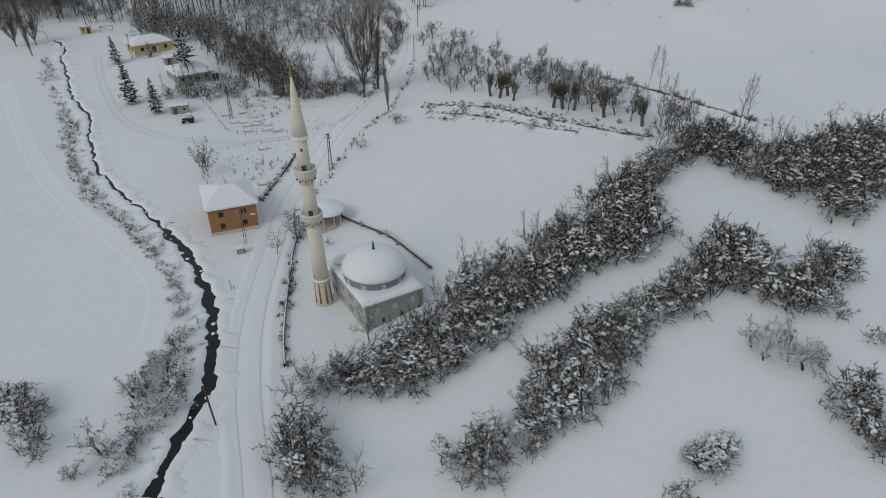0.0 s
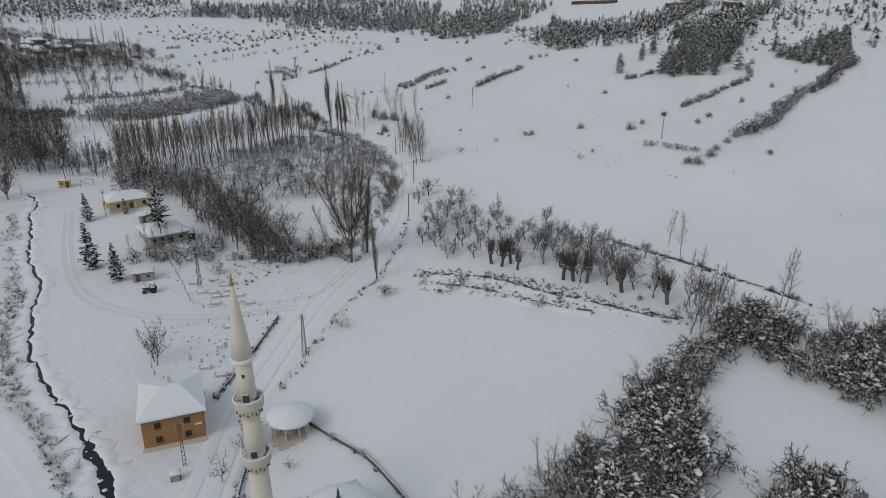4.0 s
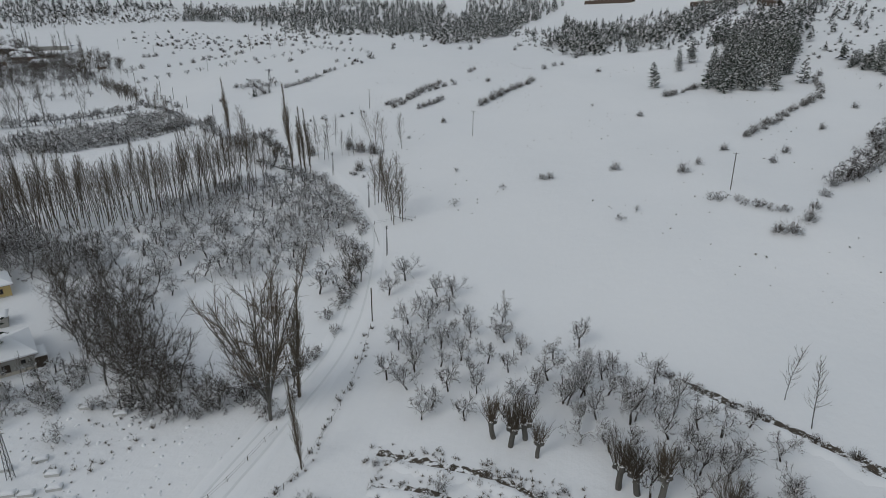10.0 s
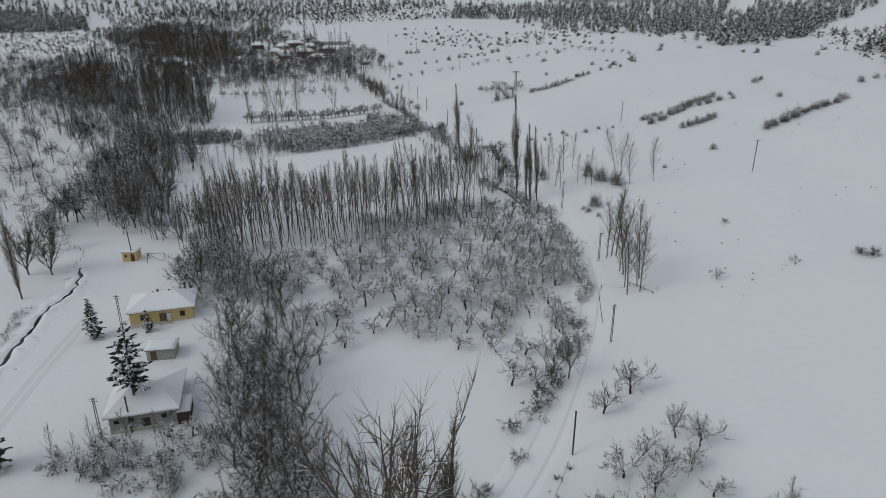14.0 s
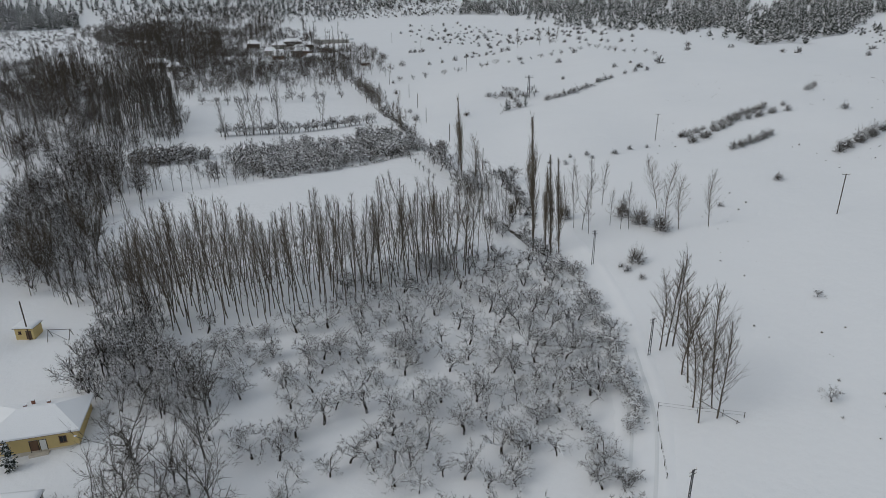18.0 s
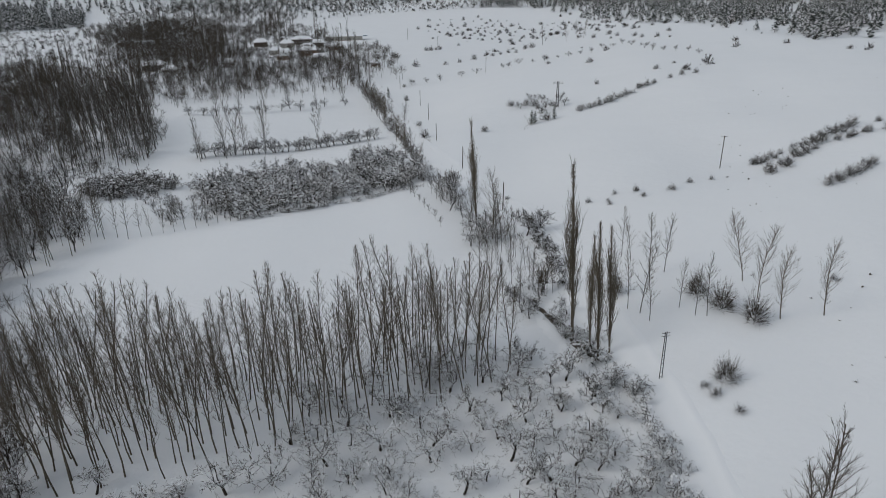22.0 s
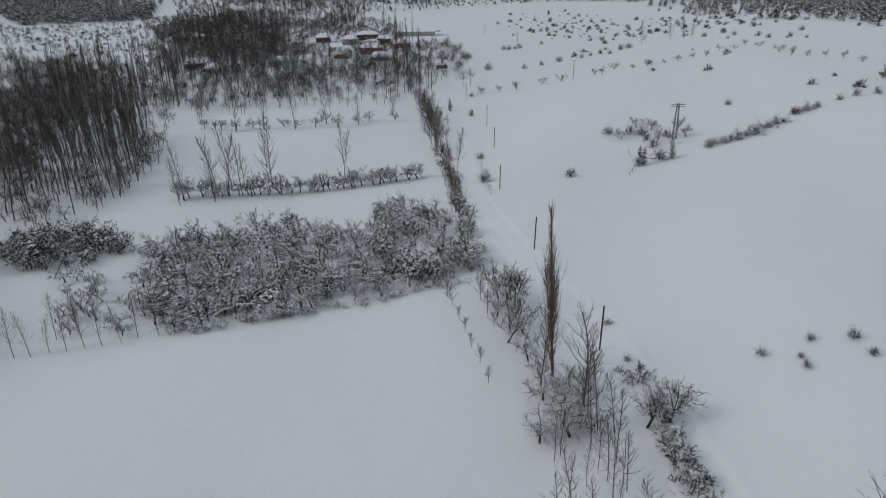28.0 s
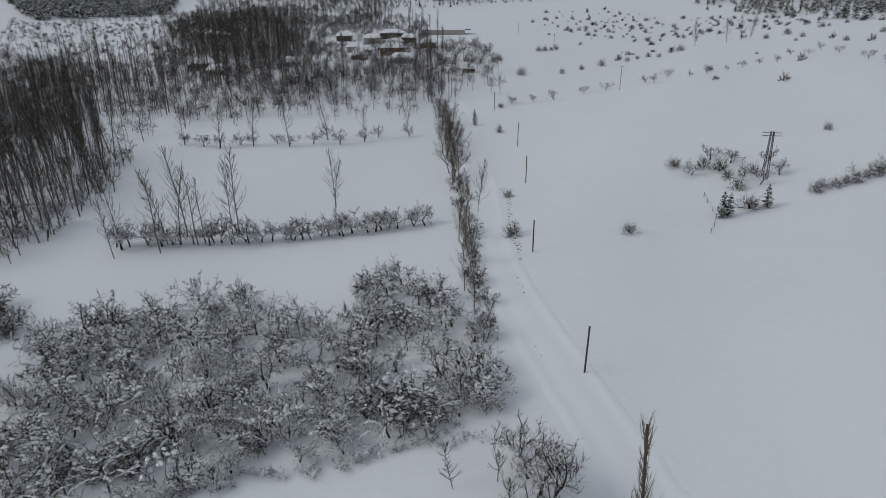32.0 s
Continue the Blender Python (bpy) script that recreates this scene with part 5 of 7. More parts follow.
# orchard and ditch beyond the big field
FRUIT_R.plant(ORCH_R, RNG, (0.8, 1.1), "orchard trees beside the road")
FRUIT_R.plant(fill([(-4, 217), (22, 208), (24, 228), (4, 246), (-12, 244), (-18, 236)], 7.0, RNG), RNG, (0.8, 1.1), "orchard trees beside the road")
POLLARD_K.plant(POLLARD, RNG, (0.8, 1.15), "pollarded willows at the orchard's edge")
SLIM.plant(TALLS, RNG, (0.9, 1.2), "tall slim trees at the ditch end")
FOREST.plant(strew(TALLS[:6], 3.0, RNG, 3.0), RNG, (0.5, 0.75), "dark trees at the ditch end")
FRUIT.plant(BANKTREES, RNG, (0.5, 0.7), "small trees on the ditch bank")
stuff("brush", TUFT, strew(DITCH_A, 0.5, RNG, 1.8) + strew(DITCH_B, 0.3, RNG, 2.6) + strew(DITCH_C, 1.0, RNG, 1.6), RNG, (0.5, 1.3), "dry brown brush along the ditches", "brush")
ORCH_A = fill([(-54.6, 271.8), (-39.3, 270.6), (-24.8, 254), (-5, 247), (2, 241), (15, 229), (13, 220), (-4, 217), (-8, 225), (-25, 228), (-34, 243), (-44, 243)], 5.6, RNG)
ORCH_A = apart(ORCH_A, ORCH_R + POLLARD, 3.8)
FRUIT.plant(ORCH_A[::2], RNG, (0.85, 1.2), "orchard trees beside the road")
FRUIT_R.plant(ORCH_A[1::2], RNG, (0.7, 1.0), "orchard trees beside the road")
DITCHSIDE = [(-41, 220), (-18, 220), (5, 213), (23, 205), (22, 197), (5, 200), (-17, 206), (-39, 210)]
stuff("brush", TUFT, fill(DITCHSIDE, 1.7, RNG, gaps=-0.05), RNG, (0.5, 1.2), "dry brown brush on the ditch banks", "brush")
BUSH.plant(fill(DITCHSIDE, 6.0, RNG, gaps=0.0), RNG, (0.4, 0.8), "bushes on the ditch banks")
BUSH.plant(strew(DITCH_C, 6, RNG, 1.5), RNG, (0.5, 0.9), "bushes along the upper ditch")
FRUIT.plant(GNARL, RNG, (0.75, 0.85), "gnarled trees by the road fence", "gnarled bare old tree beside the road fence")
FOREST.plant([(-52.2, 148.5), (-54.0, 143.0)], RNG, (0.5, 0.62), "trees in the mosque yard", "bare tree overhanging the mosque yard fence")
FOREST.plant([(-27.5, 120.5), (-22.5, 119.5), (-18.0, 122.5), (-16.5, 127.0)], RNG, (0.6, 0.75), "trees below the mosque wall", "bare snow-dusted tree below the mosque wall")
FRUIT.plant(MOSQTREES, RNG, (0.8, 1.0), "trees in the mosque yard", "bare tree overhanging the mosque yard fence")
FOREST.plant([(-86.5, 172.0), (-85.0, 170.8), (-87.3, 174.0)], RNG, (0.55, 0.7), "trees in the graveyard", "dark bare tree inside the graveyard fence")
SLIM.plant([(-25.8, 259.5)], RNG, (0.75, 0.78), "", "tall thin bare sapling alone on the slope")
COLUMN.plant([(-51.9, 216.4)], RNG, (0.52, 0.53), "", "slim columnar poplar at the road bend", tall=(1.0, 1.02))

# wood between the old house and the road
FOREST.plant([p for p in fill(WOOD1, 4.4, RNG) if p[1] < 254 or RNG.random() < 0.5], RNG, (0.85, 1.2), "bare wood behind the old house")
stuff("undergrowth", SHRUB, [p for p in fill(WOOD1, 5.2, RNG) if p[1] < 250], RNG, (0.7, 1.1), "tangled bare undergrowth of the wood", "undergrowth")
WILLOW.plant([(-62.8, 227.3)], RNG, (1.36, 1.38), "big trees at the road bend", tall=(1.38, 1.4))
COLUMN.plant([(-60.5, 234.2)], RNG, (1.5, 1.52), "big trees at the road bend", "brown bushy poplar overgrown with ivy at the road bend", tall=(0.54, 0.55))
BIRCH.plant([(-72.5, 235.0)], RNG, (0.85, 0.9), "big trees at the road bend", lean=8)
FOREST.plant([(-62.8, 236.5), (-64.5, 279.0), (-66.5, 276.0), (-67.9, 280.6)], RNG, (0.8, 1.0), "dark trees along the orchard's road side")
SHRUB.plant([(-64.3, 227.8), (-61.2, 228.3), (-61.3, 233.0), (-62.4, 256.0)], RNG, (0.6, 0.85), "undergrowth of the road bend")
FOREST.plant(strew([(-95, 227), (-86, 226.5), (-78, 228.5), (-73, 232)], 3.0, RNG, 1.5), RNG, (0.5, 0.8), "trees at the wood's foot")
stuff("undergrowth", SHRUB, strew([(-97, 227), (-86, 226), (-77, 228), (-70, 232.5), (-65, 240), (-63, 248)], 1.8, RNG, 1.4), RNG, (0.5, 0.95), "tangled undergrowth along the wood's foot", "undergrowth")
SHRUB.plant(strew([(-63, 229), (-74, 233), (-96, 240)], 3, RNG, 1.5), RNG, (0.6, 0.9), "undergrowth of the wood")
SLIM.plant(COPSE[:8], RNG, (0.55, 0.8), "young trees by the old house")
SLIM.plant(COPSE[8:10], RNG, (0.65, 0.75), "young trees by the shed")
SHRUB_S.plant(COPSE[10:], RNG, (0.95, 1.0), "", "round snowy bush among the graves")
SHRUB.plant(fill([(-124, 214), (-104, 222), (-101, 233), (-108, 238), (-116, 231)], 3.6, RNG), RNG, (0.55, 0.85), "bushes by the old house")
FRUIT.plant(fill([(-132, 224), (-118, 236), (-93, 226), (-101, 219), (-116, 211)], 6.0, RNG), RNG, (0.55, 0.85), "small trees by the old house")
SPRUCE.plant(PINES[:1], RNG, (1.1, 1.12), "conifers by the lane")
SPRUCE.plant(PINES[1:2], RNG, (0.82, 0.84), "conifers by the lane")
SPRUCE.plant(PINES[2:3], RNG, (0.75, 0.78), "conifers by the lane")
PINE.plant(PINES[3:], RNG, (1.0, 1.02), "", "tall pine with bare trunk beside the old house")
SPRUCE.plant([(-150.5, 248.0)], RNG, (0.45, 0.46), "", "young snowy conifer before the yellow house")
SPRUCE.plant([(-47.2, 134.5), (-46.0, 131.0)], RNG, (0.2, 0.28), "small conifers in the mosque yard")

# big trees where the stream comes out of the wood
WILLOW.plant([(-199.8, 250.4), (-211.9, 281.0), (-235.9, 272.1), (-205.6, 247.0), (-216.4, 295.6)], RNG, (0.9, 1.2), "big trees by the stream", "large bare tree by the stream with snowy limbs")
SNOWFOREST.plant([(-239.0, 301.4), (-251.6, 298.5), (-265.5, 303.3), (-225, 262), (-216, 258), (-244, 285)], RNG, (1.0, 1.3), "big trees by the stream")
COLUMN.plant([(-192.7, 239.7)], RNG, (0.8, 0.82), "", "tall brown columnar poplar by the stream", tall=(1.0, 1.02))
SNOWFOREST.plant(fill([(-319.3, 344.7), (-274.5, 338), (-250, 312), (-218, 288), (-219, 268), (-235, 262), (-262, 300)], 9.5, RNG), RNG, (0.9, 1.4), "trees of the stream-side wood")
stuff("stream_wood", FAR_SNOWY, fill([(-319.3, 344.7), (-274.5, 338), (-250, 312), (-218, 288), (-219, 268), (-240, 255), (-290, 290)], 7.5, RNG), RNG, (0.6, 1.1), "snow-dusted trees and scrub of the stream-side wood", "wood")
FOREST.plant([(-200.8, 292.0), (-191.4, 293.7), (-178.8, 286.2), (-198.0, 279.7), (-199.8, 298.2), (-175.4, 291.6)], RNG, (0.75, 1.0), "trees behind the yellow house")
mounds("snow_mounds", fill(BRUSH, 1.7, RNG) + strew(CREEK, 1.8, RNG, 3.0), RNG, (0.18, 0.6), "snow-covered stones and scrub along the stream")

WESTWOOD = [p for p in fill([(-768, 467), (-801, 530), (-446.8, 360.4), (-290, 295), (-250, 262), (-280, 240), (-448.8, 296.5)], 8.0, RNG, 0.5, 0, -0.25, 0.03) if not inside(CLEAR, *p)]
stuff("far_wood", FAR_SNOWY, WESTWOOD, RNG, (0.7, 1.4), "snow-dusted trees on the stream's far side", "wood")
stuff("far_wood", FAR_TREE, WESTWOOD[::4], RNG, (0.6, 1.3), "bare woods on the stream's far side", "wood")

WESTEDGE = [(-657.5, 456), (-654.1, 473.7), (-446.2, 417.3), (-342.2, 364.8), (-305, 340.2), (-300, 312), (-454.3, 351.7)]
stuff("far_wood", FAR_SNOWY, fill(WESTEDGE, 7.0, RNG, gaps=-0.35), RNG, (0.8, 1.5), "snow-dusted wood west of the fields", "wood")
stuff("far_poplar_wood", FAR_POPLAR, fill(WESTEDGE, 9.0, RNG, gaps=0.05, freq=0.03), RNG, (0.7, 1.2), "tall poplars west of the fields", "wood")

# snowy orchard, plantation and hedges
LAD_L = apart(fill([(-174, 287), (-150, 329), (-133, 354), (-113, 351), (-89, 323), (-76, 306), (-71, 294), (-113, 270), (-135, 271)], 5.2, RNG), ORCH_L + ORCH_L2, 3.4)
LAD_L = [p for p in LAD_L if p[0] + 0.62 * (p[1] - 300) > -139 + 0 * p[0]]
FRUIT.plant(LAD_L[::2], RNG, (0.9, 1.25), "snowy orchard trees")
LADEN.plant(LAD_L[1::2], RNG, (0.8, 1.1), "snowy orchard trees")
FRUIT.plant(ORCH_L, RNG, (1.0, 1.35), "snowy orchard trees")
FRUIT.plant(ORCH_L2, RNG, (0.95, 1.3), "snowy orchard trees")
SHRUB_S.plant(fill([(-160, 284), (-150, 300), (-140, 296), (-138, 282), (-150, 272), (-160, 275)], 5, RNG), RNG, (0.6, 0.95), "bushes at the orchard's edge")
FRUIT.plant(fill([(-100, 330), (-118, 345), (-112, 352), (-100, 344), (-88, 328), (-80, 312), (-90, 305), (-104, 312)], 6.2, RNG), RNG, (0.85, 1.15), "snowy orchard trees by the road")
SHRUB_S.plant(strew(HEDGE_L, 2.4, RNG, 1.2), RNG, (0.65, 0.95), "roadside hedge of the orchard")
SHRUB.plant(strew([(-70.8, 297.3), (-67.5, 285), (-66, 272), (-65.5, 262)], 2.6, RNG, 1.0), RNG, (0.6, 0.95), "roadside hedge of the orchard")
FRUIT.plant(strew([(-75, 300), (-72, 288), (-70, 276)], 6, RNG, 2), RNG, (0.8, 1.0), "snowy orchard trees by the road")
POPLAR.plant(fill([(-173, 277), (-163, 285), (-150, 300), (-139, 316), (-130, 333), (-122, 348), (-131, 350.5), (-146, 348), (-156, 328), (-182, 306), (-193, 298)], 3.15, RNG, 0.25), RNG, (0.9, 1.1), "poplar plantation", tall=(0.84, 1.0))
SLIM.plant(fill(WOODL, 7.0, RNG), RNG, (0.8, 1.2), "young wood beside the plantation")
SNOWFOREST.plant(fill(WOODL, 9.0, RNG), RNG, (0.75, 1.15), "snowy trees of the young wood")
stuff("young_wood", FAR_POPLAR, fill(WOODL, 5.0, RNG), RNG, (0.4, 0.65), "young bare wood standing in snow", "wood")
SNOWFOREST.plant(fill([(-176, 277), (-166, 284), (-150, 276), (-137, 276), (-140, 268), (-160, 262)], 4.2, RNG), RNG, (0.7, 1.0), "trees at the plantation's edge")
VALEWOOD = [p for p in fill(VALE, 7.5, RNG, gaps=-0.2, freq=0.03) if not inside(CLEAR, *p)]
stuff("far_wood", FAR_SNOWY, VALEWOOD, RNG, (0.6, 1.25), "snow-dusted bare trees along the valley floor", "wood")
stuff("far_wood", FAR_TREE, VALEWOOD[::3], RNG, (0.6, 1.2), "grey bare woods along the valley floor", "wood")
stuff("brush", TUFT, strew([(-176, 274), (-162, 264), (-150, 262)], 1.2, RNG, 2), RNG, (0.6, 1.3), "dry brush along the bank", "brush")

# road corner with tall poplars
COLUMN.plant([(-120.6, 359.9)], RNG, (1.0, 1.01), "tall poplars at the ditch", tall=(1.0, 1.01), lean=3.6)
COLUMN.plant([(-113.6, 356.0)], RNG, (0.95, 0.96), "tall poplars at the ditch", tall=(1.0, 1.01), lean=3.6)
COLUMN.plant([(-112.2, 357.4)], RNG, (0.9, 0.92), "tall poplars at the ditch", tall=(1.0, 1.01))
COLUMN.plant([(-116.3, 358.2)], RNG, (0.7, 0.72), "tall poplars at the ditch", tall=(1.0, 1.01))
COLUMN.plant([(-166.1, 393.8)], RNG, (0.95, 0.96), "tall poplars at the ditch", tall=(1.0, 1.01), lean=3.6)
SLIM.plant(WETWOOD, RNG, (0.8, 1.2), "young trees on the wet slope")
BIRCH.plant([(-84, 382.1), (-95, 383), (-90, 378), (-99, 388)], RNG, (0.7, 0.9), "young trees on the wet slope")
DOME.plant(WETBUSH[:5], RNG, (0.75, 1.1), "dark bushes on the wet slope")
BUSH.plant(WETBUSH[5:], RNG, (0.6, 1.1), "bushes on the wet slope")
BIRCH.plant(BIRCH_P, RNG, (0.9, 1.15), "roadside clump of trees")
SHRUB.plant(strew(STREAM2, 3.5, RNG, 1.5), RNG, (0.5, 0.8), "bushes along the upper ditch")
FRUIT.plant(strew([(-112, 352), (-118, 357), (-128, 366)], 5, RNG, 2.5), RNG, (0.7, 0.95), "trees along the upper ditch")
FRUIT.plant(POPC[::2], RNG, (0.8, 1.1), "trees in the field corner")
SLIM.plant(POPC_S, RNG, (0.8, 1.0), "slim trees in the field corner")
SLIM.plant(fill([(-150, 370), (-136, 366), (-130, 372), (-152, 388), (-160, 386)], 4.2, RNG), RNG, (0.6, 0.95), "slim trees in the field corner")
FRUIT.plant(fill([(-138, 362), (-130, 360), (-132, 370), (-146, 380)], 5, RNG), RNG, (0.7, 0.95), "trees in the field corner")
POLLARD_K.plant([(-133.5, 371.5)], RNG, (1.0, 1.05), "", "round-headed pollarded willow by the ditch")
SHRUB.plant(strew([(-128, 372), (-140, 386), (-152, 398), (-158, 404)], 2.6, RNG, 1.2), RNG, (0.55, 0.95), "hedge along the upper road")
BIRCH.plant([(-167.2, 392.3), (-158.0, 389.0)], RNG, (0.95, 1.1), "bare trees beside the tall poplar")
FRUIT_R.plant([(-189.8, 407.6), (-187.2, 406.0), (-184.7, 404.8), (-181.5, 403.8), (-177.6, 401.0), (-177.4, 396.9), (-149.1, 396.1), (-150.9, 393.8)], RNG, (0.95, 1.15), "row of small trees along the upper road")
SLIM.plant([(-157.4, 389.6), (-155.8, 389.7), (-153.7, 390.6)], RNG, (0.9, 1.1), "slim trees in the field corner")
FRUIT.plant([(-160, 388), (-162.5, 391.5), (-158, 386.5), (-165, 390), (-168, 393.5), (-161, 394)], RNG, (0.95, 1.25), "trees in the field corner")
BUSH.plant(POPC_B, RNG, (0.5, 0.85), "bushes beside the upper road")
SAPLING.plant(SAPL, RNG, (0.95, 1.4), "row of saplings at the field's edge")

# thicket and tree rows of the upper fields
W4N = fill(W4, 3.3, RNG, gaps=-0.02, freq=0.14)
FRONT = strew(W4[1:6], 2.0, RNG, 0.5)
W4N = [p for p in W4N if RNG.random() < 0.3 or not apart([p], FRONT, 17)]
stuff("thicket", SHRUB, W4N, RNG, (0.55, 1.15), "dense dark thicket with clumps of snow", "thicket")
stuff("undergrowth", SCRUB, strew(W4[1:6], 1.1, RNG, 1.3), RNG, (0.45, 0.8), "dark low undergrowth along the field edge", "undergrowth")
LADEN.plant(fill(W4, 5.4, RNG, gaps=-0.3), RNG, (0.8, 1.25), "snow-bent trees above the field")
SHRUB_S.plant(fill(W4, 9.0, RNG), RNG, (0.9, 1.3), "snow-bent shrubs above the field")
stuff("thicket", FRUIT, fill(W4, 7.0, RNG), RNG, (0.8, 1.35), "bare trees standing in the thicket", "thicket")
stuff("thicket", SHRUB, fill(W4B, 3.6, RNG), RNG, (0.8, 1.3), "leafless thicket at the foot of the wood", "thicket")
FRUIT.plant(fill([(-256, 368.1), (-227.3, 360.3), (-236, 345), (-267.8, 352.7)], 5.5, RNG), RNG, (0.6, 0.95), "small trees at the field's end")
LADEN.plant(fill(W4B, 6.0, RNG), RNG, (0.8, 1.2), "snow-bent trees at the wood's foot")
SLIM.plant(EDGE, RNG, (0.6, 0.9), "thin trees along the field edge")
SLIM.plant(strew([(-240, 338), (-262, 322), (-282, 308)], 3.2, RNG, 1.5), RNG, (0.8, 1.2), "thin trees along the field edge")
FRUIT.plant(strew(ROW1, 2.0, RNG, 1.0), RNG, (0.9, 1.35), "row of trees across the upper field")
SLIM.plant(ROW1T + [(x + 4, y - 3) for x, y in ROW1T], RNG, (1.3, 1.8), "slim trees in the upper field")
FRUIT.plant(ROW2, RNG, (0.9, 1.35), "second row of trees in the upper field")
SLIM.plant(ROW2[::2], RNG, (1.2, 1.7), "second row of trees in the upper field")
FRUIT.plant(strew([(-318.1, 375.9), (-348.1, 405), (-388.5, 424.8)], 6, RNG, 3), RNG, (0.6, 0.9), "small trees at the wood's edge")
stuff("hedge", SHRUB, strew(LINE[:4], 3.0, RNG, 1.8), RNG, (0.45, 0.9), "overgrown bare hedge beside the road", "hedge")
BIRCH.plant(strew(LINE, 6.0, RNG, 2.2), RNG, (0.4, 0.75), "roadside line of trees")
FOREST.plant(strew(LINE[3:], 5.0, RNG, 3.0), RNG, (0.7, 1.0), "roadside line of trees")
TALLWOOD.plant(fill([(-311.1, 353.5), (-310.2, 367), (-321.1, 389.7), (-353.2, 409.3), (-393.7, 423.9), (-411.5, 406.7), (-352.6, 373.9), (-327.7, 351.4)], 6.2, RNG, gaps=-0.25, freq=0.05), RNG, (0.8, 1.15), "tall bare poplar wood")
FOREST.plant(strew([(-309.6, 360.3), (-315.7, 380.5), (-339.9, 400.8), (-375.3, 418.5)], 5, RNG, 4), RNG, (0.6, 0.8), "trees at the poplar wood's edge")
LADEN.plant(fill([(-311.1, 353.5), (-310.2, 367), (-321.1, 389.7), (-353.2, 409.3), (-393.7, 423.9), (-400.3, 413.1), (-352.6, 382.8), (-330.2, 353.6)], 7.5, RNG), RNG, (0.9, 1.4), "snowy trees at the poplar wood's edge")
stuff("far_wood", FAR_SNOWY, fill(W6, 8.0, RNG, gaps=-0.3), RNG, (0.7, 1.2), "snow-dusted trees under the poplars", "wood")
stuff("far_poplar_wood", FAR_POPLAR, fill(W6, 7.0, RNG, gaps=0.18, freq=0.03), RNG, (0.6, 1.25), "tall dark bare poplar wood filling the valley", "wood")
stuff("far_wood", FAR_TREE, fill(W8, 14, RNG, gaps=-0.35), RNG, (0.5, 1.15), "grey bare trees round the village", "wood")
stuff("far_wood", FAR_SNOWY, fill(W8, 9.0, RNG, gaps=-0.35), RNG, (0.6, 1.2), "snow-dusted trees round the village", "wood")
stuff("far_poplar_wood", FAR_POPLAR, fill(W8, 10.0, RNG, gaps=0.25, freq=0.03), RNG, (0.7, 1.4), "clumps of tall poplars round the village", "wood")
WOODW = [(-436.5, 407.9), (-465.3, 529.6), (-700, 685), (-800, 750), (-880, 720), (-644.7, 501.5), (-631.3, 444.8)]
stuff("far_poplar_wood", FAR_POPLAR, [p for p in fill(WOODW, 8.5, RNG, gaps=0.0, freq=0.02) if not inside(CLEAR, *p)], RNG, (0.7, 1.2), "tall dark poplars filling the valley", "wood")
HOMES = [(-641, 738), (-609, 692), (-529, 652), (-551, 704), (-487, 626), (-652, 692), (-564, 643), (-521, 617), (-755, 607), (-726, 607), (-565, 527), (-540, 525), (-530, 569), (-540, 634), (-598, 722), (-668, 704), (-575, 690), (-633, 730), (-745, 610)]
WOODMID = [(-648, 735), (-478, 703), (-362, 591), (-411, 561), (-434, 522)]
stuff("far_wood", FAR_TREE, apart(fill(WOODMID, 9.0, RNG, 0.5, 0, -0.3, 0.03), HOMES, 14), RNG, (0.7, 1.2), "dark bare trees before the village", "wood")
WOODFAR = [(-689, 531), (-1020, 718), (-1037, 826), (-993, 982), (-872, 922), (-756, 779), (-758, 662)]
stuff("far_wood", FAR_TREE, [p for p in fill(WOODFAR, 10.5, RNG, 0.5, 0, -0.25, 0.02) if not inside(CLEAR, *p)], RNG, (0.8, 1.4), "dark bare woods up the valley", "wood")
VILLWOOD = [(-894, 647), (-982, 773), (-921, 865), (-774, 897), (-600, 745), (-430.9, 614.7), (-370.6, 567.9), (-392.4, 547.4), (-421.1, 522.4), (-459.4, 500.7), (-666, 556)]
stuff("far_wood", FAR_TREE, [p for p in apart(fill(VILLWOOD, 17, RNG, 0.5, 0, -0.3, 0.02), HOMES, 14) if not inside(CLEAR, *p)], RNG, (0.6, 1.2), "grey bare trees among the village houses", "wood")
stuff("far_wood", FAR_SNOWY, [p for p in apart(fill(VILLWOOD, 9.0, RNG, 0.5, 0, -0.25, 0.02), HOMES, 13) if not inside(CLEAR, *p)], RNG, (0.7, 1.2), "snow-dusted trees among the village houses", "wood")
stuff("far_poplar_wood", FAR_POPLAR, apart(fill(VILLWOOD, 9, RNG, 0.5, 0, 0.3, 0.02), HOMES, 14), RNG, (0.7, 1.3), "tall poplars above the village", "wood")
BUSH.plant(PATCH[::2], RNG, (1.2, 1.9), "bushes round the pylon")
FRUIT.plant(PATCH[1::2], RNG, (0.8, 1.15), "small trees round the pylon")
SPRUCE.plant(PATCH_C, RNG, (0.45, 0.6), "conifers near the pylon")
BUSH.plant(BELTN, RNG, (0.9, 1.5), "hedge below the upper field")
stuff("hedge_scrub", SCRUB, strew(BELTN[:9], 2.6, RNG, 3.0), RNG, (0.5, 1.2), "snowy scrub along the hedge below the upper field", "scrub")
FRUIT.plant(NROW[:24], RNG, (0.7, 1.0), "row of small trees on the slope")
BUSH.plant(NROW[24:], RNG, (0.9, 1.3), "bushes beside the upper field")
BUSH.plant(NBUSH, RNG, (1.4, 2.4), "scattered bushes on the far slope")
BIRCH.plant(NTALL, RNG, (0.9, 1.2), "tall bare trees on the far slope")

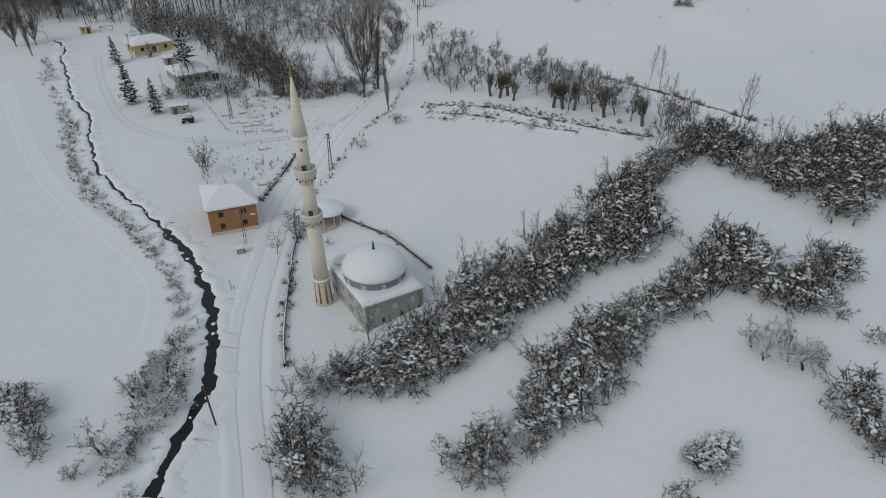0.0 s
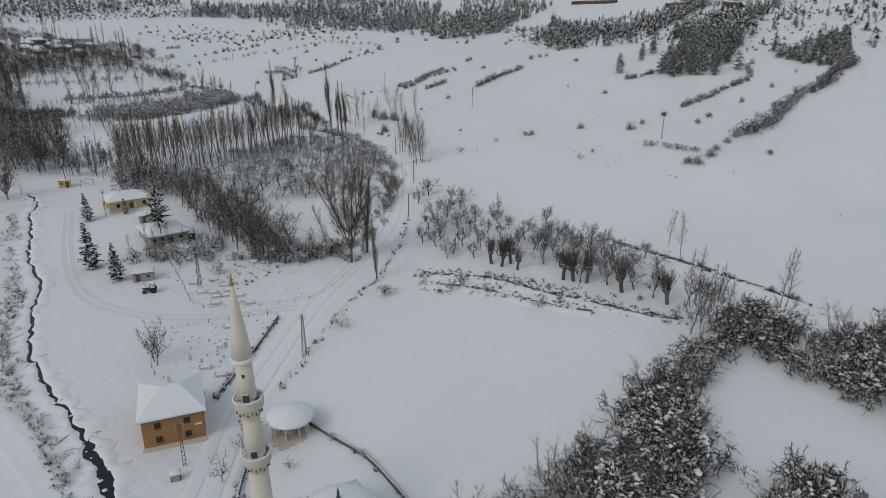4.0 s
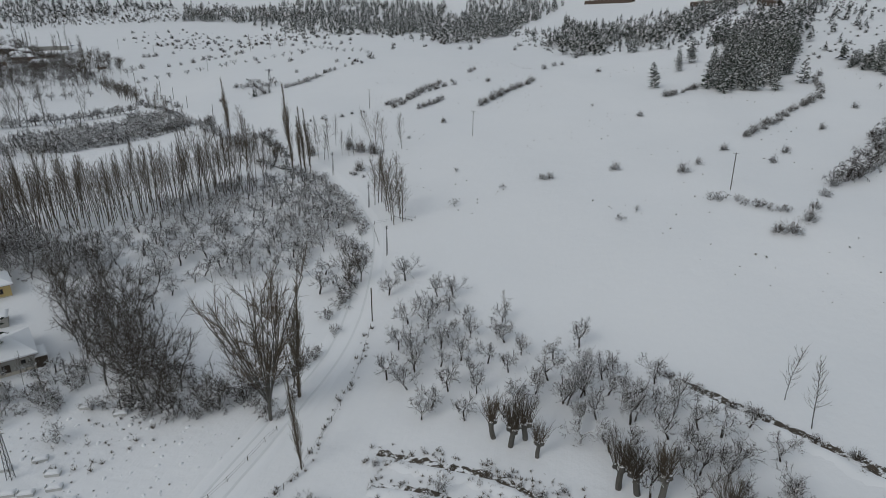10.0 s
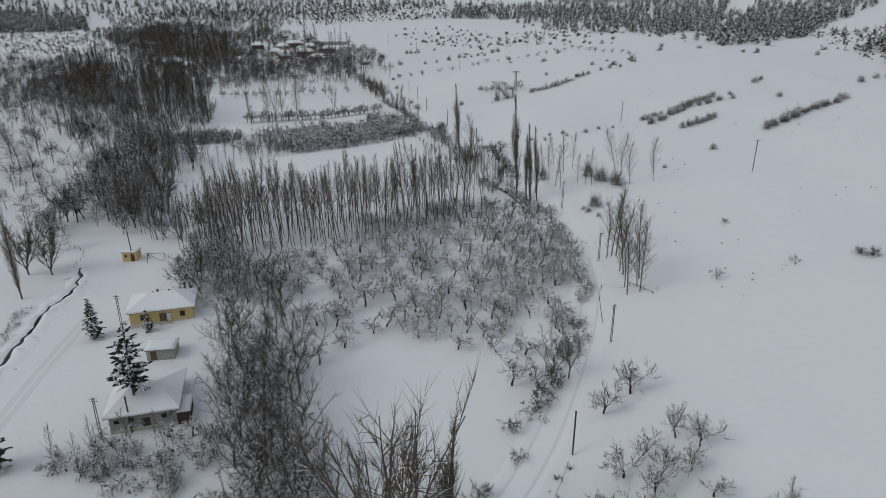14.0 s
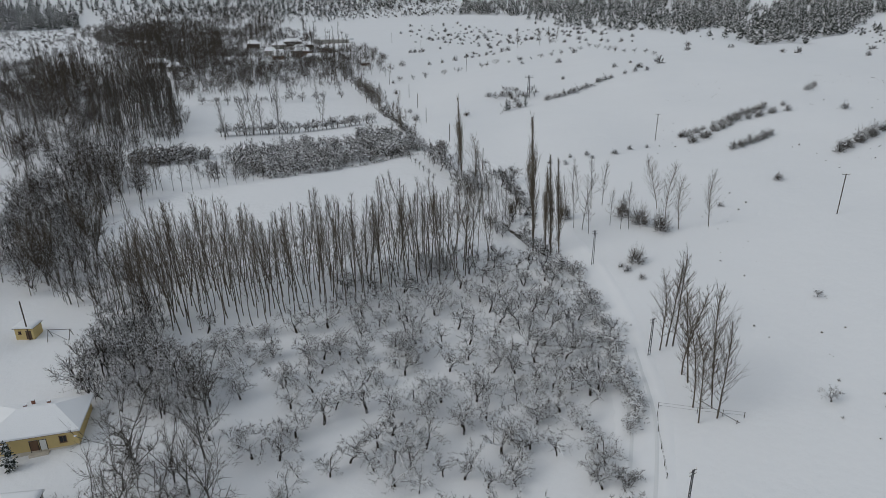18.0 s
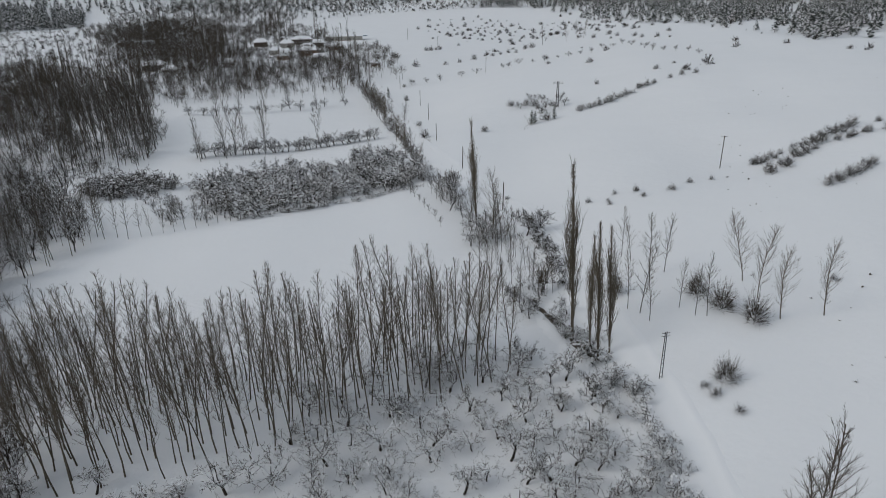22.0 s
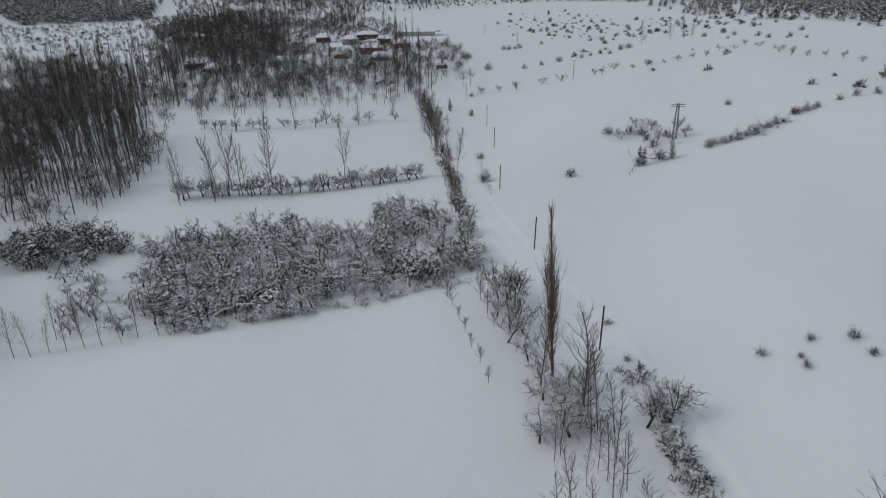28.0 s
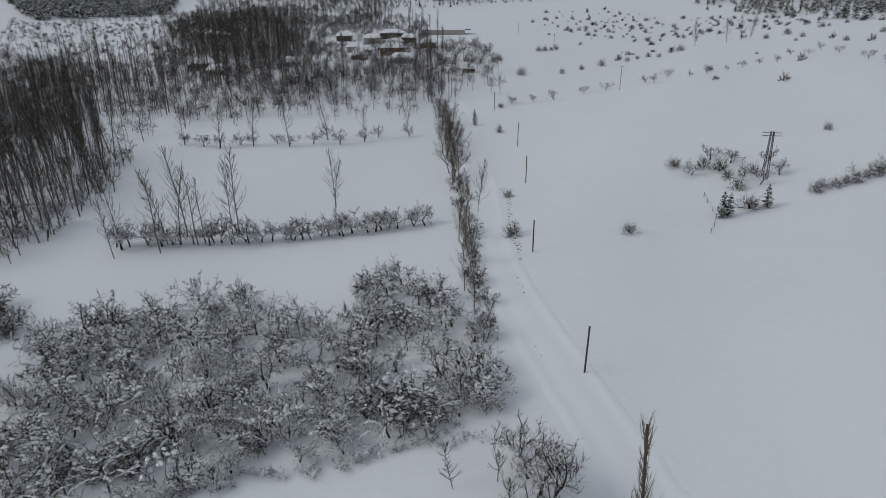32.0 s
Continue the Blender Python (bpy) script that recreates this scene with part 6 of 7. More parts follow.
# hillside
BUSH.plant(HBUSH, RNG, (0.9, 1.7), "scattered hillside bushes")
FRUIT.plant(HTREE, RNG, (0.4, 0.6), "small hillside trees")
BUSH.plant(strew(HB1, 2.2, RNG, 1.5) + strew(HB2, 2.2, RNG, 1.2), RNG, (0.9, 1.8), "hillside hedge")
BUSH.plant(strew(HB3, 2.8, RNG, 1.2), RNG, (0.8, 1.6), "hillside hedge")
stuff("hedge", SHRUB, strew(HB4, 2.0, RNG, 2.4), RNG, (0.75, 1.4), "dark overgrown hedge climbing the hillside", "hedge")
SHRUB.plant(strew(HB5, 2.2, RNG, 1.8), RNG, (0.5, 0.75), "brush patch by the hillside pole")
BUSH.plant(strew(HB6, 2.2, RNG, 1.8), RNG, (0.9, 1.5), "hillside hedge")
BUSH.plant(strew(HB7, 2.4, RNG, 1.2) + strew(HB8, 3, RNG, 1.5), RNG, (0.9, 1.6), "hillside hedge")
HILLPINE.plant(fill(HC1, 6.0, RNG, 0.5, 0.05) + CSING, RNG, (0.7, 1.35), "pines on the near hillside")
HILLPINE.plant(fill(C4, 5.5, RNG), RNG, (0.6, 1.0), "pines on the near hillside")
stuff("far_pine_wood", FAR_PINE, fill(HC1B, 7, RNG, 0.5, 0.05) + fill(HC2, 7.5, RNG, 0.5, 0.1) + fill(HC3, 7.5, RNG, 0.5, 0.1) + fill(C2, 7.5, RNG, 0.6, 0.15, -0.3, 0.04) + fill(C3, 9.5, RNG, 0.6, 0.1, -0.3, 0.03), RNG, (0.5, 1.5), "dark snowy pine wood on the hillside", "pine wood")
stuff("far_pine_wood", FAR_PINE, fill(C5, 13, RNG, 0.5, 0.2, -0.15, 0.02) + fill(C6, 11, RNG, 0.5, 0.1) + fill([(-1250, 1100), (-900, 1400), (-450, 1560), (-100, 1450), (60, 1250), (100, 1500), (-400, 1900), (-1300, 1700)], 24, RNG, 0.5, 0.1, -0.3, 0.01) + fill([(-731, 1204), (-652, 1232), (-549.9, 1242.5), (-452.7, 1164.4), (-360.9, 1136.7), (-248, 930.3), (-256, 1202), (-285, 1362), (-386, 1435), (-602.1, 1423.9), (-802, 1320)], 12, RNG, 0.5, 0.1, -0.4, 0.02) + fill([(-1100, 520), (-1042, 585), (-1065, 724), (-1020, 802), (-940, 923), (-820, 1330), (-1150, 1250), (-1450, 900), (-1450, 500)], 15, RNG, 0.5, 0.2), RNG, (0.9, 1.7), "dark snowy pine wood on the far slope", "pine wood")
HILL = [(-40.7, 647.6), (25.5, 577.2), (91.5, 508), (136.2, 490.4), (301.6, 611.3), (263.9, 852.4), (51.7, 922.9), (-120, 900)]
stuff("hill_brush", FAR_BUSH, fill(HILL, 7.5, RNG, 0.5, 0.1, -0.1, 0.02), RNG, (0.3, 1.0), "scrubby brush on the snowy hillside", "brush")
stuff("far_pine_wood", FAR_PINE, fill(HILL, 12, RNG, 0.5, 0.35, -0.05), RNG, (0.5, 1.1), "scattered dark pines on the snowy hillside", "pine wood")
FARVALE = [(-1120, 835), (-1085, 1013), (-977, 1206), (-793, 1357), (-538.5, 1383.5), (-503.1, 1265.4), (-700, 1230), (-830, 1080), (-900, 899), (-980, 740)]
stuff("far_wood", FAR_TREE, fill(FARVALE, 14, RNG, 0.5, 0.1, -0.12, 0.012), RNG, (0.6, 1.3), "bare woods and hedges at the valley's far end", "wood")
stuff("far_pine_wood", FAR_PINE, fill(FARVALE, 18, RNG, 0.5, 0.1, 0.05, 0.01), RNG, (0.6, 1.2), "dark pines at the valley's far end", "pine wood")
stuff("hill_weeds", WEED, fill([(-59, 325.9), (-0.6, 288.1), (60, 260), (120, 300), (145.5, 467.1), (30.9, 531.7), (-83.7, 598.2), (-148.8, 547.8), (-122.9, 449.7)], 6.5, RNG, 0.6, 0.2, 0.1, 0.03), RNG, (0.5, 1.6), "dead weeds poking through the hillside snow", "weeds")
stuff("far_wood", FAR_SNOWY, fill(CLEAR, 9, RNG, 0.5, 0, -0.1, 0.03), RNG, (0.5, 1.0), "scattered trees in a snowy clearing", "wood")
stuff("far_brush", FAR_BUSH, fill(CLEAR, 13, RNG, 0.5, 0.2, -0.1, 0.04), RNG, (0.7, 1.4), "bushes in a snowy clearing", "brush")
stuff("far_pine_wood", FAR_PINE, fill(C6, 13, RNG), RNG, (1.3, 2.1), "tall snowy pines at the clearing's edge", "pine wood")
UPLAND = [(-330.4, 640.6), (-193.1, 574.5), (-120.9, 607.9), (-60, 760), (-244.1, 1015.5), (-620, 1100), (-640, 950), (-450, 800)]
stuff("upland_bushes", FAR_BUSH, fill(UPLAND, 32, RNG, 0.6, 0.3, 0.0, 0.015) + fill([(-930, 1002), (-841, 1072), (-735, 1200), (-832, 1342), (-949, 1253), (-1012, 1089)], 14, RNG) + fill([(-576, 898), (-418, 812), (-319.6, 879.5), (-383.9, 1044.6), (-681, 1125), (-725, 1043)], 20, RNG, 0.5, 0.2), RNG, (0.5, 2.2), "scattered bushes on the far fields", "bush")
WESTFIELD = [(-454.1, 329.4), (-595.1, 426.9), (-800, 480), (-900, 420), (-748.8, 242.7), (-514.6, 236.3), (-330, 270)]
stuff("west_bushes", FAR_TREE, fill(WESTFIELD, 20, RNG, 0.5, 0.3), RNG, (0.4, 0.9), "bare trees and bushes across the valley", "wood")


# ---- mosque and minaret ----
def snow_cap(x0, x1, y0, y1, z0, z1, rng, cells=10):
    """A slab of settled snow with soft uneven top and rounded rim."""
    bm = bmesh.new()
    nx = ny = cells
    grid = []
    for j in range(ny + 1):
        row = []
        for i in range(nx + 1):
            e = min(min(i, nx - i), min(j, ny - j))
            z = z1 + (rng.uniform(-0.04, 0.04) if e else -0.55 * (z1 - z0))
            row.append(bm.verts.new((x0 + (x1 - x0) * i / nx, y0 + (y1 - y0) * j / ny, z)))
        grid.append(row)
    for j in range(ny):
        for i in range(nx):
            bm.faces.new((grid[j][i], grid[j][i + 1], grid[j + 1][i + 1], grid[j + 1][i])).smooth = True
    rim = grid[0] + [r[-1] for r in grid[1:]] + grid[-1][-2::-1] + [r[0] for r in grid[-2:0:-1]]
    low = [bm.verts.new((v.co.x, v.co.y, z0)) for v in rim]
    for i in range(len(rim)):
        j = (i + 1) % len(rim)
        bm.faces.new((rim[i], low[i], low[j], rim[j]))
    bm.faces.new(low)
    return bm


def window(parent, x, y, z, w, h, facing, glass=GLASSD, trim=WHITE, sill=True):
    """A window set in a wall; facing: the wall's outward axis, '-x', '+x', '-y' or '+y'."""
    s = -1 if facing[0] == "-" else 1

    def put(a0, a1, d0, d1, z0, z1):
        d0, d1 = sorted((s * d0, s * d1))
        return slab(x + a0, x + a1, y + d0, y + d1, z0, z1) if facing[1] == "y" else slab(x + d0, x + d1, y + a0, y + a1, z0, z1)

    pane = part("pane", put(-w / 2, w / 2, -0.02, 0.012, z, z + h), glass, None)
    fr = new("window")
    fr.parent = parent
    pane.parent = fr
    for a0, a1, z0, z1 in ((-w / 2 - 0.07, -w / 2 + 0.03, z - 0.05, z + h + 0.06), (w / 2 - 0.03, w / 2 + 0.07, z - 0.05, z + h + 0.06), (-w / 2 + 0.03, w / 2 - 0.03, z + h - 0.03, z + h + 0.06), (-w / 2 + 0.03, w / 2 - 0.03, z - 0.05, z + 0.03), (-0.025, 0.025, z + 0.03, z + h - 0.03)):
        part("frame", put(a0, a1, -0.02, 0.05, z0, z1), trim, fr)
    if sill:
        part("sill", put(-w / 2 - 0.12, w / 2 + 0.12, -0.02, 0.13, z - 0.12, z - 0.05), trim, fr)
    return fr


def door(parent, x, y, w, h, facing, leaf=WOODB):
    s = -1 if facing[0] == "-" else 1

    def put(a0, a1, d0, d1, z0, z1):
        d0, d1 = sorted((s * d0, s * d1))
        return slab(x + a0, x + a1, y + d0, y + d1, z0, z1) if facing[1] == "y" else slab(x + d0, x + d1, y + a0, y + a1, z0, z1)

    d = part("door", put(-w / 2, w / 2, -0.02, 0.03, 0.02, h), leaf, parent)
    for a0, a1, z0, z1 in ((-w / 2 - 0.1, -w / 2, 0, h + 0.1), (w / 2, w / 2 + 0.1, 0, h + 0.1), (-w / 2, w / 2, h, h + 0.1)):
        part("frame", put(a0, a1, -0.02, 0.06, z0, z1), WOODD, d)
    part("handle", put(w / 2 - 0.16, w / 2 - 0.1, 0.03, 0.09, 0.98, 1.06), STEEL, d)
    return d


ZM = -10.6
mosque = thing("mosque", -29.7, 131.75, 43, "grey plastered village mosque with snow-covered dome and roof", "mosque", z=ZM)
body = bmesh.new()
for b in ((-5.45, 5.45, -7.6, -7.2), (-5.45, 5.45, 7.2, 7.6), (-5.45, -5.05, -7.2, 7.2), (5.05, 5.45, -7.2, 7.2)):
    block(body, *b, -0.6, 5.6)
part("wall", body, PLASTER, mosque)
part("plinth", slab(-5.56, 5.56, -7.71, 7.71, -0.6, 0.55), STONE, mosque)
part("cornice", slab(-5.75, 5.75, -7.9, 7.9, 5.6, 5.78), STONE, mosque)
part("roof_snow", snow_cap(-5.8, 5.8, -7.95, 7.95, 5.78, 6.12, RNG), SNOW, mosque, "thick snow lying on the flat roof")
for y in (-6.0, -4.9, -2.2, -1.1, 1.7, 2.8, 5.2, 6.2):
    for z in (1.1, 3.5):
        window(mosque, -5.45, y, z, 0.45, 1.0, "-x", trim=PLASTER, sill=False)
for x in (-3.4, 0.0, 3.4):
    panel = bmesh.new()
    for k in range(4):
        block(panel, x - 0.36 + 0.24 * k - 0.04, x - 0.36 + 0.24 * k + 0.04, -7.68, -7.58, 3.4, 4.6)
        block(panel, x - 0.44, x + 0.44, -7.69, -7.58, 3.44 + 0.36 * k, 3.52 + 0.36 * k)
    part("lattice_panel", panel, WHITE, mosque, "white lattice ornament on the plain wall")
    window(mosque, x + 1.2, -7.6, 1.2, 0.6, 1.1, "-y", trim=PLASTER, sill=False)
for y in (-5.0, -2.0, 2.0, 5.0):
    window(mosque, 5.45, y, 1.8, 0.7, 1.3, "+x")
drum = part("drum", lathe([(5.45, 5.8), (5.45, 7.5), (5.62, 7.5), (5.62, 7.66), (5.2, 7.66)], 20, False), LEAD, mosque, "blue-grey painted drum below the dome")
for i in range(20):
    a = 2 * math.pi * (i + 0.5) / 20
    if i % 2:
        continue
    lattice = bmesh.new()
    for k in range(4):
        block(lattice, -0.36 + 0.24 * k - 0.03, -0.36 + 0.24 * k + 0.03, -0.03, 0.03, 6.1, 7.05)
        block(lattice, -0.42, 0.42, -0.035, 0.035, 6.13 + 0.28 * k, 6.19 + 0.28 * k)
    part("lattice_panel", lattice, WHITE, drum, "white lattice window panel", Matrix.Rotation(a - math.pi / 2, 4, "Z") @ Matrix.Translation((0, 5.43, 0)))
dome = [(5.7 * math.cos(w) ** 1.08, 7.55 + 3.5 * math.sin(w)) for w in np.linspace(0, math.pi / 2 - 0.04, 14)]
part("dome", lathe([(5.0, 7.55)] + dome, 40), SNOW, mosque, "smooth dome under thick snow")
part("finial", lathe([(0.12, 10.9), (0.3, 11.2), (0.1, 11.5), (0.24, 11.75), (0.08, 12.0), (0.18, 12.2), (0.03, 12.6), (0.02, 13.0)], 10), STEEL, mosque, "dark metal finial")
part("small_dome", lathe([(1.45, 5.9), (1.5, 6.5)] + [(1.55 * math.cos(w), 6.5 + 1.0 * math.sin(w)) for w in np.linspace(0, 1.5, 8)], 20), SNOW, mosque, "small snow-covered dome", Matrix.Translation((-3.6, 6.2, 0)))
part("roof_vent", slab(0.9, 1.7, -3.1, -2.95, 10.02, 10.14), STEEL, mosque)
porch = part("porch", slab(-5.0, 5.0, 7.6, 10.2, -0.6, 3.3), PLASTER, mosque, "low porch block at the mosque entrance")
part("porch_snow", snow_cap(-5.2, 5.2, 7.62, 10.4, 3.32, 3.7, RNG, 6), SNOW, porch)

minaret = thing("minaret", -38.7, 129.5, 10, "tall pale stone minaret with two balconies", "minaret", z=-10.7)
minaret.matrix_basis = pose(-38.7, 129.5, -10.7, 0.4, -1.7, 0)
foot = part("foot", lathe([(1.62, 0), (1.62, 0.4), (1.5, 0.6), (1.38, 5.2)], 16, False), STONE, minaret, "cream stone foot of the minaret")
for i in range(8):
    a = 2 * math.pi * i / 8
    st = bmesh.new()
    v = [st.verts.new(p) for p in ((-0.2, 1.53, 0.62), (0.2, 1.53, 0.62), (0.07, 1.39, 5.0), (-0.07, 1.39, 5.0), (-0.2, 1.40, 0.62), (0.2, 1.40, 0.62), (0.07, 1.28, 5.0), (-0.07, 1.28, 5.0))]
    for f in ((0, 1, 2, 3), (5, 4, 7, 6), (4, 0, 3, 7), (1, 5, 6, 2), (3, 2, 6, 7), (4, 5, 1, 0)):
        st.faces.new([v[k] for k in f])
    part("stripe", st, BRICKRED, foot, "red-brown painted stripe", Matrix.Rotation(a, 4, "Z"))
part("ring", lathe([(1.36, 5.2), (1.52, 5.3), (1.52, 5.5), (1.36, 5.6)], 20, False), SNOW, minaret)
part("shaft", lathe([(1.34, 5.6), (1.2, 15.9)], 20), STONE_W, minaret)
part("upper_shaft", lathe([(1.18, 18.4), (1.06, 23.9)], 20), STONE_W, minaret)
part("top_shaft", lathe([(1.04, 26.4), (0.98, 31.2)], 20), STONE_W, minaret)


def balcony(z):
    b = part("balcony", lathe([(1.2, z - 1.5), (1.32, z - 1.1), (1.3, z - 1.0), (1.5, z - 0.6), (1.48, z - 0.5), (1.74, z - 0.1), (1.78, z), (1.78, z + 0.18)], 24, False), STONE, minaret, "corbelled stone balcony")
    rail = lathe([(1.78, z + 0.18), (1.82, z + 1.0), (1.7, z + 1.0), (1.66, z + 0.2)], 24, False)
    part("parapet", rail, STONE, b, "cream carved parapet")
    part("rail_snow", lathe([(1.84, z + 1.0), (1.84, z + 1.1), (1.68, z + 1.12), (1.66, z + 1.0)], 24), SNOW, b)
    for i in range(18):
        part("corbel", slab(-0.055, 0.055, 1.32, 1.58, z - 0.95 + 0.25 * (i % 2), z - 0.6 + 0.25 * (i % 2)), WOODB, b, "", Matrix.Rotation(2 * math.pi * i / 18, 4, "Z"))
    part("balcony_door", slab(-0.36, 0.36, -1.22, -1.02, z + 0.1, z + 1.95), WOODD, b, "dark narrow door opening", Matrix.Rotation(radians(20), 4, "Z"))


balcony(17.4)
balcony(25.4)
part("collar", lathe([(0.98, 31.2), (1.3, 31.5), (1.32, 31.8), (1.2, 31.9)], 20, False), SNOW, minaret, "moulded collar with snow")
part("spire", lathe([(1.2, 31.9), (0.95, 34.5), (0.5, 38.5), (0.14, 40.9)], 20), STONE_W, minaret, "slender pale conical spire")
part("finial", lathe([(0.14, 40.9), (0.3, 41.15), (0.1, 41.4), (0.22, 41.6), (0.07, 41.85), (0.14, 42.0), (0.02, 42.5)], 10), BRASS, minaret, "gilded finial")
part("slit", slab(-0.14, 0.14, -1.08, -0.98, 29.6, 30.1), WOODD, minaret, "", Matrix.Rotation(radians(20), 4, "Z"))

fount = thing("ablution_fountain", -48.7, 157.0, 30, "roofed ablution fountain with a snow-covered canopy", "fountain")
part("floor", slab(-3.4, 3.4, -3.4, 3.4, -0.3, 0.25), STONE, fount)
for i in range(8):
    a = 2 * math.pi * i / 8 + 0.39
    part("post", slab(-0.13, 0.13, -0.13, 0.13, 0.25, 3.0), STONE, fount, "", Matrix.Translation((3.0 * math.cos(a), 3.0 * math.sin(a), 0)))
part("basin", lathe([(1.3, 0.25), (1.3, 1.0), (1.0, 1.15), (0.4, 1.9), (0.2, 2.0)], 12, False), PLASTER, fount)
part("eave", lathe([(3.9, 3.0), (4.1, 3.05), (4.1, 3.2), (3.7, 3.25)], 8, False), WOODB, fount)
part("roof_snow", lathe([(4.15, 3.2), (4.15, 3.5), (3.6, 3.85), (1.6, 4.6), (0.3, 4.85)], 24), SNOW, fount, "thick snow on the canopy roof")
for i in range(3):
    part("step", slab(-2.6, 2.6, -3.85 - 0.42 * i, -3.43 - 0.42 * i, -0.3, 0.18 - 0.13 * i), STONE, fount)
for i in range(5):
    a = 1.2 * i + 0.5
    part("stool", slab(-0.22, 0.22, -0.22, 0.22, 0.25, 0.65), PLASTER, fount, "", pose(2.0 * math.cos(a), 2.0 * math.sin(a), 0, 0, 0, 70 * i))
for i, (x, y) in enumerate(((-38.6, 141.0), (-36.4, 142.4), (-34.0, 143.6), (-31.6, 144.4), (-41.2, 139.4))):
    lamp = thing("yard_post", x, y, 30 * i, "short dark post standing in the mosque yard", "post", "mosque yard posts")
    part("stem", lathe([(0.06, -0.2), (0.06, 1.1)], 6), STEEL, lamp)
    part("cap", lathe([(0.16, 1.1), (0.18, 1.25), (0.05, 1.38)], 8), STEEL, lamp)


OLDSTONE = mat("dark_field_stone", (0.13, 0.125, 0.115), 0.95, 0.35, 1.6, 10, 0.5, 0.05, cap=(0.75, 0.95))


def low_wall(path, name, label, h=0.9, w=0.35):
    ribbon(name, path, [(-w / 2, -0.2), (-w / 2, h), (w / 2, h), (w / 2, -0.2)], OLDSTONE, label, "wall", RNG, 0, step=3)
    ribbon("wall_snow", path, [(-w / 2 + 0.06, h - 0.02), (-w / 2 + 0.1, h + 0.06), (0, h + 0.12), (w / 2 - 0.1, h + 0.06), (w / 2 - 0.06, h - 0.02)], SNOW, "snow lying along the wall top", "snow", RNG, 0, step=3)


low_wall(WALL_E, "yard_wall", "low grey mosque yard wall with snow on top", 0.65, 0.28)
low_wall(WALL_W, "yard_wall", "low roadside mosque yard wall half buried in snow", 0.7)


def fence(path, step, label, h=1.2, post=WOODD, rails=2, r=0.05):
    """Posts with wires or rails between them, one thing."""
    C = curve(path, step)
    x0, y0 = C[0]
    f = thing("fence", x0, y0, 0, label, "fence")
    z0 = height1(x0, y0)
    tops = []
    for i, (x, y) in enumerate(C):
        q = Vector((x - x0, y - y0, height1(x, y) - z0))
        lean = Vector((RNG.normal(0, 0.05), RNG.normal(0, 0.05), 1)) * h * RNG.uniform(0.85, 1.1)
        part("post", bar(bmesh.new(), q - Vector((0, 0, 0.3)), q + lean, r * RNG.uniform(0.8, 1.3), 5), post, f)
        tops.append((q, lean))
    for k in range(rails):
        for (a, la), (b, lb) in zip(tops, tops[1:]):
            t = 0.45 + 0.45 * k
            part("wire", bar(bmesh.new(), a + la * t, b + lb * t, 0.016, 3), STEEL, f)


stone_edge = CEM1 + [CEM1[0]]
fence(stone_edge, 3.2, "wire fence on posts round the graveyard", 1.3)
low_wall(CEM1[:3], "graveyard_wall", "low graveyard wall along the road under snow", 0.6, 0.3)
fence(FENCE_R, 3.6, "leaning wooden roadside fence posts with wire", 1.25)
fence(CEM2[:4], 2.6, "old wire fence beside the upper graves", 1.2)
fence(CEM2[3:], 3.4, "wooden fence posts along the lane edge", 1.1)
fence([(-198.0, 415.5), (-205, 482), (-208, 490), (-216, 500)][1:], 4.0, "short fence below the pylon patch", 1.2)
fence([(-66, 298), (-72, 312), (-66.3, 312.5), (-60, 314)], 3.0, "broken roadside fence posts with rails", 1.2)
fence([(-199.5, 256), (-206, 262), (-214, 262)], 2.2, "wooden paddock fence by the stream", 1.2)
stuff("brush", TUFT, strew(CEM1[:3], 1.1, RNG, 0.9) + strew(WALL_W, 0.9, RNG, 1.0) + strew(WALL_E, 2.2, RNG, 0.6) + strew(FENCE_R, 1.3, RNG, 1.0) + fill([(-96, 208), (-84, 210), (-80, 222), (-98, 226)], 3.4, RNG), RNG, (0.5, 1.6), "dry brush along walls and among graves", "brush")
stuff("yard_weeds", WEED, fill([(-118, 204), (-92, 196), (-70, 205), (-64, 222), (-80, 226), (-104, 222)], 2.6, RNG, 0.5, 0.1, 0.0, 0.12) + fill(CEM1, 2.4, RNG, 0.5, 0.2), RNG, (0.5, 1.3), "dead weeds poking through the graveyard snow", "weeds")
mounds("yard_mounds", fill([(-118, 204), (-92, 196), (-70, 205), (-64, 222), (-80, 226), (-104, 222)], 3.2, RNG, 0.5, 0.2) + fill(CEM1, 3.4, RNG, 0.5, 0.2), RNG, (0.2, 0.55), "humps of snow over graves and stones")
BUSH.plant(SHRUBW, RNG, (0.35, 0.6), "small bushes along the graveyard wall")
BUSH.plant(strew(WALL_W, 5, RNG, 0.8), RNG, (0.4, 0.7), "small bushes along the yard wall")
FRUIT.plant([(-33.5, 151.5), (-40.5, 155.2)], RNG, (0.35, 0.45), "small trees along the yard wall")
FRUIT.plant([(-44.8, 148.0)], RNG, (0.42, 0.45), "", "small bare tree in the mosque yard")


def gravestone(x, y, s):
    g = thing("gravestone", x, y, RNG.uniform(-25, 25) + 30, "upright weathered gravestone standing in deep snow", "gravestone", "gravestones in the graveyard")
    part("slab", slab(-0.25 * s, 0.25 * s, -0.07, 0.07, -0.3, 1.0 * s), MARBLE, g)
    part("cap", slab(-0.29 * s, 0.29 * s, -0.1, 0.1, 1.0 * s, 1.1 * s), SNOW, g)


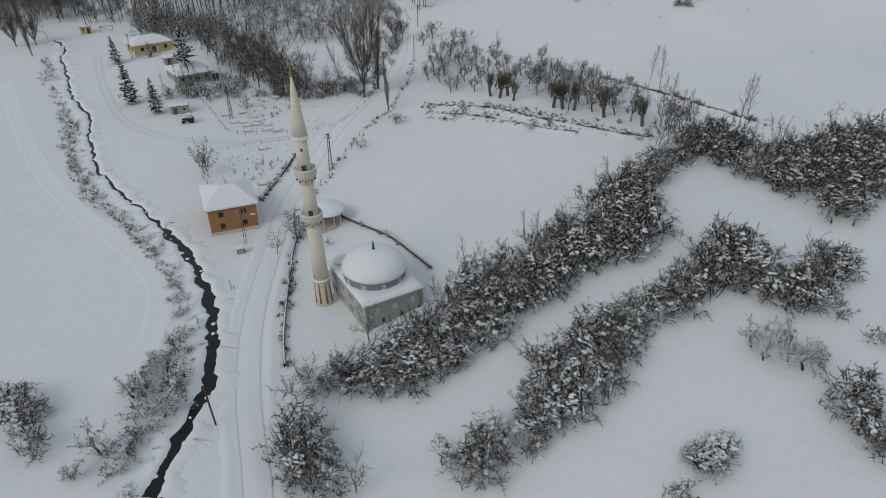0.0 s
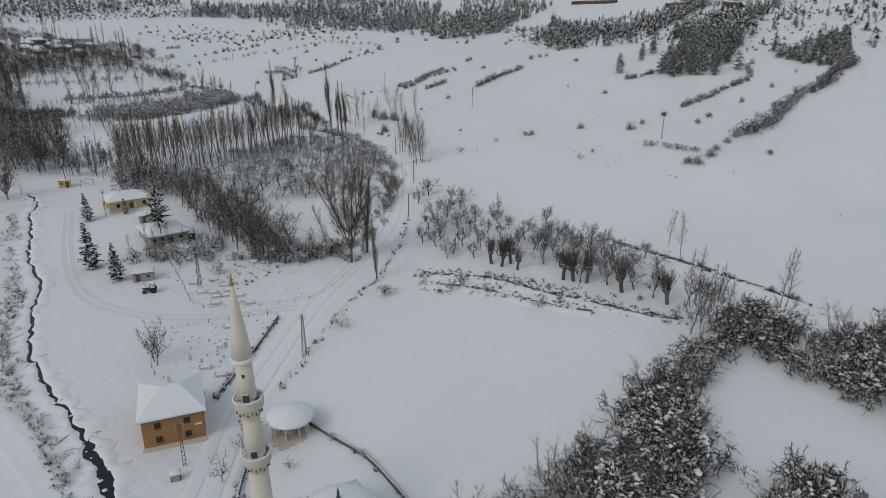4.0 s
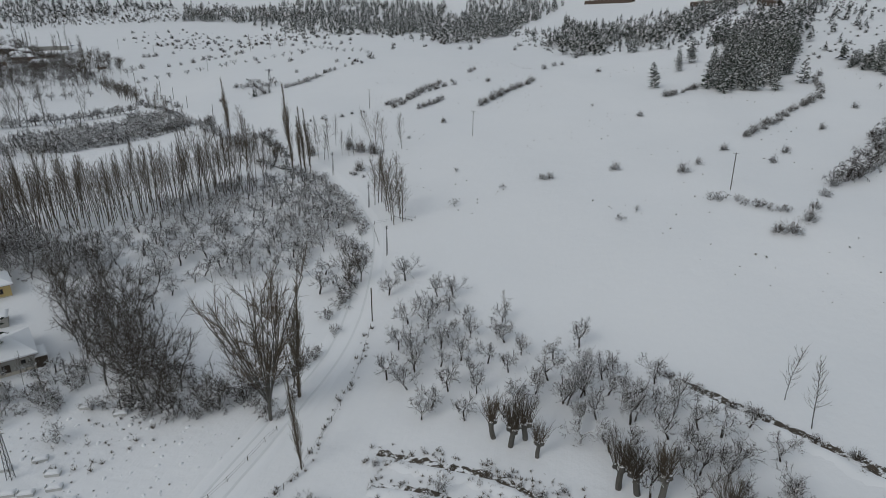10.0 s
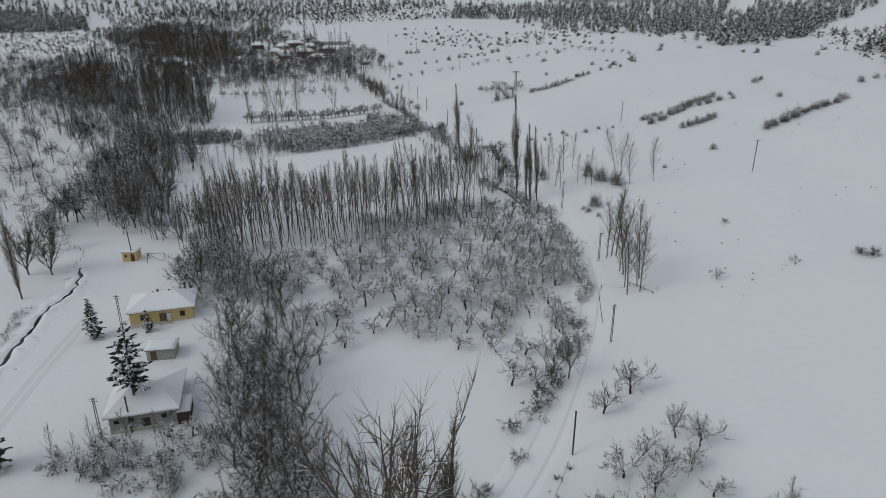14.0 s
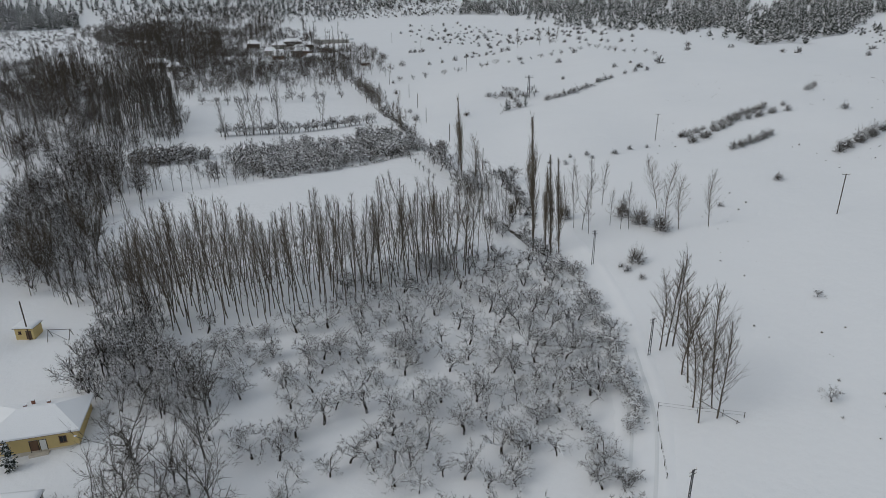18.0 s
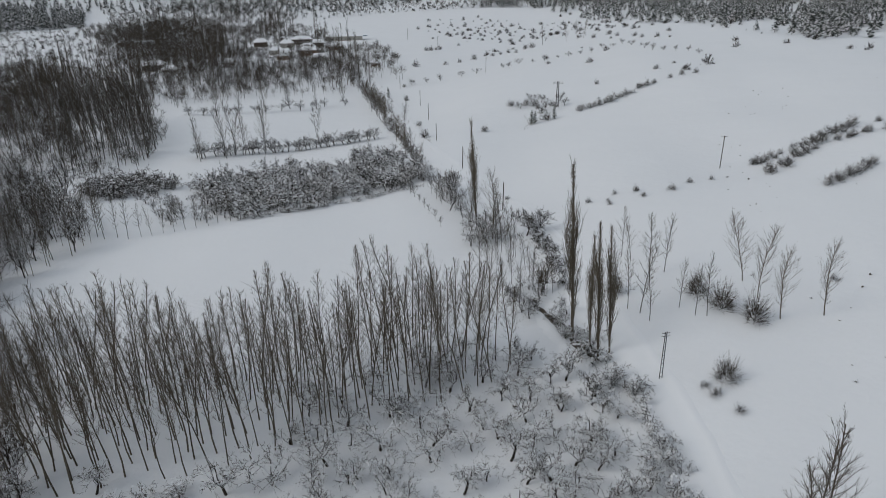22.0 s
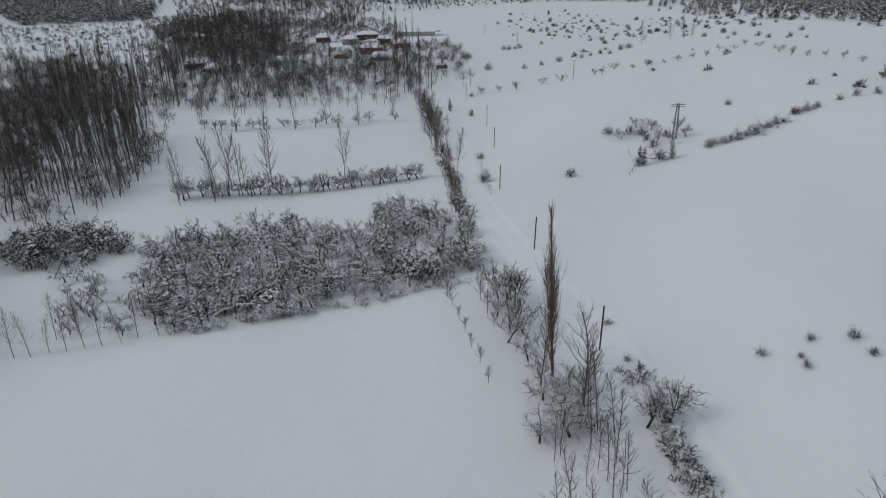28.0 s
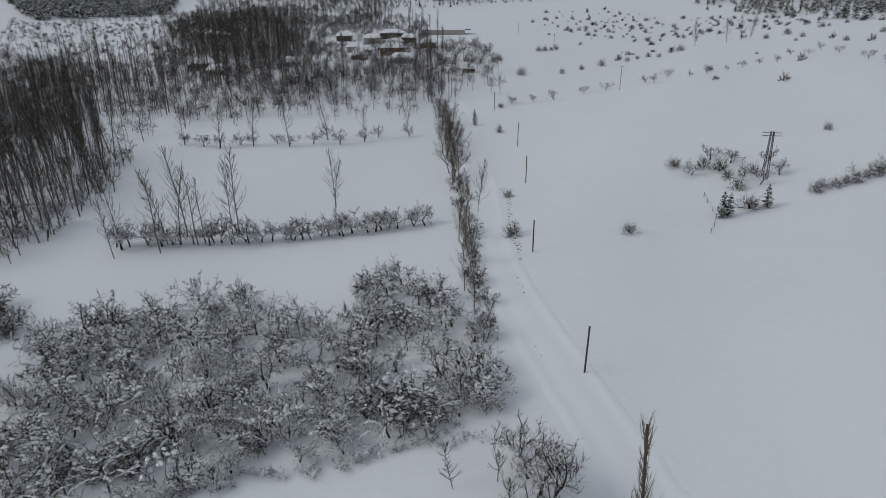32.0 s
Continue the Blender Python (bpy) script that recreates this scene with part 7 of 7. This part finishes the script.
def grave(x, y, rz, group):
    g = thing("grave", x, y, rz, "stone-edged grave covered with a slab of snow", "grave", group)
    k = bmesh.new()
    for b in ((-1.1, 1.1, -0.55, -0.42), (-1.1, 1.1, 0.42, 0.55), (-1.1, -0.97, -0.42, 0.42), (0.97, 1.1, -0.42, 0.42)):
        block(k, *b, -0.3, 0.5)
    part("kerb", k, MARBLE, g)
    part("snow", snow_cap(-1.15, 1.15, -0.6, 0.6, 0.5, 0.82, RNG, 5), SNOW, g)
    part("headstone", slab(-1.28, -1.13, -0.35, 0.35, -0.3, 1.0), MARBLE, g)


for i, (x, y) in enumerate(GRAVES1):
    if i in (6, 7, 8):
        grave(x, y, 25, "graves in the graveyard")
    else:
        gravestone(x, y, RNG.uniform(0.8, 1.3))
for x, y in GRAVES2:
    grave(x, y, 28 + RNG.uniform(-8, 8), "graves on the upper plot")
for x, y in fill([(-82, 176), (-74, 186), (-70, 182), (-71, 172)], 3.6, RNG):
    gravestone(x, y, RNG.uniform(0.6, 1.0))


# ---- houses ----
def hip_roof(w, d, z, rise, over, ridge, thick=0.28):
    """A hipped roof with a ridge along x (ridge: its length) as one thick skin."""
    bm = bmesh.new()
    a, b, r = w / 2 + over, d / 2 + over, ridge / 2
    lo = [bm.verts.new(p) for p in ((-a, -b, z), (a, -b, z), (a, b, z), (-a, b, z))]
    hi = [bm.verts.new(p) for p in ((-a, -b, z + thick), (a, -b, z + thick), (a, b, z + thick), (-a, b, z + thick))]
    k = [bm.verts.new((-r, 0, z + thick + rise)), bm.verts.new((r, 0, z + thick + rise))]
    bm.faces.new(lo[::-1])
    for i in range(4):
        bm.faces.new((lo[i], lo[(i + 1) % 4], hi[(i + 1) % 4], hi[i]))
    for f in ((hi[0], hi[1], k[1], k[0]), (hi[2], hi[3], k[0], k[1]), (hi[1], hi[2], k[1]), (hi[3], hi[0], k[0])):
        bm.faces.new(f)
    return bm


def house(name, x, y, rz, w, d, h, wall, label, rise, ridge, over=0.5, plinth=STONE, z=None, group=""):
    hs = thing(name, x, y, rz, label, "house", group, z)
    b = bmesh.new()
    t = 0.3
    for q in ((-w / 2, w / 2, -d / 2, -d / 2 + t), (-w / 2, w / 2, d / 2 - t, d / 2), (-w / 2, -w / 2 + t, -d / 2 + t, d / 2 - t), (w / 2 - t, w / 2, -d / 2 + t, d / 2 - t)):
        block(b, *q, -1.0, h)
    part("wall", b, wall, hs)
    part("plinth", slab(-w / 2 - 0.06, w / 2 + 0.06, -d / 2 - 0.06, d / 2 + 0.06, -1.0, 0.25), plinth, hs)
    rf = part("roof", hip_roof(w, d, h, rise, over, ridge, 0.16), ROOFTILE, hs)
    part("roof_snow", hip_roof(w, d, h + 0.1, rise + 0.1, over + 0.06, ridge, 0.34), SNOW, rf, "thick smooth snow on the roof")
    return hs


oh = house("village_house", -70.1, 154.6, 35, 9.8, 12.0, 5.5, ORANGE, "two-storey orange plastered house with snowy hipped roof", 2.1, 3.0)
for x in (-2.4, 2.2):
    for z in (1.0, 3.7):
        window(oh, x, -6.0, z, 0.95, 1.05, "-y", trim=WOODB)
for y in (-3.5, 0.5, 4.0):
    for z in (1.0, 3.7):
        window(oh, 4.9, y, z, 0.9, 1.05, "+x", trim=WOODB)
part("sign_board", slab(3.4, 4.5, -6.05, -6.0, 2.9, 3.25), WHITE, oh, "small pale signboard")
part("chimney", slab(-0.3, 0.3, 1.7, 2.3, 6.6, 8.3), STONE, oh)
part("kerb", slab(-5.2, 5.2, -7.0, -6.06, -0.5, 0.14), STONE, oh)

yh = house("village_house", -154.9, 254.7, 52, 13.2, 9.4, 3.0, YELLOW, "long yellow plastered house with snow-covered roof", 2.0, 5.5, 0.55)
for x in (-3.9, 4.4):
    window(yh, x, -4.7, 1.1, 0.95, 1.1, "-y", trim=WOODB)
for y in (-2.2, 1.8):
    window(yh, -6.6, y, 1.1, 0.9, 1.1, "-x", trim=WOODB)
door(yh, 0.2, -4.7, 1.1, 2.1, "-y")
door(yh, 1.5, -4.7, 0.9, 2.1, "-y", WHITE)
part("step", slab(-0.6, 2.2, -5.7, -4.77, -0.6, 0.02), STONE, yh)
for x, y in ((-2.0, 1.4), (1.4, 1.7), (-1.2, 2.6)):
    ch = part("chimney", slab(x - 0.22, x + 0.22, y - 0.22, y + 0.22, 3.9, 5.3), BRICKRED, yh)
    part("cap", slab(x - 0.3, x + 0.3, y - 0.3, y + 0.3, 5.3, 5.42), SNOW, ch)

old = house("old_house", -126.2, 233.2, 51, 10.8, 12.5, 3.0, OLDWALL, "old lime-washed stone house under deep roof snow", 1.9, 4.0, 0.7)
for x in (-4.2, -1.9, 3.4):
    window(old, x, -6.25, 1.4, 0.7, 0.8, "-y", trim=WOODD)
door(old, 0.4, -6.25, 1.2, 1.9, "-y", WOODD)
part("lean_to", slab(5.4, 7.6, -6.2, -1.0, -0.8, 2.0), WOODD, old, "dark plank lean-to")
part("lean_to_snow", snow_cap(5.42, 7.8, -6.4, -0.8, 2.02, 2.4, RNG, 5), SNOW, old)
for x, y in ((-1.5, 2.6), (0.8, -1.6)):
    ch = part("chimney", slab(x - 0.3, x + 0.3, y - 0.3, y + 0.3, 3.8, 5.4), OLDWALL, old)
    part("cap", snow_cap(x - 0.36, x + 0.36, y - 0.36, y + 0.36, 5.4, 5.6, RNG, 3), SNOW, ch)


def shed(name, x, y, rz, w, d, h, wall, label, tilt=0.25, gap=None):
    s = thing(name, x, y, rz, label, "shed")
    b = bmesh.new()
    for q in ((-w / 2, w / 2, -d / 2, -d / 2 + 0.2), (-w / 2, w / 2, d / 2 - 0.2, d / 2), (-w / 2, -w / 2 + 0.2, -d / 2 + 0.2, d / 2 - 0.2), (w / 2 - 0.2, w / 2, -d / 2 + 0.2, d / 2 - 0.2)):
        block(b, *q, -0.8, h)
    part("wall", b, wall, s)
    part("roof", slab(-w / 2 - 0.25, w / 2 + 0.25, -d / 2 - 0.3, d / 2 + 0.25, h, h + 0.12), WOODD, s)
    part("roof_snow", snow_cap(-w / 2 - 0.28, w / 2 + 0.28, -d / 2 - 0.33, d / 2 + 0.28, h + 0.12, h + 0.5, RNG, 7), SNOW, s, "thick snow on the flat roof")
    door(s, gap or -w / 4, -d / 2, 0.9, min(1.85, h - 0.2), "-y")
    return s


sh = shed("shed", -114.0, 206.7, 35, 5.2, 3.2, 2.3, OLDWALL, "small whitewashed shed with a snow-covered flat roof")
window(sh, 1.2, -1.6, 1.1, 0.5, 0.5, "-y", trim=WOODD)
shed("outbuilding", -139.6, 244.6, 45, 5.4, 4.2, 2.2, OLDWALL, "low whitewashed outbuilding between the two houses")
hut = shed("hut", -191.5, 268.0, 38, 3.8, 3.2, 2.5, YELLOW, "small yellow hut with a brown door", gap=0.9)
window(hut, -0.9, -1.6, 1.2, 0.5, 0.6, "-y", trim=WOODB)
kiosk = thing("meter_box", -61.4, 141.8, 35, "small metal cabinet beside the road under snow", "cabinet")
part("body", slab(-0.75, 0.75, -0.55, 0.55, -0.3, 1.15), STEEL, kiosk)
part("door", slab(-0.6, 0.6, -0.59, -0.55, 0.05, 1.05), OLDWALL, kiosk)
part("snow", snow_cap(-0.82, 0.82, -0.62, 0.62, 1.15, 1.6, RNG, 5), SNOW, kiosk)
sp = thing("sign_post", -56.9, 129.4, 0, "thin leaning post in the snow beside the stream", "post")
part("stem", bar(bmesh.new(), (0, 0, -0.3), (-0.25, 0.1, 2.2), 0.05, 6), STEEL, sp)
part("stub", bar(bmesh.new(), (0.4, 0.2, -0.3), (0.3, 0.25, 0.9), 0.05, 6), STEEL, sp)

# tractor by the shed
tr = thing("tractor", -107.4, 200.4, -60, "dark farm tractor parked in the snow", "tractor")
part("hood", slab(-0.38, 0.38, -1.9, -0.2, 0.85, 1.45), TRACTOR, tr)
part("chassis", slab(-0.3, 0.3, -1.8, 1.1, 0.5, 0.85), STEEL, tr)
cab = part("cab", slab(-0.75, 0.75, -0.15, 1.1, 0.9, 1.5), TRACTOR, tr)
part("cab_roof", slab(-0.8, 0.8, -0.25, 1.2, 2.35, 2.45), TRACTOR, cab)
part("roof_snow", snow_cap(-0.82, 0.82, -0.27, 1.22, 2.45, 2.72, RNG, 4), SNOW, cab)
part("hood_snow", snow_cap(-0.4, 0.4, -1.92, -0.2, 1.45, 1.62, RNG, 4), SNOW, tr)
for x in (-0.72, 0.72):
    for y in (-0.12, 1.07):
        part("pillar", slab(x - 0.04, x + 0.04, y - 0.04, y + 0.04, 1.5, 2.35), TRACTOR, cab)
for x, y, r, wd in ((-0.85, 0.6, 0.8, 0.45), (0.85, 0.6, 0.8, 0.45), (-0.7, -1.5, 0.5, 0.3), (0.7, -1.5, 0.5, 0.3)):
    m = pose(x, y, r - 0.02, 0, 90, 0)
    wh = part("wheel", lathe([(r * 0.6, -wd / 2), (r, -wd / 2 + 0.06), (r, wd / 2 - 0.06), (r * 0.6, wd / 2)], 18, False), RUBBER, tr, "black tyre", m)
    part("rim", lathe([(r * 0.55, -wd / 2 - 0.02), (r * 0.3, wd / 2 + 0.02)], 12, False), STEEL, wh)
part("exhaust", bar(bmesh.new(), (0.28, -1.1, 1.45), (0.28, -1.1, 2.3), 0.04, 6), STEEL, tr)

# old swing frame by the hut
sw = thing("swing_frame", -184.6, 271.2, 40, "rickety wooden play frame half buried in snow", "frame")
for x in (-2.2, 2.2):
    for s in (-1, 1):
        part("leg", bar(bmesh.new(), (x, s * 1.2, -0.3), (x, 0, 2.1), 0.07, 5), WOODD, sw)
part("beam", bar(bmesh.new(), (-2.6, 0, 2.1), (2.6, 0, 2.1), 0.07, 5), WOODD, sw)
part("brace", bar(bmesh.new(), (-2.2, 0, 1.9), (1.8, -1.1, 0.2), 0.06, 5), WOODD, sw)


# ---- power lines ----
def lattice_mast(x, y, h, rz, label, arm=0.9, w0=0.42, w1=0.16, panels=9, group="lattice power masts"):
    mst = thing("power_mast", x, y, rz, label, "power mast", group)
    legs = bmesh.new()
    br = bmesh.new()
    at = lambda z, sx, sy: ((w0 + (w1 - w0) * z / h) * sx, (w0 + (w1 - w0) * z / h) * sy, z)
    cs = ((1, 1), (-1, 1), (-1, -1), (1, -1))
    for sx, sy in cs:
        part("leg", bar(bmesh.new(), at(-0.4, sx, sy), at(h, sx, sy), 0.05 + 0.05 * (arm > 2), 4), STEEL, mst)
    legs.free()
    for i in range(panels):
        z0, z1 = h * i / panels, h * (i + 1) / panels
        for (ax, ay), (bx, by) in zip(cs, cs[1:] + cs[:1]):
            bar(br, at(z0, ax, ay), at(z1, bx, by), 0.028, 3)
            bar(br, at(z1, ax, ay), at(z1, bx, by), 0.022, 3)
    part("bracing", br, STEEL, mst)
    for k in (0.3, 1.0):
        arm_ob = part("crossarm", bar(bmesh.new(), (-arm, 0, h - k), (arm, 0, h - k), 0.05 + 0.04 * (arm > 2), 4), STEEL, mst)
        for s in (-0.9, -0.45, 0.45, 0.9):
            part("insulator", bar(bmesh.new(), (s * arm, 0, h - k), (s * arm, 0, h - k + 0.3), 0.07, 6), WHITE, arm_ob)
    return mst


def ladder_mast(x, y, h, rz, label, wide=0.24):
    mst = thing("power_mast", x, y, rz, label, "power mast", "ladder power masts")
    for s in (-1, 1):
        part("rail", bar(bmesh.new(), (s * wide, 0, -0.4), (s * wide * 0.55, 0, h), 0.07, 4), STEEL, mst)
    n = int(h / 0.75)
    for i in range(n):
        z = h * (i + 0.5) / n
        k = wide * (1 - 0.45 * z / h)
        part("rung", bar(bmesh.new(), (-k, 0, z), (k, 0, z), 0.035, 4), STEEL, mst)
    for k in (0.25, 0.8):
        arm_ob = part("crossarm", bar(bmesh.new(), (-0.7, 0, h - k), (0.7, 0, h - k), 0.05, 4), STEEL, mst)
        for s in (-0.6, 0.6):
            part("insulator", bar(bmesh.new(), (s, 0, h - k), (s, 0, h - k + 0.25), 0.06, 6), WHITE, arm_ob)


def wood_pole(x, y, h, lean=(0, 0), arm=0.0, r=0.13, label="dark wooden power pole standing in the snow", group="wooden power poles"):
    p = thing("power_pole", x, y, 20, label, "power pole", group)
    part("pole", bar(bmesh.new(), (0, 0, -0.5), (lean[0], lean[1], h), r, 7), WOODD, p)
    if arm:
        a = part("crossarm", bar(bmesh.new(), (lean[0] - arm, lean[1], h - 0.15), (lean[0] + arm, lean[1], h - 0.15), 0.06, 4), STEEL, p)
        for s in (-1, 0, 1):
            part("insulator", bar(bmesh.new(), (lean[0] + s * arm * 0.95, lean[1], h - 0.15), (lean[0] + s * arm * 0.95, lean[1], h + 0.2), 0.07, 6), WHITE, a)


lattice_mast(-56.8, 181.1, 9.5, 10, "slim steel lattice power mast beside the road")
lattice_mast(-97.4, 206.6, 9.6, 10, "slim steel lattice power mast among the graves")
lattice_mast(-210.1, 517.4, 11.0, 40, "steel lattice pylon with wide arms above bushes", 2.2, 0.6, 0.3, 8, "lattice pylons")
for x, y, h, rz in ((-62, 145.1, 8.0, 35), (-155.6, 244.8, 9.0, 40), (-125, 223.5, 8.3, 40), (-61.7, 291.9, 8.2, 70), (-78.3, 325.4, 7.6, 60), (-102, 354.2, 8.5, 50)):
    ladder_mast(x, y, h, rz, "narrow steel ladder-type power mast in the snow")
wood_pole(-42.8, 98.4, 7.4, (-0.5, 0.3), label="leaning dark pole by the stream with a wire")
wood_pole(-55.4, 261, 8.0)
wood_pole(-165.2, 404.8, 7.9, (0.1, 0.1))
wood_pole(-193.7, 424.8, 7.2, (0.15, 0.1))
wood_pole(-225, 450.6, 6.6)
wood_pole(-259.7, 488.3, 7.5, (0, 0))
wood_pole(-293.3, 522.6, 8.0)
wood_pole(-347.6, 567.8, 8.0)
wood_pole(-189.6, 267.2, 8.7, (-0.9, 0.5), label="leaning pole against the yellow hut")
wood_pole(-122.4, 227.5, 7.2, (-0.3, 0.2), label="old pole leaning at the old house wall")
for x, y, h in ((-123.9, 458.5, 9.6), (-58.9, 400.8, 10.0), (28.2, 329.5, 10.5), (-321, 623.8, 10.5), (-470, 760, 11.0), (-575.3, 837.5, 11.5)):
    wood_pole(x, y, h, (0.1, 0.1), 0.9, 0.12, "power pole with a crossarm on the slope", "slope power poles")


# ---- village ----
def cottage(x, y, rz, w, d, h, wall, label, rise=3.0):
    hs = house("village_house", x, y, rz, w, d, h * 0.85, wall, label, rise, w * 0.55, 0.7, group="houses of the village")
    for k in (-0.28, 0.05, 0.33):
        window(hs, k * w, -d / 2, 1.0, 0.9, 1.0, "-y", trim=WOODB, sill=False)
        if h > 4:
            window(hs, k * w, -d / 2, 3.0, 0.9, 1.0, "-y", trim=WOODB, sill=False)
    part("chimney", slab(-0.3, 0.3, -0.3, 0.3, h + 0.8, h + rise + 1.3), OLDWALL, hs)


OLDV, BRN = "old plastered village house with a snowy roof", "brown timber village house with a snowy roof"
for i, (x, y, w, d, h, rz) in enumerate(((-641, 738, 21, 14, 6.2, 44), (-609, 692, 13, 11, 5.6, 60), (-529, 652, 18, 12, 6.0, 50), (-551, 704, 12, 10, 4.2, 40), (-487, 626, 14, 8, 3.4, 54), (-652, 692, 13, 10, 5.2, 58), (-564, 643, 11, 9, 4.6, 48), (-521, 617, 10, 8, 4.0, 66), (-755, 607, 24, 10, 3.8, 70), (-726, 607, 25, 10, 3.8, 64), (-565, 527, 18, 11, 4.6, 72), (-540, 525, 11, 8, 3.6, 60), (-530, 569, 7, 6, 3.0, 56), (-424, 626, 7, 5, 2.6, 46), (-540, 634, 11, 9, 4.6, 58), (-598, 722, 13, 10, 4.8, 50), (-668, 704, 12, 9, 5.0, 40), (-575, 690, 13, 9, 4.4, 62))):
    cottage(x, y, rz, w, d, h, (WOODD, OLDWALL, WOODB, WOODB, OLDWALL)[i % 5], (BRN, OLDV, BRN, BRN, OLDV)[i % 5])
barn = house("long_barn", -640, 800, 44, 42, 12, 4.4, OLDWALL, "long low farm building with a snow-covered roof", 3.4, 36, 0.6, BRICKRED, group="houses of the village")
part("blue_roof", slab(21.9, 27, -6.5, 6.5, 4.6, 5.0), BLUE, barn, "blue sheet roof extension")
for k in range(8):
    window(barn, -18 + 5.0 * k, -6.0, 1.2, 1.2, 0.9, "-y", sill=False)
lw = thing("field_rail", -64.0, 313.6, -20, "thin fallen rail lying across fence posts", "rail")
part("rail", bar(bmesh.new(), (-3, 0, 0.7), (4, 0, 0.6), 0.06, 5), WOODD, lw)
for x in (-2.6, 0.4, 3.6):
    part("post", bar(bmesh.new(), (x, 0, -0.3), (x, 0, 0.85), 0.06, 5), WOODD, lw)
